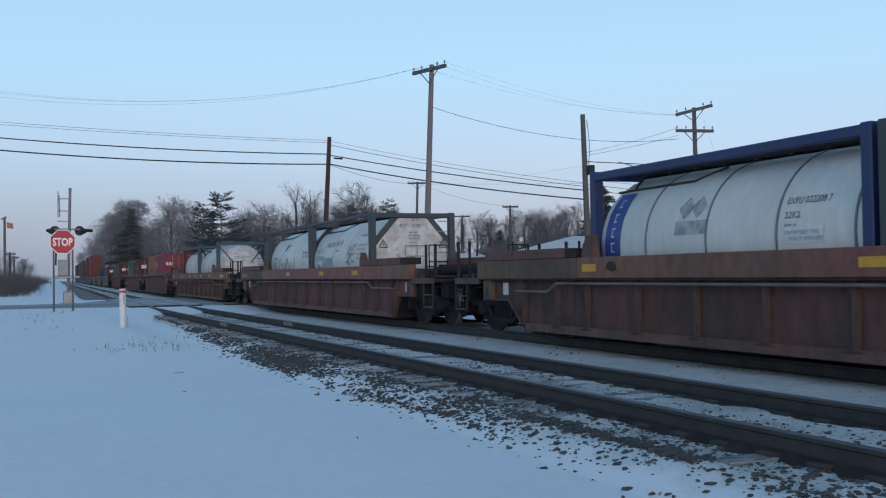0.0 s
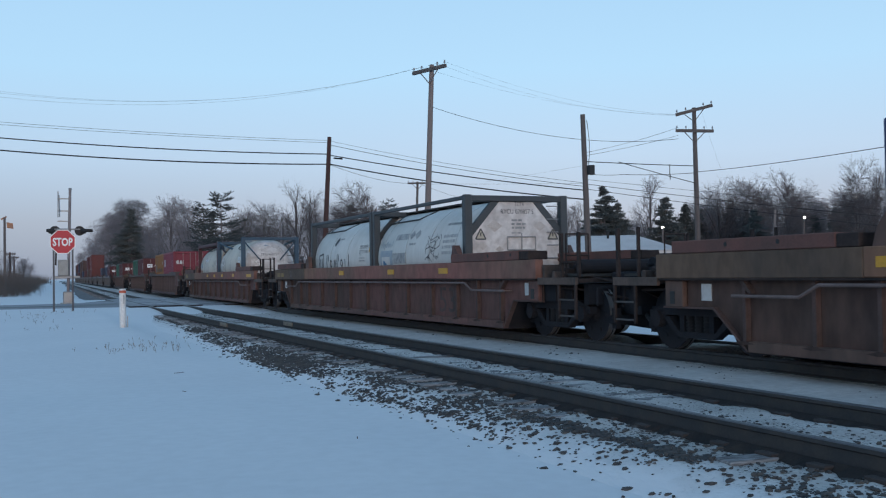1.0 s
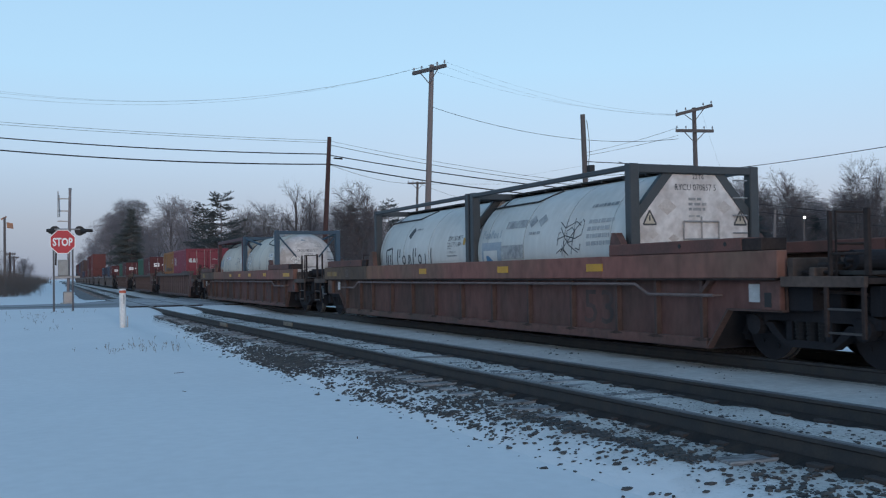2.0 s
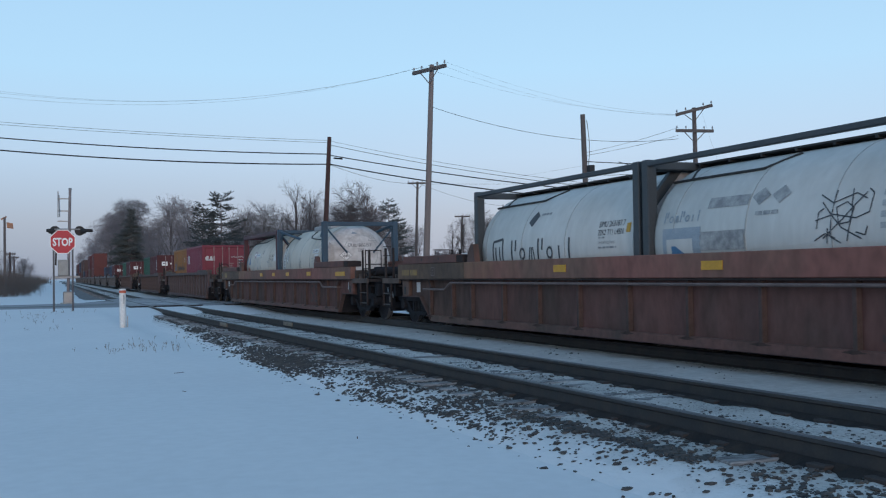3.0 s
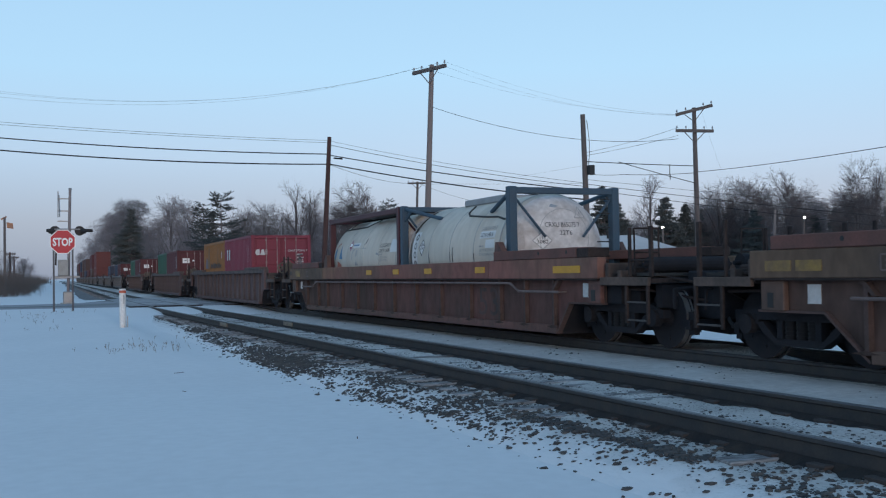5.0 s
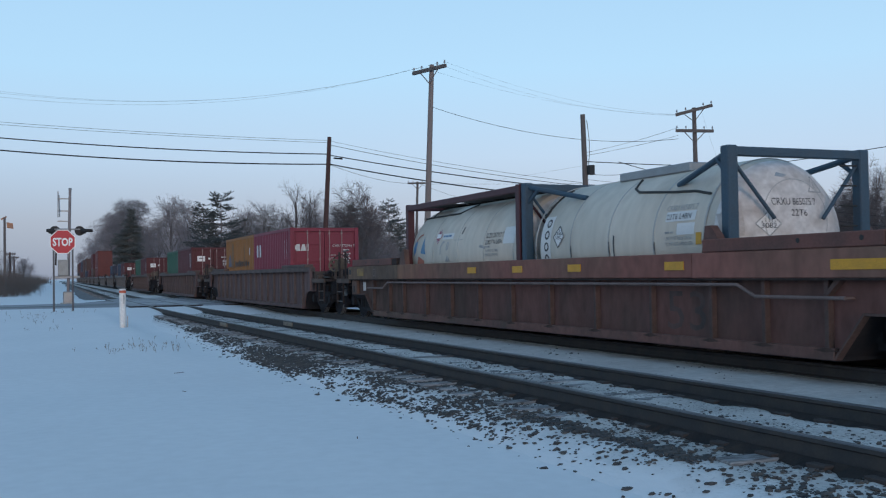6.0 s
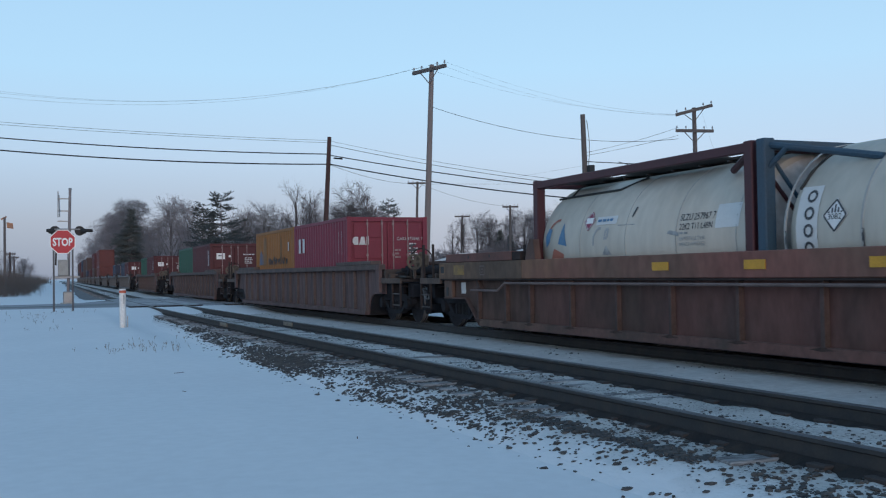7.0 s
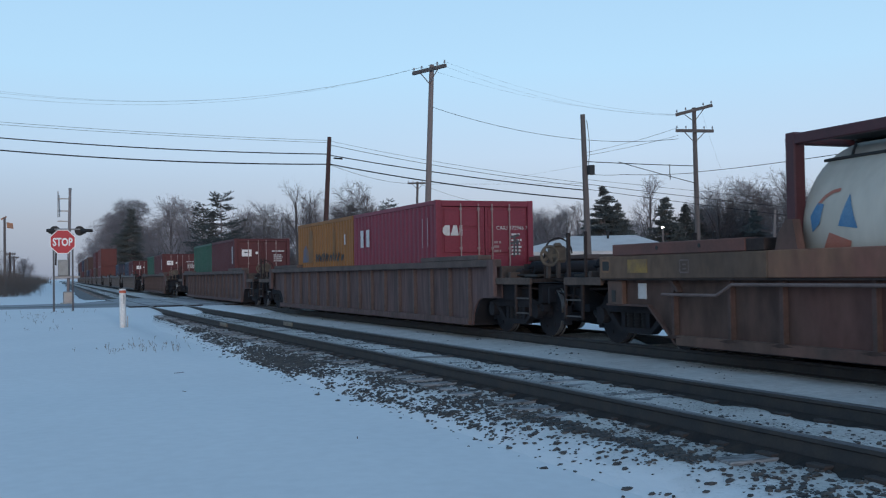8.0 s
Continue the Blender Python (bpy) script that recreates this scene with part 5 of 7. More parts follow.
two_arm = utility_pole("utility_pole", "grey wooden pole with two crossarms and braces", (40.28, 54.78, -0.3), (40.2, 54.84, 11.46), 0.15, WOOD_POLE, ((0.18, 1.15, 0.22), (1.50, 1.18, -0.06)), -36)
utility_pole("utility_pole", "distant grey pole with a short crossarm", (42.98, 112.04, -0.3), (43.36, 111.89, 11.8), 0.15, WOOD_POLE, ((0.2, 1.15, 0.0),), -20)
utility_pole("utility_pole", "distant grey pole with a short crossarm", (59.79, 137.57, -0.3), (60.09, 137.44, 9.5), 0.15, WOOD_POLE, ((0.2, 1.1, 0.0),), -20)
utility_pole("utility_pole", "distant grey pole with a short crossarm", (55.17, 112.17, -0.3), (55.32, 112.09, 9.2), 0.15, WOOD_POLE, ((0.2, 0.95, 0.0),), -20)
wire((20.46, 53.07, 12.4), (-7.75, 55.46, 11.21), 1.85, 0.004)
wire((20.67, 52.44, 12.4), (-7.75, 55.46, 11.42), 1.84, 0.004)
wire((21.07, 51.19, 12.4), (-7.75, 55.46, 11.64), 2.02, 0.0035)
wire((18.61, 63.32, 9.68), (-9.13, 65.36, 10.82), 0.23, 0.011)
wire((18.61, 63.32, 9.54), (-9.14, 65.36, 10.64), 0.21, 0.011)
wire((18.6, 63.33, 8.82), (-9.14, 65.36, 10.05), 0.37, 0.036)
wire((18.59, 63.33, 8.18), (-9.14, 65.36, 9.42), 0.46, 0.042)
wire((18.64, 63.31, 9.65), (30.27, 51.81, 6.22), 0.19, 0.011)
wire((18.64, 63.31, 9.4), (30.27, 51.81, 6.02), 0.20, 0.017)
wire((18.63, 63.32, 8.75), (30.26, 51.81, 5.8), 0.15, 0.036)
wire((18.62, 63.32, 8.18), (30.25, 51.81, 5.28), 0.21, 0.042)
wire((18.62, 63.32, 8.14), (43.36, 111.89, 11.65), 0.42, 0.02)
wire((21.03, 51.9, 10.15), (39.37, 55.44, 9.52), 0.80, 0.017)
wire((21.07, 51.19, 12.4), (39.28, 55.5, 11.08), 0.70, 0.0045)
wire((21.26, 50.63, 12.4), (39.28, 55.5, 11.08), 0.56, 0.0045)
wire((20.67, 52.44, 12.4), (39.28, 55.51, 11.01), 0.55, 0.0045)
wire((30.46, 51.69, 7.43), (40.14, 54.89, 7.75), 0.02, 0.03)
wire((33.04, 52.46, 7.56), (40.18, 54.86, 6.66), 0.02, 0.03)
wire((37.77, 54.13, 7.72), (37.79, 54.11, 7.05), 0.58, 0.025)
wire((30.44, 51.70, 6.72), (32.64, 51.53, 6.72), 0.05, 0.016)
wire((32.64, 51.53, 6.72), (40.22, 54.83, 7.31), 0.06, 0.02)
wire((40.22, 54.83, 7.35), (30.24, 26.18, 5.68), 0.12, 0.02)
wire((30.44, 51.70, 6.14), (45.29, 39.36, 3.34), 0.12, 0.017)
wire((30.44, 51.70, 5.85), (45.28, 39.37, 2.76), 0.11, 0.017)
wire((30.44, 51.70, 6.4), (45.29, 39.35, 3.63), 0.02, 0.01)
wire((30.44, 51.70, 7.79), (39.38, 55.44, 9.74), 0.07, 0.01)
wire((30.44, 51.70, 7.96), (39.39, 55.43, 10.24), 0.10, 0.01)
wire((30.44, 51.70, 7.24), (42.19, 90.67, 9.9), 0.02, 0.0045)
wire((40.51, 54.61, 11.47), (36.57, 47.57, 6.79), 0.07, 0.0045)
wire((43.36, 111.89, 11.65), (55.32, 112.09, 9.03), 0.48, 0.016)
wire((44.15, 111.58, 11.51), (50.45, 86.34, 9.52), 0.03, 0.011)


def street_lamp(base, top, lit=True):
    lamp = thing("street_lamp", "lit street lamp on a thin wooden pole among trees" if lit else "unlit street lamp on a thin dark pole among trees", "street lamp", "street lamps")
    lamp.location = base
    d = Vector(top) - Vector(base)
    part("pole", rod(B(), (0, 0, 0), d, 0.11, 0.08, n=10), WOOD_POLE, lamp, smooth=True)
    head = d + Vector((-0.35, -0.5, 0.0))
    part("arm", rod(B(), d - Vector((0, 0, 0.3)), head, 0.03, n=8), STEEL, lamp)
    bm = B()
    bmesh.ops.create_uvsphere(bm, u_segments=12, v_segments=8, radius=0.10, matrix=Matrix.Translation(head) @ Matrix.Diagonal((1, 1, 0.7, 1)))
    part("lamp_head", bm, LAMP_GLOW if lit else SIGN_WHITE, lamp, "glowing lamp head" if lit else "pale lamp head", smooth=True)


street_lamp((66.09, 68.24, -0.3), (66.22, 68.12, 7.04))
street_lamp((56.9, 63.9, -0.3), (56.95, 63.95, 5.04))
street_lamp((50.15, 73.05, -0.3), (50.2, 73.1, 4.69))
street_lamp((37.40, 111.92, -0.3), (37.45, 111.92, 7.57), False)
stub = thing("utility_pole", "short pale post among the trees", "utility pole", "utility poles")
stub.location = (57.98, 68.84, -0.3)
part("shaft", rod(B(), (0, 0, 0), (0.2, -0.18, 6.25), 0.13, 0.1, n=10), PALE_POLE, stub)


# ---- the crossing: stop sign, signal mast, marker post ----
def stop_sign():
    s = thing("stop_sign", "red octagonal stop sign on two galvanised posts", "stop sign")
    s.location = (1.80, 42.16, -0.04)
    s.rotation_euler = (0, 0, radians(-4))
    R, zc = 0.457 / math.cos(math.pi / 8), 2.65

    def octagon(r):
        return [(r * math.cos(math.pi / 8 + k * math.pi / 4), zc + r * math.sin(math.pi / 8 + k * math.pi / 4)) for k in range(8)]
    plate = part("sign_plate", prism(B(), octagon(R), "y", -0.012, 0.0), SIGN_WHITE, s, "octagonal plate with a white rim")
    part("red_field", prism(B(), octagon(R * 0.935), "y", -0.016, -0.0125), SIGN_RED, plate)
    bm = letters("STOP", 0.40, 0.012)
    xs = [v.co.x for v in bm.verts]
    wid = max(xs) - min(xs)
    hgt = max(v.co.y for v in bm.verts)
    for v in bm.verts:
        v.co = Vector(((v.co.x - min(xs)) / wid * 0.72 - 0.36, -0.0185, zc - 0.155 + v.co.y / hgt * 0.31))
    part("lettering", bm, SIGN_WHITE, plate, "white letters STOP")
    for x in (-0.33, 0.35):
        bm = prism(B(), [(x - 0.035, 0.02), (x - 0.02, 0.05), (x + 0.02, 0.05), (x + 0.035, 0.02), (x + 0.03, 0.015), (x + 0.016, 0.04), (x - 0.016, 0.04), (x - 0.03, 0.015)], "z", -0.1, 2.95)
        part("post", bm, STEEL_DULL, s)
    return s


def crossing_signal():
    m = thing("crossing_signal", "railway crossing mast with dark flashing lights and a grey case", "crossing signal")
    m.location = (2.52, 53.94, -0.04)
    part("mast", rod(B(), (0, 0, 0), (0.14, 0, 5.62), 0.075, 0.065, n=14), PALE_POLE_STEEL, m, smooth=True)
    part("base", box(B(), -0.22, 0.22, -0.2, 0.2, 0.0, 0.62, 0.04), STEEL, m)
    part("foundation", box(B(), -0.35, 0.35, -0.3, 0.3, -0.3, 0.06, 0.03), mat("pale_concrete", (0.4, 0.38, 0.35), 0.9), m)
    case = part("relay_case", box(B(), -0.46, 0.02, -0.36, -0.1, 1.38, 2.17, 0.03), mat("grey_metal_case", (0.36, 0.35, 0.33), 0.6, other=(0.26, 0.25, 0.24)), m, "grey metal relay case")
    part("case_door", box(B(), -0.43, -0.01, -0.375, -0.361, 1.42, 2.13, 0.005), mat("grey_metal_door", (0.4, 0.39, 0.37), 0.6), case)
    part("case_shelf", box(B(), -0.62, 0.55, -0.3, 0.1, 1.26, 1.38, 0.02), STEEL, m)
    part("light_bar", rod(B(), (-0.6, 0, 3.66), (0.62, 0, 3.66), 0.04, n=10), STEEL, m)
    for x, turn in ((-0.57, 180), (0.57, 0)):
        bm = B()
        rod(bm, (x, -0.02, 3.58), (x, 0.02, 3.58), 0.24, n=24)
        lamp = part("flasher", bm, BLACK, m, "black backing disc")
        s = 1 if turn == 0 else -1
        hood = B()
        rod(hood, (x + s * 0.02, 0, 3.57), (x + s * 0.28, 0.04, 3.57), 0.14, 0.12, n=16)
        rod(hood, (x + s * 0.26, 0.04, 3.6), (x + s * (0.6 if s > 0 else 0.36), 0.09, 3.6), 0.09, 0.08, n=16)
        part("hood", hood, BLACK, lamp)
    # crossbuck boards, seen edge-on, on their brackets
    for a, b in (((-0.42, 0.1, 4.25), (-0.42, -0.1, 5.5)), ((-0.36, -0.3, 4.3), (-0.36, 0.3, 5.3))):
        part("crossbuck_board", beam(B(), a, b, 0.04, 0.2), STEEL, m)
    for z in (4.05, 4.55, 5.15):
        part("bracket", beam(B(), (-0.45, 0, z), (0.1, 0, z), 0.06, 0.06), STEEL, m)
    part("bell", rod(B(), (0.14, 0, 5.6), (0.14, 0, 5.68), 0.085, 0.07, n=16), STEEL, m)
    part("gate_arm_stub", beam(B(), (-0.55, -0.1, 1.9), (-0.5, -0.1, 3.4), 0.06, 0.08), BLACK, m)
    return m


def marker_post():
    p = thing("marker_post", "white plastic marker post with an orange cap in snow", "marker post")
    p.location = (2.79, 29.6, -0.17)
    part("tube", rod(B(), (0, 0, -0.2), (0, 0, 0.97), 0.085, 0.088, n=20), POST_WHITE, p, smooth=True)
    part("cap_band", rod(B(), (0, 0, 0.95), (0, 0, 1.02), 0.0925, n=20), POST_CAP, p, "faded orange band", smooth=True)
    part("cap", rod(B(), (0, 0, 1.02), (0, 0, 1.065), 0.094, 0.084, n=20), POST_WHITE, p, smooth=True)
    part("sticker", box(B(), 0.005, 0.035, -0.094, -0.08, 0.66, 0.9), PRINT_GREY, p)
    part("stake", beam(B(), (0.12, 0.02, 0.0), (0.12, 0.02, 0.32), 0.03, 0.03, (0, 1, 0)), STEEL, p)


def flag_pole():
    p = thing("signal_post", "slim wooden post with an orange board beside bushes", "signal post")
    p.location = (-0.48, 85.0, -0.1)
    part("post", rod(B(), (0, 0, -0.2), (0, 0, 6.0), 0.11, 0.09, n=10), WOOD_POLE, p, smooth=True)
    part("board", prism(B(), [(0.13, 5.66), (0.16, 5.22), (0.62, 5.14), (0.58, 5.56)], "y", -0.03, 0.0), SIGN_ORANGE, p)
    part("top_arm", beam(B(), (-0.24, 0, 5.85), (0.14, 0, 6.08), 0.13, 0.12), SIGN_ORANGE, p)


stop_sign()
crossing_signal()
marker_post()
flag_pole()
slim = thing("marker_pole", "slim pale metal pole standing among bare trees", "pole")
slim.location = (24.85, 102.02, -0.3)
part("shaft", rod(B(), (0, 0, 0), (0, 0, 6.8), 0.10, 0.075, n=10), PALE_POLE_STEEL, slim, smooth=True)
part("cap", rod(B(), (0, 0, 6.8), (0, 0, 6.88), 0.09, 0.05, n=10), STEEL_DULL, slim)
for x, y, h in ((-0.22, 150.0, 4.9), (0.35, 175.0, 4.9)):
    utility_pole("utility_pole", "dark far-off pole along the railway", (x, y, -0.3), (x, y, h), 0.13, DARK_POLE, ((0.25, 0.7, 0.0),), 0)


# ---- house beyond the tracks ----
def house(x, y, turn, w, d, eave, ridge, label):
    h = thing("house", label, "house")
    h.location, h.rotation_euler = (x, y, -0.3), (0, 0, radians(turn))
    part("wall", box(B(), -w / 2, w / 2, -d / 2, d / 2, 0, eave), SIDING, h)
    bm = B()
    o, rl = 0.5, w / 2 - d * 0.33
    lo = [bm.verts.new(p) for p in ((-w / 2 - o, -d / 2 - o, eave - 0.1), (w / 2 + o, -d / 2 - o, eave - 0.1), (w / 2 + o, d / 2 + o, eave - 0.1), (-w / 2 - o, d / 2 + o, eave - 0.1))]
    up = [bm.verts.new(p) for p in ((-w / 2 - o, -d / 2 - o, eave + 0.12), (w / 2 + o, -d / 2 - o, eave + 0.12), (w / 2 + o, d / 2 + o, eave + 0.12), (-w / 2 - o, d / 2 + o, eave + 0.12))]
    r0, r1 = bm.verts.new((-rl + 0.11 * w, 0, ridge)), bm.verts.new((rl, 0, ridge))
    bm.faces.new(lo[::-1])
    for i in range(4):
        bm.faces.new((lo[i], lo[(i + 1) % 4], up[(i + 1) % 4], up[i]))
    bm.faces.new((up[0], up[1], r1, r0)), bm.faces.new((up[1], up[2], r1)), bm.faces.new((up[2], up[3], r0, r1)), bm.faces.new((up[3], up[0], r0))
    roof = part("roof", bm, ROOF_SNOW, h, "hip roof under snow")
    part("vent_pipe", rod(B(), (0.9, -0.8, ridge - 0.5), (0.9, -0.8, ridge + 0.25), 0.09, n=10), BLACK, roof)
    for k in (-0.3, 0.25):
        win = part("window", box(B(), k * w - 0.55, k * w + 0.55, -d / 2 - 0.05, -d / 2 + 0.02, 1.0, 2.1, 0.01), SIGN_WHITE, h)
        part("pane", box(B(), k * w - 0.47, k * w + 0.47, -d / 2 - 0.06, -d / 2 - 0.052, 1.08, 2.02), BLACK, win)


house(37.8, 63.3, -31, 10.5, 7.5, 2.66, 3.93, "low house with snow on its hip roof")
house(33.6, 76.0, -31, 3.6, 3.0, 2.35, 3.05, "small shed with a snowy roof")


# ---- trees ----
def tubes(name, segs, sides, material, twigs=()):
    """Tapered limbs (a, b, radius at a, radius at b), and the finest twigs (a, b, width) as single slivers."""
    vs, fs = [], []
    for a, b, w in twigs:
        s = (b - a).cross(Vector((0.3, 0.7, 0.2))).normalized() * w
        o = len(vs)
        vs += [tuple(a - s), tuple(a + s), tuple(b)]
        fs.append((o, o + 1, o + 2))
    for a, b, ra, rb in segs:
        d = b - a
        s = d.orthogonal().normalized()
        u = d.cross(s).normalized()
        o = len(vs)
        for p, r in ((a, ra), (b, rb)):
            for k in range(sides):
                t = k * math.tau / sides
                vs.append(tuple(p + (s * math.cos(t) + u * math.sin(t)) * r))
        for k in range(sides):
            fs.append((o + k, o + (k + 1) % sides, o + sides + (k + 1) % sides, o + sides + k))
    return raw_mesh(name, vs, fs, material)


def bare_segs(rng, height, spread, levels=5, fork=0.4, dense=1.0, lead=0.5, round_top=0.0):
    """The limbs of a leafless tree: thick ones, thin ones and twigs. lead: share of the height that the trunk runs through;
    round_top: half width of a round crown, as a share of the height, that the limbs fill."""
    thick, thin, twigs = [], [], []

    def inside(p):
        if not round_top:
            return True
        q = Vector((p.x / round_top, p.y / round_top, (p.z - 0.5 * height) / 0.5))
        return q.length < height * rng.uniform(0.85, 1.04)

    def grow(p, d, length, r, level):
        n = (5, 5, 4, 3, 1, 1)[level]
        pts = [p]
        dd = d.copy()
        for i in range(n):
            wob = (0.05, 0.13, 0.17, 0.2, 0.15, 0.15)[level]
            rise = (0.0, 0.07, 0.04, 0.02, 0.0, 0.0)[level]
            dd = (dd + Vector((rng.gauss(0, wob), rng.gauss(0, wob), rise + rng.gauss(0, 0.08)))).normalized()
            q = pts[-1] + dd * length / n
            if level and not inside(q):
                break
            pts.append(q)
        n = len(pts) - 1
        if n < 1:
            return
        r_end = max(r * (0.45 if level == 0 else 0.3), 0.007)
        for i in range(n):
            ra, rb = r + (r_end - r) * i / n, r + (r_end - r) * (i + 1) / n
            if level < levels - 1:
                (thick if level < 2 else thin).append((pts[i], pts[i + 1], ra, rb))
            else:
                twigs.append((pts[i], pts[i + 1], 0.010))
        if level >= levels:
            return
        kids = int((7 + 4 * (lead > 0.6), 7, 5, 4, 2)[level] * dense + rng.random())
        turn = rng.uniform(0, math.tau)
        for k in range(kids):
            f = (fork + (1 - fork) * (k + 0.5 + rng.uniform(-0.4, 0.4)) / kids) if level == 0 else 0.18 + 0.82 * (k + rng.random()) / kids
            f = min(f, 1.0)
            i = min(n - 1, int(f * n))
            q = pts[i].lerp(pts[i + 1], min(1.0, f * n - i))
            base = (pts[i + 1] - pts[i]).normalized()
            turn += 2.4 + rng.uniform(-0.5, 0.5)
            s = Matrix.Rotation(turn, 3, base) @ base.orthogonal().normalized()
            tilt = rng.uniform(0.45, 1.0) * spread * (1.25 - 0.75 * f if level == 0 else 0.9)
            nd = (base + s * tilt).normalized()
            nd.z = max(nd.z, -0.2)
            if level == 0:
                ln = height * rng.uniform(0.26, 0.56) * (0.8 + 0.3 * f) if lead < 0.6 else height * rng.uniform(0.28, 0.48) * (1.2 - 0.75 * f)
            else:
                ln = length * rng.uniform(0.34, 0.55) * (1.15 - 0.55 * f)
            grow(q, nd, max(ln, (0, 0, 1.1, 0.85, 0.65, 0.5)[level + 1]), max((r + (r_end - r) * f) * rng.uniform(0.4, 0.6), 0.009), level + 1)
    grow(Vector((0, 0, 0)), Vector((rng.gauss(0, 0.04), 0, 1)).normalized(), height * lead, height * 0.015, 0)
    k = height / max(s[1].z for s in twigs)
    return [(a * k, b * k, *r) for a, b, *r in thick], [(a * k, b * k, *r) for a, b, *r in thin], [(a * k, b * k, *r) for a, b, *r in twigs]


def bare_tree(seed, height, spread, material, label, levels=5, fork=0.3, **more):
    rng = random.Random(seed)
    thick, thin, twigs = bare_segs(rng, height, spread, levels, fork, **more)
    t = thing("bare_tree", label, "tree", "bare trees")
    for nm, g, n, fine, skin in (("trunk", thick, 6, (), BARK_DARK), ("crown", thin, 3, twigs, material)):
        ob = new(nm, tubes(nm, g, n, skin, fine))
        ob.parent = t
    return t


def tuft(vs, fs, rng, p, d, length, width, n):
    """A spray of needle blades round a twig."""
    for i in range(n):
        k = i / n
        q = p + d * length * k
        out = Vector((rng.gauss(0, 1), rng.gauss(0, 1), rng.gauss(0.25, 0.6))).normalized()
        tip = q + (out * 0.75 + d * 0.6).normalized() * width * rng.uniform(0.6, 1.3)
        s = out.cross(d).normalized() * width * 0.16
        o = len(vs)
        vs += [tuple(q - s), tuple(q + s), tuple(tip)]
        fs.append((o, o + 1, o + 2))


def conifer(seed, height, width, bare, label, profile=None):
    """A pine or spruce: a straight trunk with whorls of branches that carry needle sprays. A profile of (share of the crown's
    height, share of its width) gives a ragged pine, whose needles sit in plumes at the branch ends."""
    rng = random.Random(seed)
    t = thing("conifer_tree", label, "tree", "evergreen trees")
    limbs = [(Vector((0, 0, 0)), Vector((0.1, 0, height * 0.97)), height * 0.016, 0.03)]
    vs, fs = [], []
    z = height * bare
    while z < height * 0.985:
        k = (z - height * bare) / (height * (1 - bare))
        reach = width * ((1 - k) ** 0.75 if not profile else float(np.interp(k, [p[0] for p in profile], [p[1] for p in profile])))
        for b in range(rng.randint(4, 6) if not profile else rng.randint(3, 5)):
            az = rng.uniform(0, math.tau)
            rise = rng.uniform(-0.32, 0.05) if not profile else rng.uniform(-0.15, 0.42) + 0.5 * max(0.0, k - 0.8)
            d = Vector((math.cos(az), math.sin(az), rise)).normalized()
            ln = max(0.35, reach * rng.uniform(0.6, 1.12))
            p = Vector((0.1 * k, 0, z + rng.uniform(-0.2, 0.2)))
            e = p + d * ln
            limbs.append((p, e, 0.045 * (1 - k) + 0.015, 0.012))
            m = max(3, int(ln / 0.28))
            for i in range(m):
                f = (i + 0.7) / m
                if f < (0.12 if not profile else 0.3):
                    continue
                q = p.lerp(e, f)
                if not profile:
                    q.z += 0.18 * ln * (f - 0.5) * abs(f - 0.5)
                for s in (-1, 1):
                    side = (d.cross(Vector((0, 0, 1))).normalized() * s + d * 0.7 + Vector((0, 0, rng.uniform(-0.15, 0.3) if not profile else rng.uniform(0.1, 0.7)))).normalized()
                    tuft(vs, fs, rng, q, side, ln * 0.34 * (1.1 - f * 0.5) if not profile else 0.55, 0.29 if not profile else 0.24, 13 if not profile else 11)
        z += height * (0.023 if not profile else 0.030) * rng.uniform(0.7, 1.3)
    ob = new("trunk", tubes("trunk", limbs, 6, BARK))
    ob.parent = t
    ob = new("crown", raw_mesh("crown", vs, fs, NEEDLES))
    ob.parent = t
    return t


LAB = "leafless winter tree with a fine grey-brown crown"
PROTOS = {"a": bare_tree(11, 11, 1.05, BARK, LAB, lead=0.66, fork=0.25), "b": bare_tree(12, 11, 0.9, BARK, LAB, lead=0.72, fork=0.2),
          "c": bare_tree(13, 11, 1.05, BARK_PALE, "broad leafless tree with spreading branches", fork=0.25, lead=0.5, dense=1.3),
          "v": bare_tree(14, 11, 0.55, BARK_PALE, "slender leafless tree with upright branches", fork=0.3, lead=0.88, dense=0.8),
          "e": bare_tree(15, 11, 1.1, BARK, LAB, fork=0.1, lead=0.65),
          "o": bare_tree(16, 11, 1.7, BARK, "large leafless tree with a dense round crown", fork=0.06, lead=0.8, round_top=0.46, dense=1.3),
          "s": conifer(21, 10, 4.7, 0.05, "dark green spruce standing among bare trees"),
          "w": conifer(25, 10, 4.2, 0.03, "broad dark green spruce among bare trees"),
          "t": conifer(22, 10, 3.0, 0.06, "dark green spruce standing among bare trees"),
          "p": conifer(23, 11, 4.3, 0.1, "tall dark pine with a ragged plumed crown", ((0.0, 0.9), (0.25, 1.0), (0.45, 0.82), (0.62, 0.55), (0.76, 0.28), (0.86, 0.34), (0.94, 0.42), (1.0, 0.3))),
          "q": conifer(24, 11, 3.6, 0.12, "dark pine with a ragged pointed crown", ((0.0, 0.8), (0.3, 1.0), (0.6, 0.62), (0.8, 0.42), (0.95, 0.26), (1.0, 0.12)))}


rng = random.Random(5)
used = {}


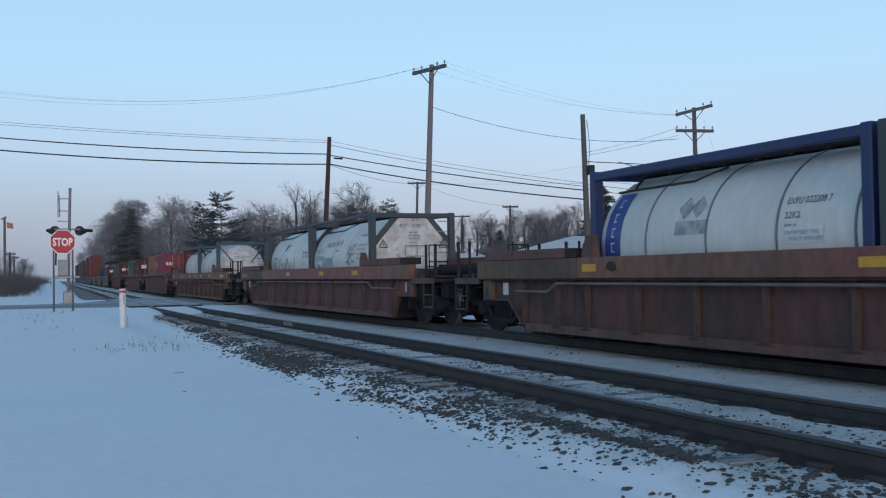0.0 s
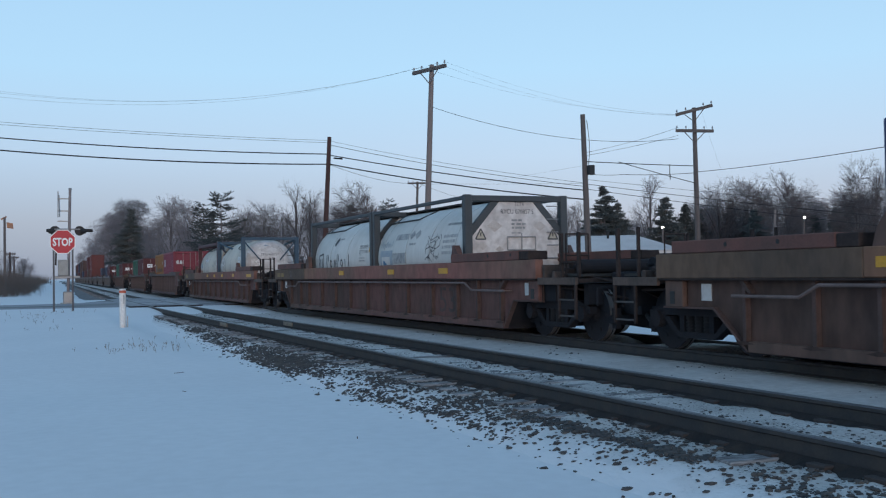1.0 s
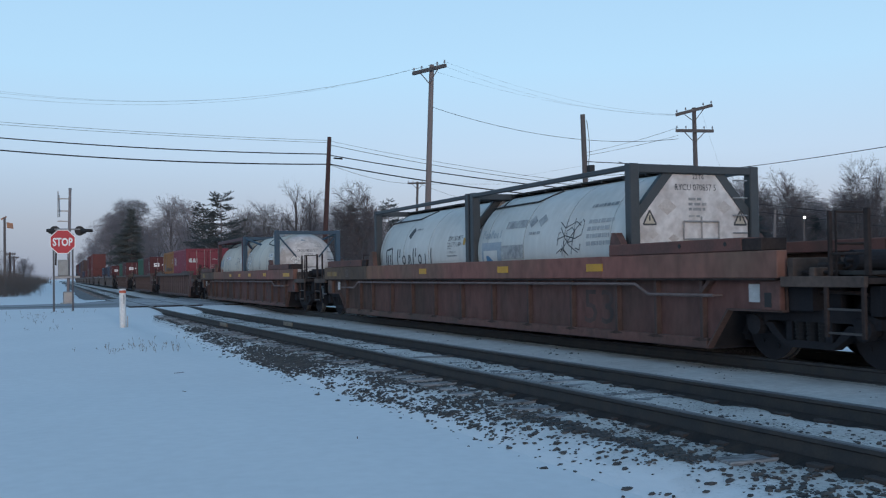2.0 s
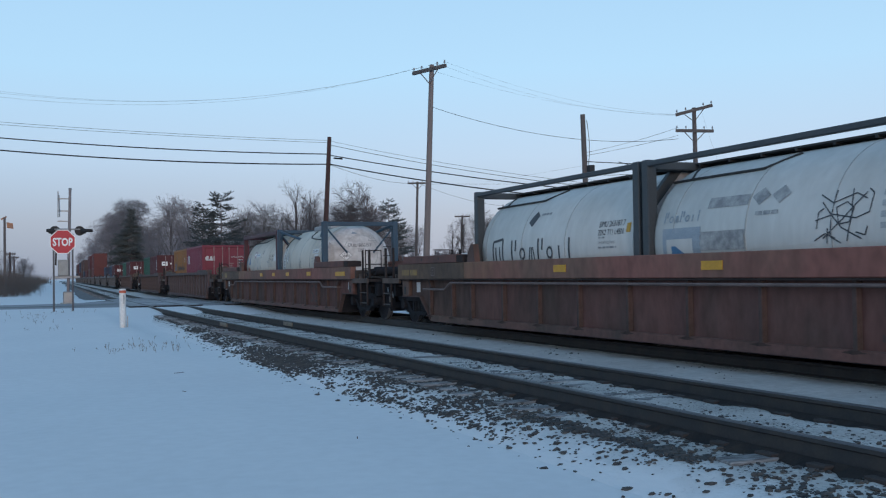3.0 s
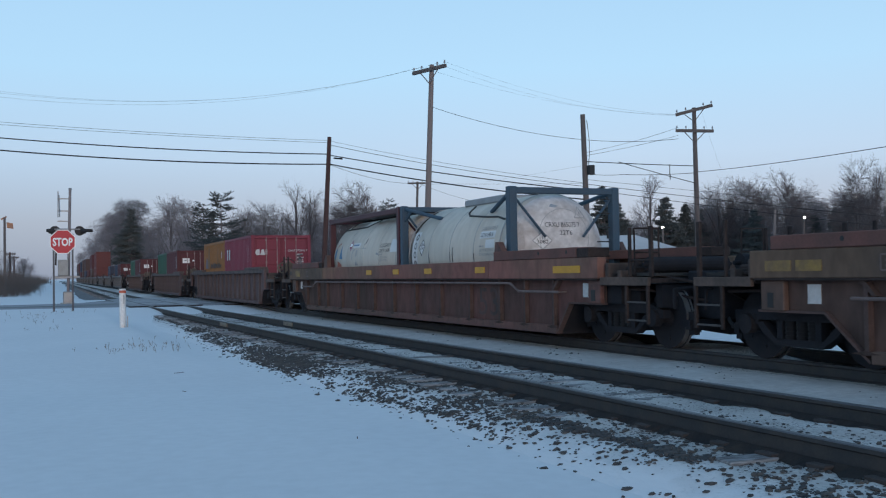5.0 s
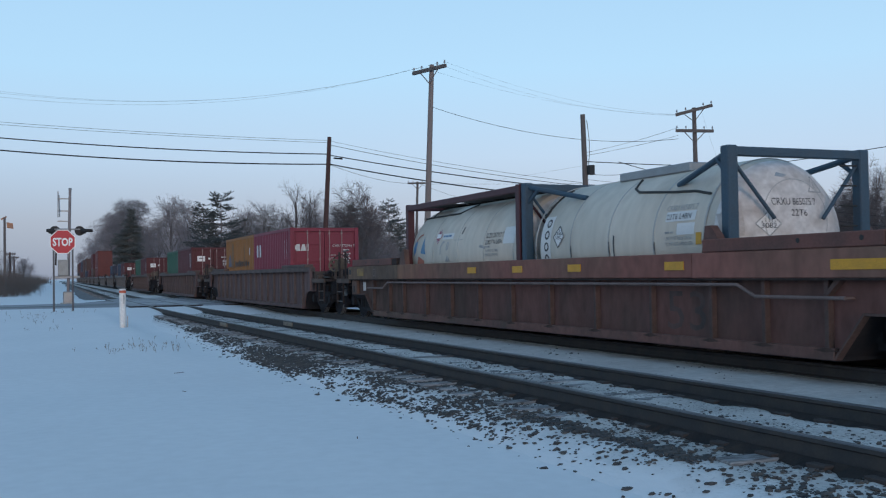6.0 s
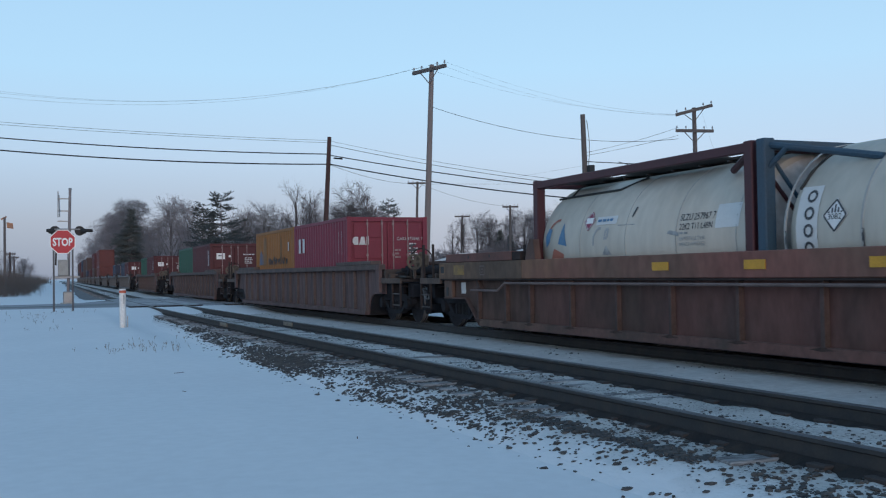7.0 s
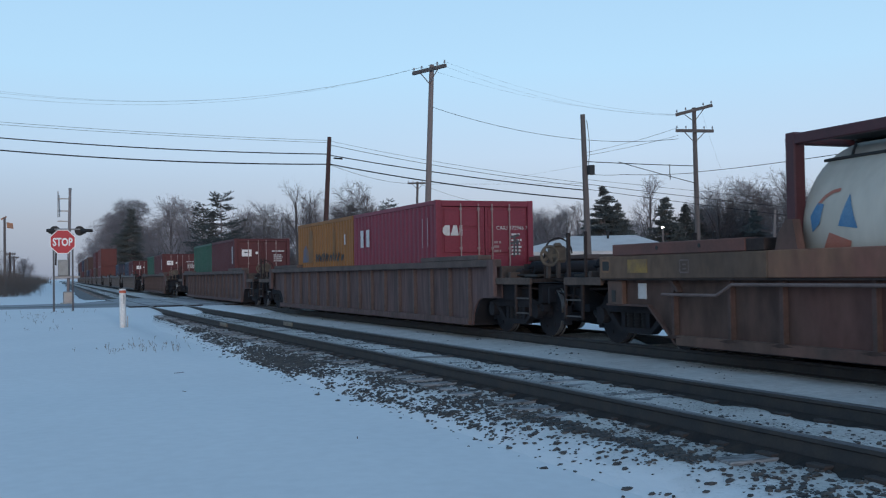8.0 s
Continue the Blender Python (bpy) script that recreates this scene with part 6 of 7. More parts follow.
def plant(kind, az, dist, height):
    """A tree of that height at a bearing (degrees from the line of the track) and a distance from the eye."""
    proto = PROTOS[kind]
    k = height / (10 if kind in "stw" else 11)
    a = radians(az)
    place = Matrix.Translation((dist * math.sin(a), dist * math.cos(a), -0.3)) @ pose(0, 0, 0, 0, 0, rng.uniform(0, 360))
    if kind in used:
        return copy_thing(proto, place @ Matrix.Scale(k / used[kind], 4))
    used[kind] = k
    proto.matrix_basis = place @ Matrix.Scale(k, 4)
    return proto


# woods beyond the tracks, from west to east
for kind, az, dist, height in (("o", 5.8, 300, 24.5), ("w", 5.85, 240, 16.7), ("o", 4.83, 340, 22.8), ("e", 4.31, 400, 21.2), ("e", 3.75, 480, 17.7), ("b", 6.79, 260, 14.7),
                               ("a", 8.0, 172, 15.3), ("b", 8.82, 170, 14.9), ("a", 7.32, 200, 14.0), ("e", 8.1, 185, 11.5), ("b", 9.13, 165, 11.0),
                               ("a", 7.0, 210, 12.5), ("e", 8.68, 190, 10.6), ("p", 10.51, 118, 10.6), ("q", 9.61, 121, 9.8), ("a", 11.12, 140, 10.3),
                               ("a", 11.97, 126, 10.3), ("b", 12.67, 120, 10.7), ("c", 13.36, 118, 10.2), ("a", 13.84, 130, 10.4), ("e", 11.51, 150, 9.8),
                               ("e", 13.02, 150, 9.8), ("v", 14.55, 112, 12.2), ("v", 15.05, 118, 11.6), ("b", 15.5, 125, 11.1), ("e", 14.85, 140, 10.0),
                               ("c", 17.86, 95, 10.7), ("c", 16.95, 97, 10.4), ("s", 17.53, 112, 8.8), ("b", 16.61, 112, 10.3), ("a", 18.71, 138, 11.6), ("a", 20.1, 152, 10.0),
                               ("q", 19.58, 150, 12.1), ("e", 16.08, 140, 10.2), ("e", 18.39, 150, 9.7), ("a", 21.02, 170, 10.0), ("v", 22.99, 152, 9.5),
                               ("v", 23.52, 150, 10.1), ("b", 24.49, 156, 11.2), ("a", 25.18, 150, 10.5), ("e", 26.33, 142, 10.4), ("b", 26.98, 140, 10.8),
                               ("a", 27.78, 141, 10.6), ("e", 28.53, 136, 10.6), ("b", 29.27, 136, 10.9), ("v", 29.76, 131, 10.7), ("t", 25.68, 131, 6.7),
                               ("t", 26.24, 128, 5.9)):
    plant(kind, az, dist, height)
for kind, az, dist, height in (("s", 31.36, 92, 8.7), ("s", 32.07, 98, 7.6), ("v", 33.95, 105, 11.5), ("w", 34.66, 98, 8.1), ("t", 35.66, 100, 7.5),
                               ("e", 31.09, 125, 8.7), ("b", 32.61, 125, 8.6), ("e", 33.21, 120, 7.8), ("c", 37.83, 101, 10.2), ("a", 39.02, 102, 10.7),
                               ("c", 40.68, 93, 10.4), ("b", 36.94, 110, 9.5), ("e", 38.25, 112, 9.4), ("a", 36.26, 112, 8.8), ("t", 38.0, 104, 7.7),
                               ("s", 39.23, 98, 6.7), ("e", 39.68, 108, 9.3), ("a", 41.33, 104, 9.8), ("b", 42.2, 108, 8.7), ("a", 42.81, 110, 8.7),
                               ("t", 36.42, 102, 7.1), ("s", 41.07, 100, 6.5), ("s", 42.18, 98, 6.0), ("t", 43.23, 96, 6.5), ("s", 43.83, 96, 6.9),
                               ("t", 44.9, 98, 6.7), ("c", 44.59, 84, 10.2), ("v", 45.38, 88, 9.7), ("b", 43.85, 104, 9.0), ("a", 46.12, 92, 10.2),
                               ("e", 44.65, 104, 8.6), ("s", 45.69, 96, 6.2), ("c", 47.05, 90, 9.5), ("t", 46.49, 96, 7.2), ("e", 40.24, 118, 9.0),
                               ("e", 37.22, 118, 8.6)):
    plant(kind, az, dist, height)
for kind, az, dist, height in (("e", 3.52, 420, 13.1), ("e", 4.03, 380, 16.9), ("e", 4.71, 330, 20.5), ("a", 6.42, 280, 16.7), ("e", 6.82, 250, 12.5),
                               ("e", 5.56, 310, 16.4), ("b", 5.08, 330, 22.2), ("a", 37.34, 101, 10.3), ("b", 39.42, 104, 10.6),
                               ("a", 41.34, 100, 10.1), ("e", 37.67, 106, 8.8), ("a", 36.5, 112, 9.2), ("e", 41.79, 104, 8.6),
                               ("e", 45.06, 98, 8.9), ("a", 43.86, 100, 9.3), ("e", 35.45, 116, 8.2), ("b", 28.8, 140, 10.1), ("e", 27.41, 140, 9.8)):
    plant(kind, az, dist, height)


def far_wood(name, label, spots, rnd, height):
    """Many leafless trees far off, too fine to tell apart."""
    segs, fine = [], []
    for x, y, s in spots:
        thick, thin, twigs = bare_segs(rnd, height * s, 0.8, 4, 0.1, 0.8, 0.65)
        o = Vector((x, y, -0.3))
        segs += [(a + o, b + o, ra, rb) for a, b, ra, rb in thick + thin]
        fine += [(a + o, b + o, 0.02) for a, b, w in twigs]
    return tagged(new(name, tubes(name, segs, 3, BARK, fine)), label, "woods", kind="stuff")


rnd = random.Random(8)
spots = []
for i in range(70):
    az, dist = radians(rnd.uniform(30.5, 47)), rnd.uniform(104, 135)
    spots.append((dist * math.sin(az), dist * math.cos(az), rnd.uniform(0.5, 0.95)))
for i in range(330):
    az, dist = rnd.uniform(4.5, 47), rnd.uniform(115, 200)
    a = radians(az)
    x, y = dist * math.sin(a), dist * math.cos(a)
    while x < 26 + bend(y):
        x, y = x * 1.15, y * 1.15
    spots.append((x, y, rnd.uniform(0.45, 0.95) * (y / 150 if y > 150 else 1) * (0.72 if 20 < az < 25 else 1.0)))
far_wood("far_woods", "grey-brown leafless woods in the distance", spots, rnd, 8.0)


def brush(name, label, spots, height, rnd, material):
    """Thin upright stems of dead grass or scrub."""
    segs = []
    for x, y, n, h in spots:
        for i in range(n):
            wide = max(0.5, y / 250)
            p = Vector((x + rnd.gauss(0, wide), y + rnd.gauss(0, wide), ground_z(x, y) - 0.05))
            q = p + Vector((rnd.gauss(0, 0.22), rnd.gauss(0, 0.22), 1)) * h * rnd.uniform(0.4, 1.1)
            segs.append((p, q, 0.009 * min(h, 1.5) * max(1.0, y / 130), 0.004 * max(1.0, y / 130)))
            for k in range(3):
                f = rnd.uniform(0.35, 0.9)
                b = p.lerp(q, f)
                segs.append((b, b + Vector((rnd.gauss(0, 0.25), rnd.gauss(0, 0.25), 0.35)) * h * 0.5, 0.006 * min(h, 1.2), 0.003))
    return tagged(new(name, tubes(name, segs, 3, material)), label, "brush", kind="stuff")


spots = []
for i in range(560):
    y = rnd.uniform(80, 150)
    x = rnd.uniform(-9, 0.9 + (y - 80) * 0.03)
    spots.append((x, y, 10, rnd.uniform(1.0, 1.5) + (1.3 if x < 0.4 else 0.2) * rnd.random()))
for i in range(420):
    y = rnd.uniform(150, 560)
    spots.append((rnd.uniform(-0.035, 0.021 + 0.007 * smooth(180, 260, y)) * y, y, 8, rnd.uniform(1.0, 2.2) * (1 + (y - 150) / 500)))
brush("scrub", "brown leafless scrub beside the railway", spots, 1.5, rnd, SCRUB)
for kind, az, dist, height in (("e", -0.9, 130, 6.2), ("b", -0.1, 150, 5.4), ("a", 0.5, 160, 5.0), ("e", 0.8, 170, 4.6), ("a", -1.5, 120, 6.5)):
    plant(kind, az, dist, height)
# dead weeds poking through the snow by the post
weeds = []
for x, y, n in ((2.2, 21.6, 9), (2.6, 22.4, 8), (1.9, 22.0, 6), (2.9, 23.5, 5), (0.9, 34.0, 6), (0.3, 36.5, 5), (0.8, 39.0, 5), (2.2, 40.5, 6), (1.3, 30.0, 4)):
    weeds.append((x, y, 2 * n, 0.17))
brush("dry_weeds", "dry weed stalks standing in the snow", weeds, 0.3, rnd, GRASS)
litter = B()
for x, y, t, ln in ((2.43, 16.8, 5, 0.16), (2.1, 14.1, 130, 0.07), (2.9, 9.1, 70, 0.06)):
    dx, dy = math.cos(radians(t)) * ln / 2, math.sin(radians(t)) * ln / 2
    rod(litter, (x - dx, y - dy, ground_z(x, y) + 0.012), (x + dx, y + dy, ground_z(x, y) + 0.02), 0.005, 0.003, n=5)
solid("fallen_twigs", litter, DARK_POLE, "small dark twigs lying on the snow", "twigs", kind="stuff")


# ---- markings on tanks, boxes and cars ----
TANK_SKIN = TANK_R + 0.006


def on_tank(c, name, bm, y0, z0, material, label=""):
    bmesh.ops.triangulate(bm, faces=bm.faces)
    return part(name, wrap(bm, TANK_SKIN, y0, z0, TANK_Z), material, c, label)


def scaled_letters(body, w, h):
    """Letters stretched to w by h."""
    bm = letters(body, 1.0)
    x0, x1 = min(v.co.x for v in bm.verts), max(v.co.x for v in bm.verts)
    y0, y1 = min(v.co.y for v in bm.verts), max(v.co.y for v in bm.verts)
    for v in bm.verts:
        v.co = Vector(((v.co.x - x0) / (x1 - x0) * w, (v.co.y - y0) / (y1 - y0) * h, 0))
    return bm


def bars(w, h, rows, rng):
    """Rows of short bars in place of small print."""
    bm = B()
    step = h / rows
    for r in range(rows):
        x = 0.0
        end = w * rng.uniform(0.7, 1.0)
        while x < end - 0.03:
            b = min(rng.uniform(0.05, 0.16), end - x)
            vs = [bm.verts.new(p + (0,)) for p in ((x, h - (r + 0.72) * step), (x + b, h - (r + 0.72) * step), (x + b, h - (r + 0.18) * step), (x, h - (r + 0.18) * step))]
            bm.faces.new(vs)
            x += b + 0.025
    return bm


def strokes(lines, w):
    """Flat strokes of width w along polylines of (u, v)."""
    bm = B()
    for ps in lines:
        for (ax, ay), (bx, by) in zip(ps, ps[1:]):
            n = max(1, int(math.hypot(bx - ax, by - ay) / 0.12))
            d = math.hypot(bx - ax, by - ay) or 1
            nx, ny = -(by - ay) / d * w / 2, (bx - ax) / d * w / 2
            for i in range(n):
                x0, y0, x1, y1 = ax + (bx - ax) * i / n, ay + (by - ay) * i / n, ax + (bx - ax) * (i + 1) / n, ay + (by - ay) * (i + 1) / n
                bm.faces.new([bm.verts.new(p + (0,)) for p in ((x0 - nx, y0 - ny), (x1 - nx, y1 - ny), (x1 + nx, y1 + ny), (x0 + nx, y0 + ny))])
    return bm


def circle(cx, cy, r, n=14):
    return [(cx + r * math.cos(k * math.tau / n), cy + r * math.sin(k * math.tau / n)) for k in range(n + 1)]


def diamond(w, h):
    return shape([(w / 2, 0), (w, h / 2), (w / 2, h), (0, h / 2)])


rng = random.Random(17)
MARK = "plain shapes in place of the maker's mark"
# navy-framed tank
stripe = on_tank(t_blue, "stripe", patch(0.44, 1.15, 10), 2.68, 1.15, PRINT_NAVY, "dark blue vertical stripe")
for k in range(4):
    on_tank(t_blue, "stripe_mark", strokes([[(0.0, 0.005), (0.09, 0.005)], [(0.02, 0.0), (0.02, 0.14)], [(0.0, 0.135), (0.1, 0.135)]], 0.022), 2.50, 1.98 - 0.235 * k, LABEL).location.x = -0.004
on_tank(t_blue, "faded_diamond", diamond(0.36, 0.36), 0.80, 1.69, PRINT_GREY)
on_tank(t_blue, "faded_diamond", diamond(0.36, 0.36), 0.50, 1.69, PRINT_GREY)
on_tank(t_blue, "faded_panel", patch(0.72, 0.2, 3), 0.80, 1.47, PRINT_GREY)
on_tank(t_blue, "serial_number", scaled_letters("EXFU 022208 7", 0.76, 0.09), -1.51, 1.765, PRINT, "stencilled number EXFU 022208 7")
on_tank(t_blue, "type_code", scaled_letters("22K2", 0.27, 0.08), -1.51, 1.59, PRINT, "stencilled code 22K2")
on_tank(t_blue, "notice", patch(0.68, 0.24, 3), -1.52, 1.28, PANEL_PALE)
on_tank(t_blue, "small_print", bars(0.26, 0.06, 1, rng), -1.52, 1.47, PRINT_GREY).location.x = -0.004
on_tank(t_blue, "notice_print", scaled_letters("UN PORTABLE TANK", 0.6, 0.055), -1.53, 1.385, PRINT_GREY, "small notice UN PORTABLE TANK").location.x = -0.004
on_tank(t_blue, "notice_print", scaled_letters("IMPACT APPROVED", 0.6, 0.055), -1.6, 1.305, PRINT_GREY, "small notice IMPACT APPROVED").location.x = -0.004
# scribbled tank
on_tank(t_ryc, "faded_print", patch(0.85, 0.16, 3), 1.62, 1.78, PRINT_GREY)
on_tank(t_ryc, "faded_diamond", diamond(0.36, 0.26), 0.72, 1.76, PRINT_GREY)
on_tank(t_ryc, "faded_diamond", diamond(0.36, 0.26), 0.34, 1.76, PRINT_GREY)
on_tank(t_ryc, "small_print", bars(0.6, 0.1, 1, rng), 0.58, 1.6, PRINT_GREY)
lines = [[(0.05, 0.62), (0.28, 0.50), (0.62, 0.60), (0.80, 0.52)], [(0.30, 0.66), (0.26, 0.10), (0.42, 0.02)], [(0.55, 0.66), (0.60, 0.34), (0.52, 0.04)], [(0.02, 0.30), (0.3, 0.36), (0.66, 0.30), (0.86, 0.36)],
         [(0.10, 0.52), (0.44, 0.20), (0.74, 0.06)], [(0.78, 0.60), (0.46, 0.30), (0.14, 0.08)], [(0.0, 0.06), (0.18, 0.14), (0.34, 0.08)], [(0.66, 0.14), (0.80, 0.10), (0.84, 0.2)],
         [(0.34, 0.44), (0.5, 0.5), (0.62, 0.42), (0.56, 0.26), (0.4, 0.24), (0.34, 0.44)], [(0.04, 0.2), (0.06, 0.4), (0.14, 0.44)], [(0.86, 0.36), (0.88, 0.58), (0.8, 0.64)], [(0.2, 0.02), (0.22, 0.2)]]
on_tank(t_ryc, "graffiti", strokes(lines, 0.017), -0.52, 1.2, PRINT, "thin scrawled web of dark graffiti strokes")
on_tank(t_ryc, "small_print", bars(1.1, 0.12, 1, rng), -1.45, 1.98, PRINT_GREY)
on_tank(t_ryc, "small_print", bars(0.8, 0.5, 4, rng), -1.55, 1.33, PRINT_FAINT)
on_tank(t_ryc, "faded_panel", patch(0.95, 0.26, 3), 1.72, 1.2, PRINT_GREY)


def maker_word(c, y0, z0, w, h, material):
    """A row of plain bars and discs in place of the maker's name."""
    s = w / 7
    for k, (kind, tall) in enumerate((("bar", 1.0), ("disc", 0.6), ("low", 0.6), ("bar", 1.0), ("disc", 0.6), ("thin", 0.6), ("thin", 0.95))):
        x, t = k * s, tall * h
        if kind == "disc":
            bm = strokes([circle(0.36 * s, t / 2, t * 0.42)], t * 0.2)
        elif kind == "low":
            bm = strokes([[(0.1 * s, 0), (0.25 * s, t)], [(0.4 * s, 0), (0.4 * s, t)], [(0.7 * s, 0), (0.55 * s, t)]], t * 0.18)
        elif kind == "bar":
            bm = strokes([[(0.12 * s, 0), (0.12 * s, t)], [(0.55 * s, t * 0.45), (0.55 * s, t)]], t * 0.14)
        else:
            bm = strokes([[(0.3 * s, 0), (0.3 * s, t)]], h * 0.14)
        on_tank(c, "maker_mark", bm, y0 - x, z0, material, MARK)


def maker_badge(c, y0, z0, s, material, width):
    on_tank(c, "maker_badge", strokes([[(0, 0), (0, s), (s, s * 1.12), (s, 0)], [(0.3 * s, 0), (0.3 * s, 0.75 * s)], [(0.7 * s, 0.05), (0.7 * s, 0.75 * s)]], width), y0, z0, material, MARK)


maker_word(t_ryc, 2.60, 1.62, 0.9, 0.17, FADED_BLUE)
on_tank(t_ryc, "maker_badge", patch(0.9, 0.4, 4), 2.60, 1.14, FADED_BLUE, MARK)
on_tank(t_ryc, "badge_inset", patch(0.62, 0.24, 3), 2.5, 1.14, TANK_WHITE).location.x = -0.004
on_tank(t_ryc, "badge_inset", shape([(0.0, 0.0), (0.0, 0.14), (0.1, 0.14), (0.32, 0.02), (0.32, 0.0)]), 2.38, 1.14, PRINT_SKY).location.x = -0.007
maker_word(t_new, 1.50, 1.17, 2.5, 0.38, PRINT)
maker_badge(t_new, 2.28, 1.12, 0.42, PRINT, 0.05)
on_tank(t_new, "dark_diamond", shape([(0.0, 0.1), (0.18, 0.0), (0.34, 0.22), (0.16, 0.34)]), 0.92, 1.77, PRINT)
on_tank(t_new, "small_print", bars(0.46, 0.09, 1, rng), 0.54, 1.95, PRINT_GREY)
on_tank(t_new, "serial_number", scaled_letters("SIMU 263187 7", 0.78, 0.1), -1.70, 1.65, PRINT, "stencilled number SIMU 263187 7")
on_tank(t_new, "type_code", scaled_letters("22K2 T11 L4BN", 0.76, 0.09), -1.70, 1.52, PRINT, "stencilled code 22K2 T11 L4BN")
on_tank(t_new, "small_print", bars(0.2, 0.05, 1, rng), -1.72, 1.455, PRINT_GREY)
on_tank(t_new, "notice", scaled_letters("UN PORTABLE TANK", 0.5, 0.05), -1.72, 1.375, PRINT_GREY, "small notice UN PORTABLE TANK")
on_tank(t_new, "small_print", bars(0.56, 0.055, 1, rng), -1.72, 1.29, PRINT_GREY)
on_tank(t_new, "yellow_label", patch(0.12, 0.15, 2), -2.54, 1.54, YELLOW)
# tank with the sails
on_tank(t_sail, "sail_mark", shape([(0.05, 0.0), (0.16, 0.1), (0.2, 0.33), (0.09, 0.36), (0.0, 0.2)]), 2.70, 1.36, PRINT_SKY, "blue sail shape")
on_tank(t_sail, "sail_mark", shape([(0.0, 0.04), (0.12, 0.42), (0.3, 0.0)]), 2.24, 1.38, PRINT_SKY, "blue sail shape")
on_tank(t_sail, "arc_mark", strokes([[(0.0, 0.0), (0.07, 0.09), (0.18, 0.15), (0.3, 0.17)]], 0.05), 2.59, 1.69, PRINT_RUST)
on_tank(t_sail, "hull_mark", shape([(0.0, -0.05), (0.1, 0.13), (0.44, 0.02), (0.42, -0.06)]), 2.48, 1.22, PRINT_RUST, "brick-red hull shape")
on_tank(t_sail, "hazard_label", diamond(0.36, 0.36), 1.43, 1.60, PRINT_CRIMSON, "crimson hazard diamond with a white centre")
on_tank(t_sail, "hazard_band", shape([(0.0, 0.0), (0.22, 0.0), (0.22, 0.1), (0.0, 0.1)]), 1.36, 1.73, SIGN_WHITE).location.x = -0.004
on_tank(t_sail, "hazard_line", strokes([[(0.18, 0.03), (0.33, 0.18), (0.18, 0.33), (0.03, 0.18), (0.18, 0.03)]], 0.014), 1.43, 1.60, LABEL).location.x = -0.004
on_tank(t_sail, "white_strip", patch(0.62, 0.14, 2), 1.02, 1.69, PANEL_PALE)
on_tank(t_sail, "blue_print", bars(0.52, 0.08, 1, rng), 0.98, 1.72, PRINT_SKY).location.x = -0.004
on_tank(t_sail, "long_scratch", strokes([[(0.0, 0.0), (0.5, -0.01)]], 0.012), 0.35, 1.66, PRINT_GREY)
on_tank(t_sail, "scuffed_ring", strokes([[(0.0, 0.0), (0.0, 0.16), (0.1, 0.27), (0.2, 0.28)], [(0.32, 0.1), (0.42, 0.12), (0.44, 0.26), (0.36, 0.24), (0.34, 0.14)]], 0.05), 1.05, 1.36, PRINT_FAINT, "faint scuffed grey smear")
on_tank(t_sail, "grey_triangle", shape([(0.0, 0.0), (0.28, 0.0), (0.13, 0.15)]), 0.78, 1.2, PRINT_GREY)
on_tank(t_sail, "scrape", shape([(0.0, 0.0), (0.05, 0.0), (0.1, 0.17), (0.05, 0.17)]), 0.0, 1.77, PRINT)
on_tank(t_sail, "serial_number", scaled_letters("SLZU 257967 7", 0.8, 0.1), -1.33, 1.64, PRINT, "stencilled number SLZU 257967 7")
on_tank(t_sail, "type_code", scaled_letters("22K2 T11 L4BN", 0.76, 0.09), -1.33, 1.51, PRINT, "stencilled code 22K2 T11 L4BN")
on_tank(t_sail, "small_print", bars(0.22, 0.05, 1, rng), -1.34, 1.435, PRINT_GREY)
on_tank(t_sail, "notice", scaled_letters("UN PORTABLE TANK", 0.6, 0.055), -1.34, 1.355, PRINT_GREY, "small notice UN PORTABLE TANK")
on_tank(t_sail, "notice", scaled_letters("IMPACT APPROVED", 0.6, 0.055), -1.34, 1.275, PRINT_GREY, "small notice IMPACT APPROVED")
on_tank(t_sail, "wing_mark", shape([(0.0, 0.05), (0.3, 0.0), (0.28, 0.06), (0.05, 0.1)]), -1.03, 1.42, PRINT_GREY)
on_tank(t_sail, "white_panel", patch(0.5, 0.34, 3), -2.15, 1.5, PANEL_PALE)
# cream tank
on_tank(t_cro, "white_panel", patch(0.36, 0.8, 6), 2.40, 1.15, PANEL_PALE)
for k in range(4):
    r = 0.085
    on_tank(t_cro, "maker_mark", strokes([circle(r, r, r * 0.8, 10)], 0.035), 2.27, 1.72 - 0.21 * k, PRINT, MARK).location.x = -0.004
hz = on_tank(t_cro, "hazard_label", diamond(0.4, 0.42), 1.96, 1.34, SIGN_WHITE, "white hazard diamond with black stripes")
on_tank(t_cro, "hazard_stripes", strokes([[(x, 0.24), (x, 0.34 - abs(x - 0.2) * 0.8)] for x in (0.1, 0.15, 0.2, 0.25, 0.3)] + [[(0.2, 0.02), (0.38, 0.21), (0.2, 0.40), (0.02, 0.21), (0.2, 0.02)]], 0.024), 1.96, 1.34, PRINT).location.x = -0.004
on_tank(t_cro, "hazard_number", scaled_letters("3082", 0.22, 0.07), 1.87, 1.50, PRINT, "number 3082").location.x = -0.005
on_tank(t_cro, "serial_number", scaled_letters("CRXU 865075 7", 0.74, 0.085), -1.40, 1.80, PRINT_GREY, "stencilled number CRXU 865075 7")
on_tank(t_cro, "white_panel", patch(0.72, 0.15, 3), -1.43, 1.64, PANEL_PALE)
on_tank(t_cro, "type_code", scaled_letters("22T6 L4BN", 0.58, 0.085), -1.46, 1.67, PRINT, "stencilled code 22T6 L4BN").location.x = -0.004
on_tank(t_cro, "white_panel", patch(0.42, 0.17, 3), -1.74, 1.44, PANEL_PALE)
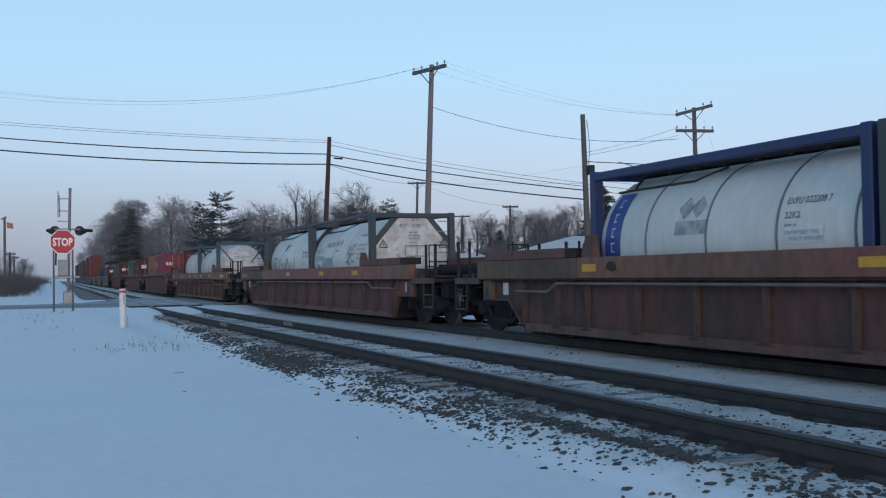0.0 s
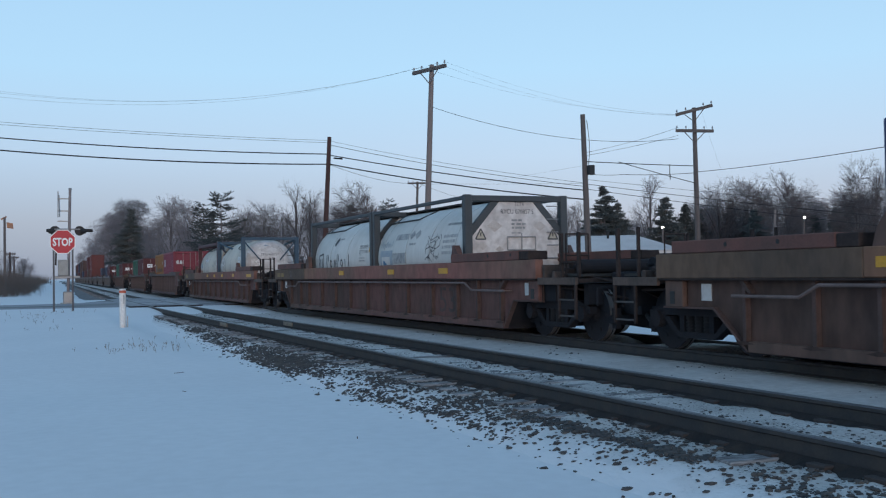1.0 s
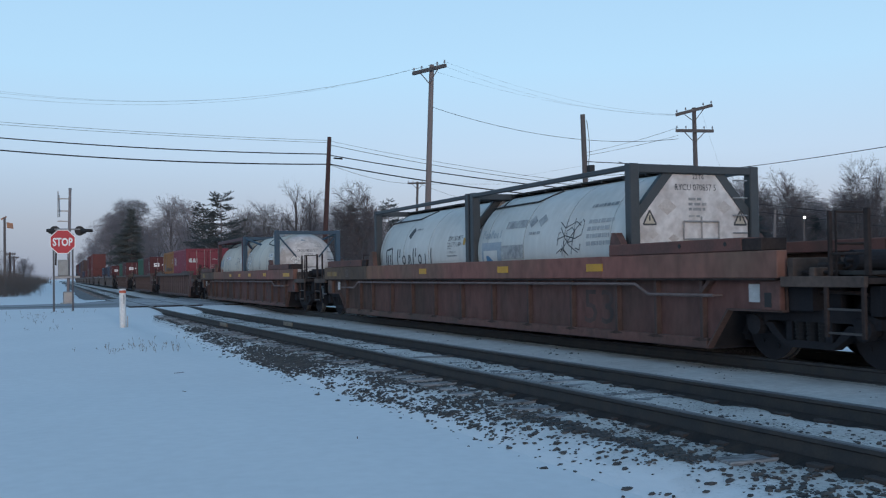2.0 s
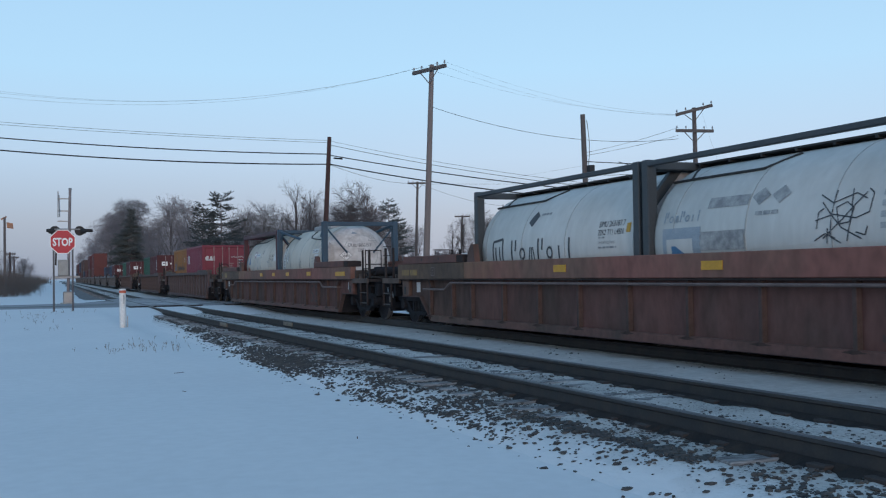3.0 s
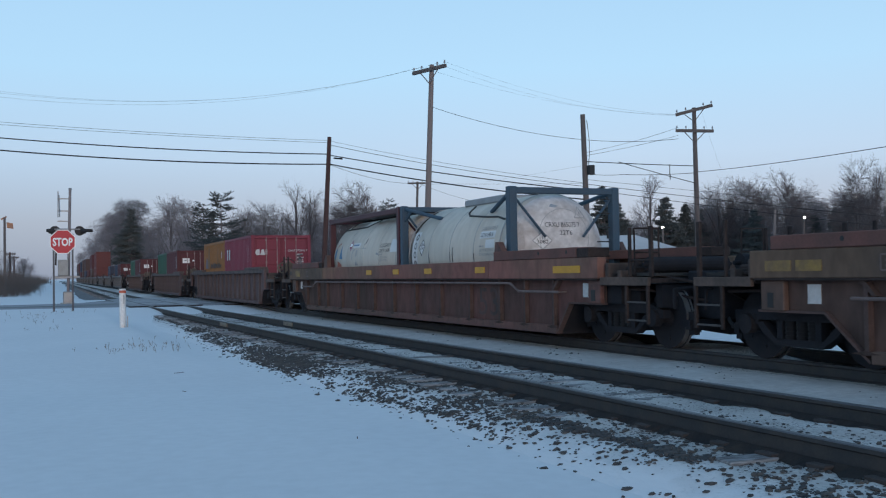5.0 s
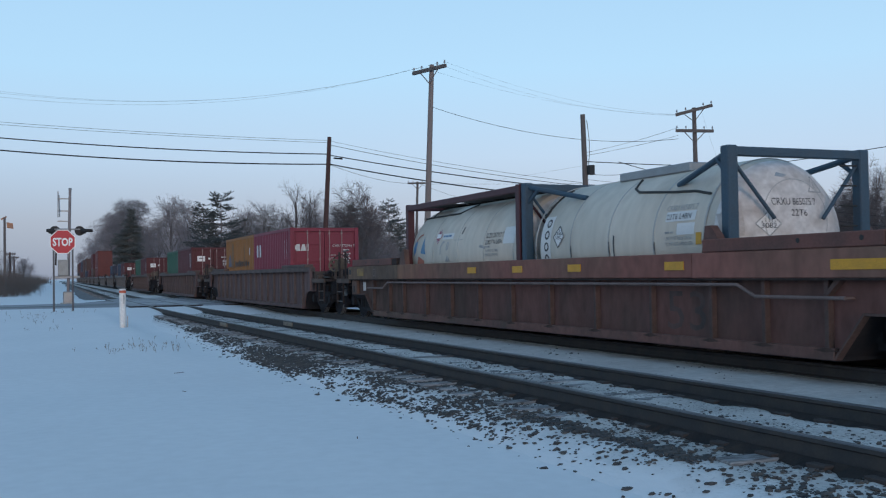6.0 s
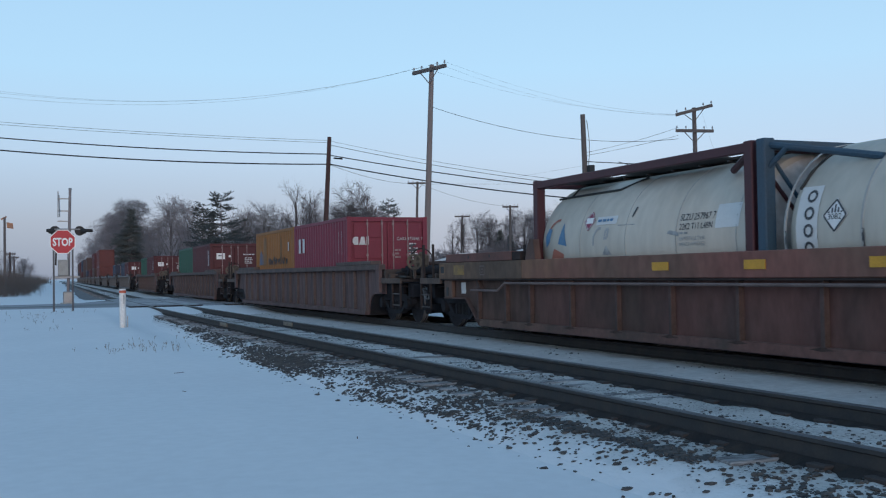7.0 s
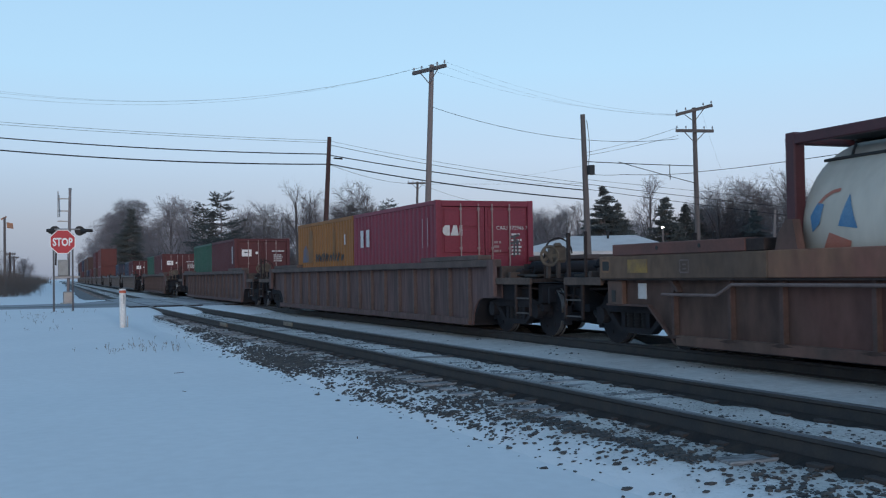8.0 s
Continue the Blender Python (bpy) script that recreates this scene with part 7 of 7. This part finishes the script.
on_tank(t_cro, "small_print", bars(0.24, 0.05, 1, rng), -1.45, 1.455, PRINT_GREY)
on_tank(t_cro, "notice", scaled_letters("UN PORTABLE TANK", 0.66, 0.055), -1.46, 1.37, PRINT_GREY, "small notice UN PORTABLE TANK")
on_tank(t_cro, "notice", scaled_letters("TC IMPACT APPROVED", 0.66, 0.055), -1.46, 1.285, PRINT_GREY, "small notice TC IMPACT APPROVED")
on_tank(t_cro, "yellow_label", patch(0.13, 0.17, 2), -2.2, 1.29, YELLOW)
for yy, zz in ((-0.03, 1.5), (1.34, 1.38), (2.6, 1.4), (-1.16, 1.36), (0.11, 1.4)):
    on_tank(t_cro, "strap_end", patch(0.035, zz - 1.15, 3), yy, 1.15, PRINT)


def on_end(c, name, bm, x0, z0, y, material, parent=None, label=""):
    """Flat pattern on an end face that looks down the track; y is the face."""
    for v in bm.verts:
        v.co = Vector((x0 + v.co.x, y, z0 + v.co.y))
    return part(name, bm, material, parent or c, label)




def on_dome(c, name, bm, x0, z0, lift, material, label=""):
    bmesh.ops.triangulate(bm, faces=bm.faces)
    bmesh.ops.subdivide_edges(bm, edges=[e for e in bm.edges if e.calc_length() > 0.1], cuts=2)
    for v in bm.verts:
        x, z = x0 + v.co.x, z0 + v.co.y
        r = math.hypot(x, z - TANK_Z)
        v.co = Vector((x, float(np.interp(r, [p[0] for p in ROUND_DOME], [p[1] for p in ROUND_DOME])) - lift, z))
    return part(name, bm, material, c, label)


F = -2.966
TAN = mat("tan_warning_label", (0.55, 0.50, 0.40), 0.6)
for c, code in ((t_ryc, "22T6"),):
    on_end(c, "type_code", scaled_letters(code, 0.22, 0.075), -0.03, 2.37, F, PRINT, label="stencilled code")
    on_end(c, "serial_number", scaled_letters("RYCU 070857 5", 0.78, 0.1), -0.36, 2.19, F, PRINT, label="stencilled number")
    on_end(c, "small_print", bars(0.4, 0.24, 3, rng), -0.11, 1.85, F, PRINT_GREY)
    on_end(c, "small_print", bars(0.3, 0.06, 1, rng), -0.11, 1.75, F, PRINT_GREY)
    for x in (-0.96, 0.76):
        on_end(c, "warning_label", shape([(0, 0), (0.24, 0), (0.12, 0.22)]), x, 1.65, F - 0.002, TAN)
        on_end(c, "warning_outline", strokes([[(0, 0), (0.24, 0), (0.12, 0.22), (0, 0)], [(0.12, 0.06), (0.12, 0.14)]], 0.028), x, 1.65, F - 0.004, PRINT)
    for x, z, w in ((-0.69, 1.8, 0.36), (0.42, 1.82, 0.3), (-0.9, 1.42, 0.22), (-0.5, 1.36, 0.2)):
        on_end(c, "faded_label", diamond(w, w * 0.72), x, z, F, PALE_STAIN)
    brk = B()
    for a, b in (((-0.22, 1.7), (0.45, 1.7)), ((-0.22, 1.7), (-0.22, 1.42)), ((0.45, 1.7), (0.45, 1.42)), ((-0.22, 1.42), (0.45, 1.42)), ((0.12, 1.78), (0.12, 1.42))):
        rod(brk, (a[0], -2.985, a[1]), (b[0], -2.985, b[1]), 0.014, n=6)
    part("valve_guard", brk, STEEL, c)
on_dome(t_cro, "serial_number", scaled_letters("CRXU 865075 7", 0.77, 0.1), -0.37, 1.81, 0.006, PRINT, "stencilled number")
on_dome(t_cro, "type_code", scaled_letters("22T6", 0.28, 0.09), -0.06, 1.66, 0.006, PRINT, "stencilled code")
on_dome(t_cro, "warning_outline", strokes([[(0, 0), (0.27, 0), (0.135, 0.23), (0, 0)], [(0.135, 0.06), (0.135, 0.14)]], 0.016), 0.30, 2.0, 0.006, PRINT_GREY)
on_dome(t_cro, "hazard_label", diamond(0.42, 0.36), -0.65, 1.37, 0.005, SIGN_WHITE)
on_dome(t_cro, "hazard_stripes", strokes([[(x, 0.2), (x, 0.29 - abs(x - 0.21) * 0.7)] for x in (0.11, 0.16, 0.21, 0.26, 0.31)] + [[(0.21, 0.01), (0.41, 0.18), (0.21, 0.35), (0.01, 0.18), (0.21, 0.01)]], 0.016), -0.65, 1.37, 0.01, PRINT_GREY)
on_dome(t_cro, "hazard_number", scaled_letters("3082", 0.24, 0.075), -0.56, 1.49, 0.012, PRINT, "number 3082")
on_dome(t_cro, "beige_box", shape([(0, 0), (0.26, 0), (0.26, 0.33), (0, 0.33)]), -1.05, 1.39, 0.006, PALE_STAIN)
on_dome(t_cro, "blue_smear", shape([(0, 0.02), (0.12, 0), (0.2, 0.04), (0.05, 0.08)]), -0.22, 2.2, 0.006, FADED_BLUE)
on_dome(t_cro, "seam_ring", strokes([circle(0, 0, 0.56, 30)], 0.014), 0.05, 1.62, 0.004, PRINT_FAINT)
on_dome(t_cro, "rust_stain", shape([(0, 0), (0.16, 0.05), (0.2, 0.5), (0.1, 0.62), (0.02, 0.4)]), -0.98, 1.35, 0.004, PALE_STAIN)

# red box: white marks on door end and side
D = -3.029 + 0.022
for x0, outline in ((-1.05, [(0.06, 0.0), (0.17, 0.0), (0.17, 0.23), (0.06, 0.23), (0.0, 0.16), (0.0, 0.07)]), (-0.86, [(0.0, 0.0), (0.2, 0.0), (0.16, 0.23), (0.07, 0.23)]), (-0.64, [(0.0, 0.0), (0.07, 0.0), (0.07, 0.23), (0.0, 0.23)])):
    on_end(k_red, "maker_mark", shape(outline), x0, 1.79, D, LABEL, label=MARK)
on_end(k_red, "serial_number", scaled_letters("CAIU 372946 7", 0.80, 0.09), 0.28, 1.92, D, LABEL, label="white stencilled number")
on_end(k_red, "type_code", bars(0.26, 0.08, 1, rng), 0.66, 1.77, D, LABEL)
on_end(k_red, "small_print", bars(0.3, 0.4, 5, rng), 0.66, 1.32, D, LABEL)
on_end(k_red, "small_print", bars(0.22, 0.3, 3, rng), 0.22, 1.38, D, ROD_GREY)
on_end(k_red, "dark_scrawl", strokes([[(0.1, 0.0), (0.12, 0.5)], [(0.0, 0.3), (0.25, 0.35)], [(0.2, 0.05), (0.18, 0.4)], [(0.02, 0.45), (0.24, 0.5)]], 0.05), 0.62, 1.3, D - 0.003, PRINT, label="dark graffiti over the print")


def on_side(c, name, bm, y0, z0, material, label=""):
    for v in bm.verts:
        v.co = Vector((-1.2165, y0 - v.co.x, z0 + v.co.y))
    return part(name, bm, material, c, label)


on_side(k_red, "maker_mark", strokes([[(0.12, 0.0), (0.12, 0.46)], [(0.62, 0.0), (0.62, 0.46)]], 0.26), 2.42, 1.67, LABEL, MARK)
for k in (-2.18, -2.5):
    on_side(k_red, "white_line", patch(0.02, 0.66, 1), k, 1.54, LABEL)
on_side(k_yel, "white_label", patch(0.12, 0.3, 1), -2.2, 1.80, LABEL)
lines = []
for i in range(15):
    x = i * 0.2 + rng.uniform(-0.05, 0.05)
    lines.append([(x, 0), (x + rng.uniform(-0.1, 0.15), rng.uniform(0.1, 0.28)), (x + rng.uniform(0.05, 0.25), rng.uniform(0, 0.2))])
on_side(k_yel, "graffiti", strokes(lines, 0.09), 0.75, 1.36, BLACK, "dark graffiti letters along the foot")
on_side(k_yel, "graffiti", shape([(0, 0), (0.7, 0.0), (0.75, 0.3), (0.4, 0.55), (0.1, 0.4)]), 2.45, 1.36, FADED_NAVY, "faded blue graffiti patch")
on_side(k_yel, "grime_stain", shape([(0, 0), (0.5, 0.05), (0.62, 0.5), (0.5, 1.05), (0.2, 1.1), (0.06, 0.6)]), 1.75, 1.3, DRAB_STAIN, "drab olive stain down the side")
on_side(k_yel, "grime_stain", shape([(0, 0), (0.25, 0.0), (0.3, 0.8), (0.1, 1.0)]), -1.0, 1.4, DRAB_STAIN, "drab olive stain down the side")
for c in far_boxes:
    on_end(c, "placard", shape([(0, 0), (0.42, 0), (0.42, 0.3), (0, 0.3)]), -0.89, 1.81, D, SIGN_WHITE, label="white placard")
    on_end(c, "placard_print", bars(0.24, 0.08, 1, rng), -0.8, 1.94, D - 0.002, PRINT)
    on_end(c, "round_label", shape(circle(0.06, 0.06, 0.06, 12)[:-1]), -0.3, 1.9, D, SIGN_WHITE)
    on_end(c, "serial_number", bars(0.8, 0.1, 1, rng), 0.42, 1.98, D, LABEL)
    on_end(c, "small_print", bars(0.5, 0.34, 4, rng), 0.5, 1.56, D, LABEL)
    on_side(c, "white_line", patch(0.18, 0.75, 1), -2.4, 1.5, LABEL)

# length stencils and faded plates on the well cars
for car in red_cars:
    bm = scaled_letters("53", 0.9, 0.55)
    for v in bm.verts:
        v.co = Vector((-1.248, -4.70 - v.co.x, 0.33 + v.co.y))
    part("length_stencil", bm, STENCIL, car, "dark stencilled number 53")
for car, plates in ((red_cars[1], ()), (red_cars[2], ((8.93, 9.36), (9.44, 9.9))), (red_cars[3], ((8.86, 9.38),))):
    for y0, y1 in plates:
        part("faded_plate", box(B(), -1.410, -1.39, y0, y1, 1.14, 1.27 if len(plates) > 1 else 1.34), YELLOW_FADED, car, "faded yellow plate")
    if plates:
        bm = strokes([[(0.0, 0.0), (0.2, 0.0), (0.2, 0.17), (0.0, 0.17), (0.0, 0.0)], [(0.06, 0.05), (0.14, 0.05)], [(0.06, 0.11), (0.14, 0.11)]], 0.022)
        for v in bm.verts:
            v.co = Vector((-1.409, 8.05 - v.co.x, 1.14 + v.co.y))
        part("stencil_frame", bm, CAR_PIPE, car, "worn white stencilled frame")
bm = shape([(0.0, 0.0), (0.12, 0.05), (0.18, 0.02), (0.3, 0.0), (0.42, 0.03), (0.4, 0.13), (0.28, 0.17), (0.16, 0.15), (0.08, 0.04)])
for v in bm.verts:
    v.co = Vector((-1.4035, 5.45 - v.co.x, 1.16 + v.co.y))
part("grease_smear", bm, SMUDGE, red_cars[1], "dark greasy smear on the chord")
bm = strokes([[(0.03, 0.0), (0.2, 0.0), (0.23, 0.03), (0.23, 0.15), (0.2, 0.18), (0.03, 0.18), (0.0, 0.15), (0.0, 0.03), (0.03, 0.0)]], 0.025)
for v in bm.verts:
    v.co = Vector((-1.409, 10.12 - v.co.x, 1.16 + v.co.y))
part("winch_rim", bm, CAR_TAN, red_cars[3], "pale rim round a winch opening")
part("winch_opening", box(B(), -1.4065, -1.39, 9.91, 10.1, 1.18, 1.32), BLACK, red_cars[3])


# ---- what moves: the train rolls past, gaining a little speed ----
def run_of(t):
    return 6.198 * t + 0.032 * t * t


def motions():
    steps = [0.25 * i for i in range(33)]
    for ob, y, z in TRAIN:
        walk(ob, [(t, pose(FAR_X + bend(y - run_of(t)), y - run_of(t), z, 0, 0, heading(y - run_of(t)))) for t in steps])
    turns = [i / 15 for i in range(121)]
    for ob, k in WHEELSETS:
        walk(ob, [(t, pose(0, k, WHEEL_R, math.degrees(run_of(t) / WHEEL_R))) for t in turns])


motions()
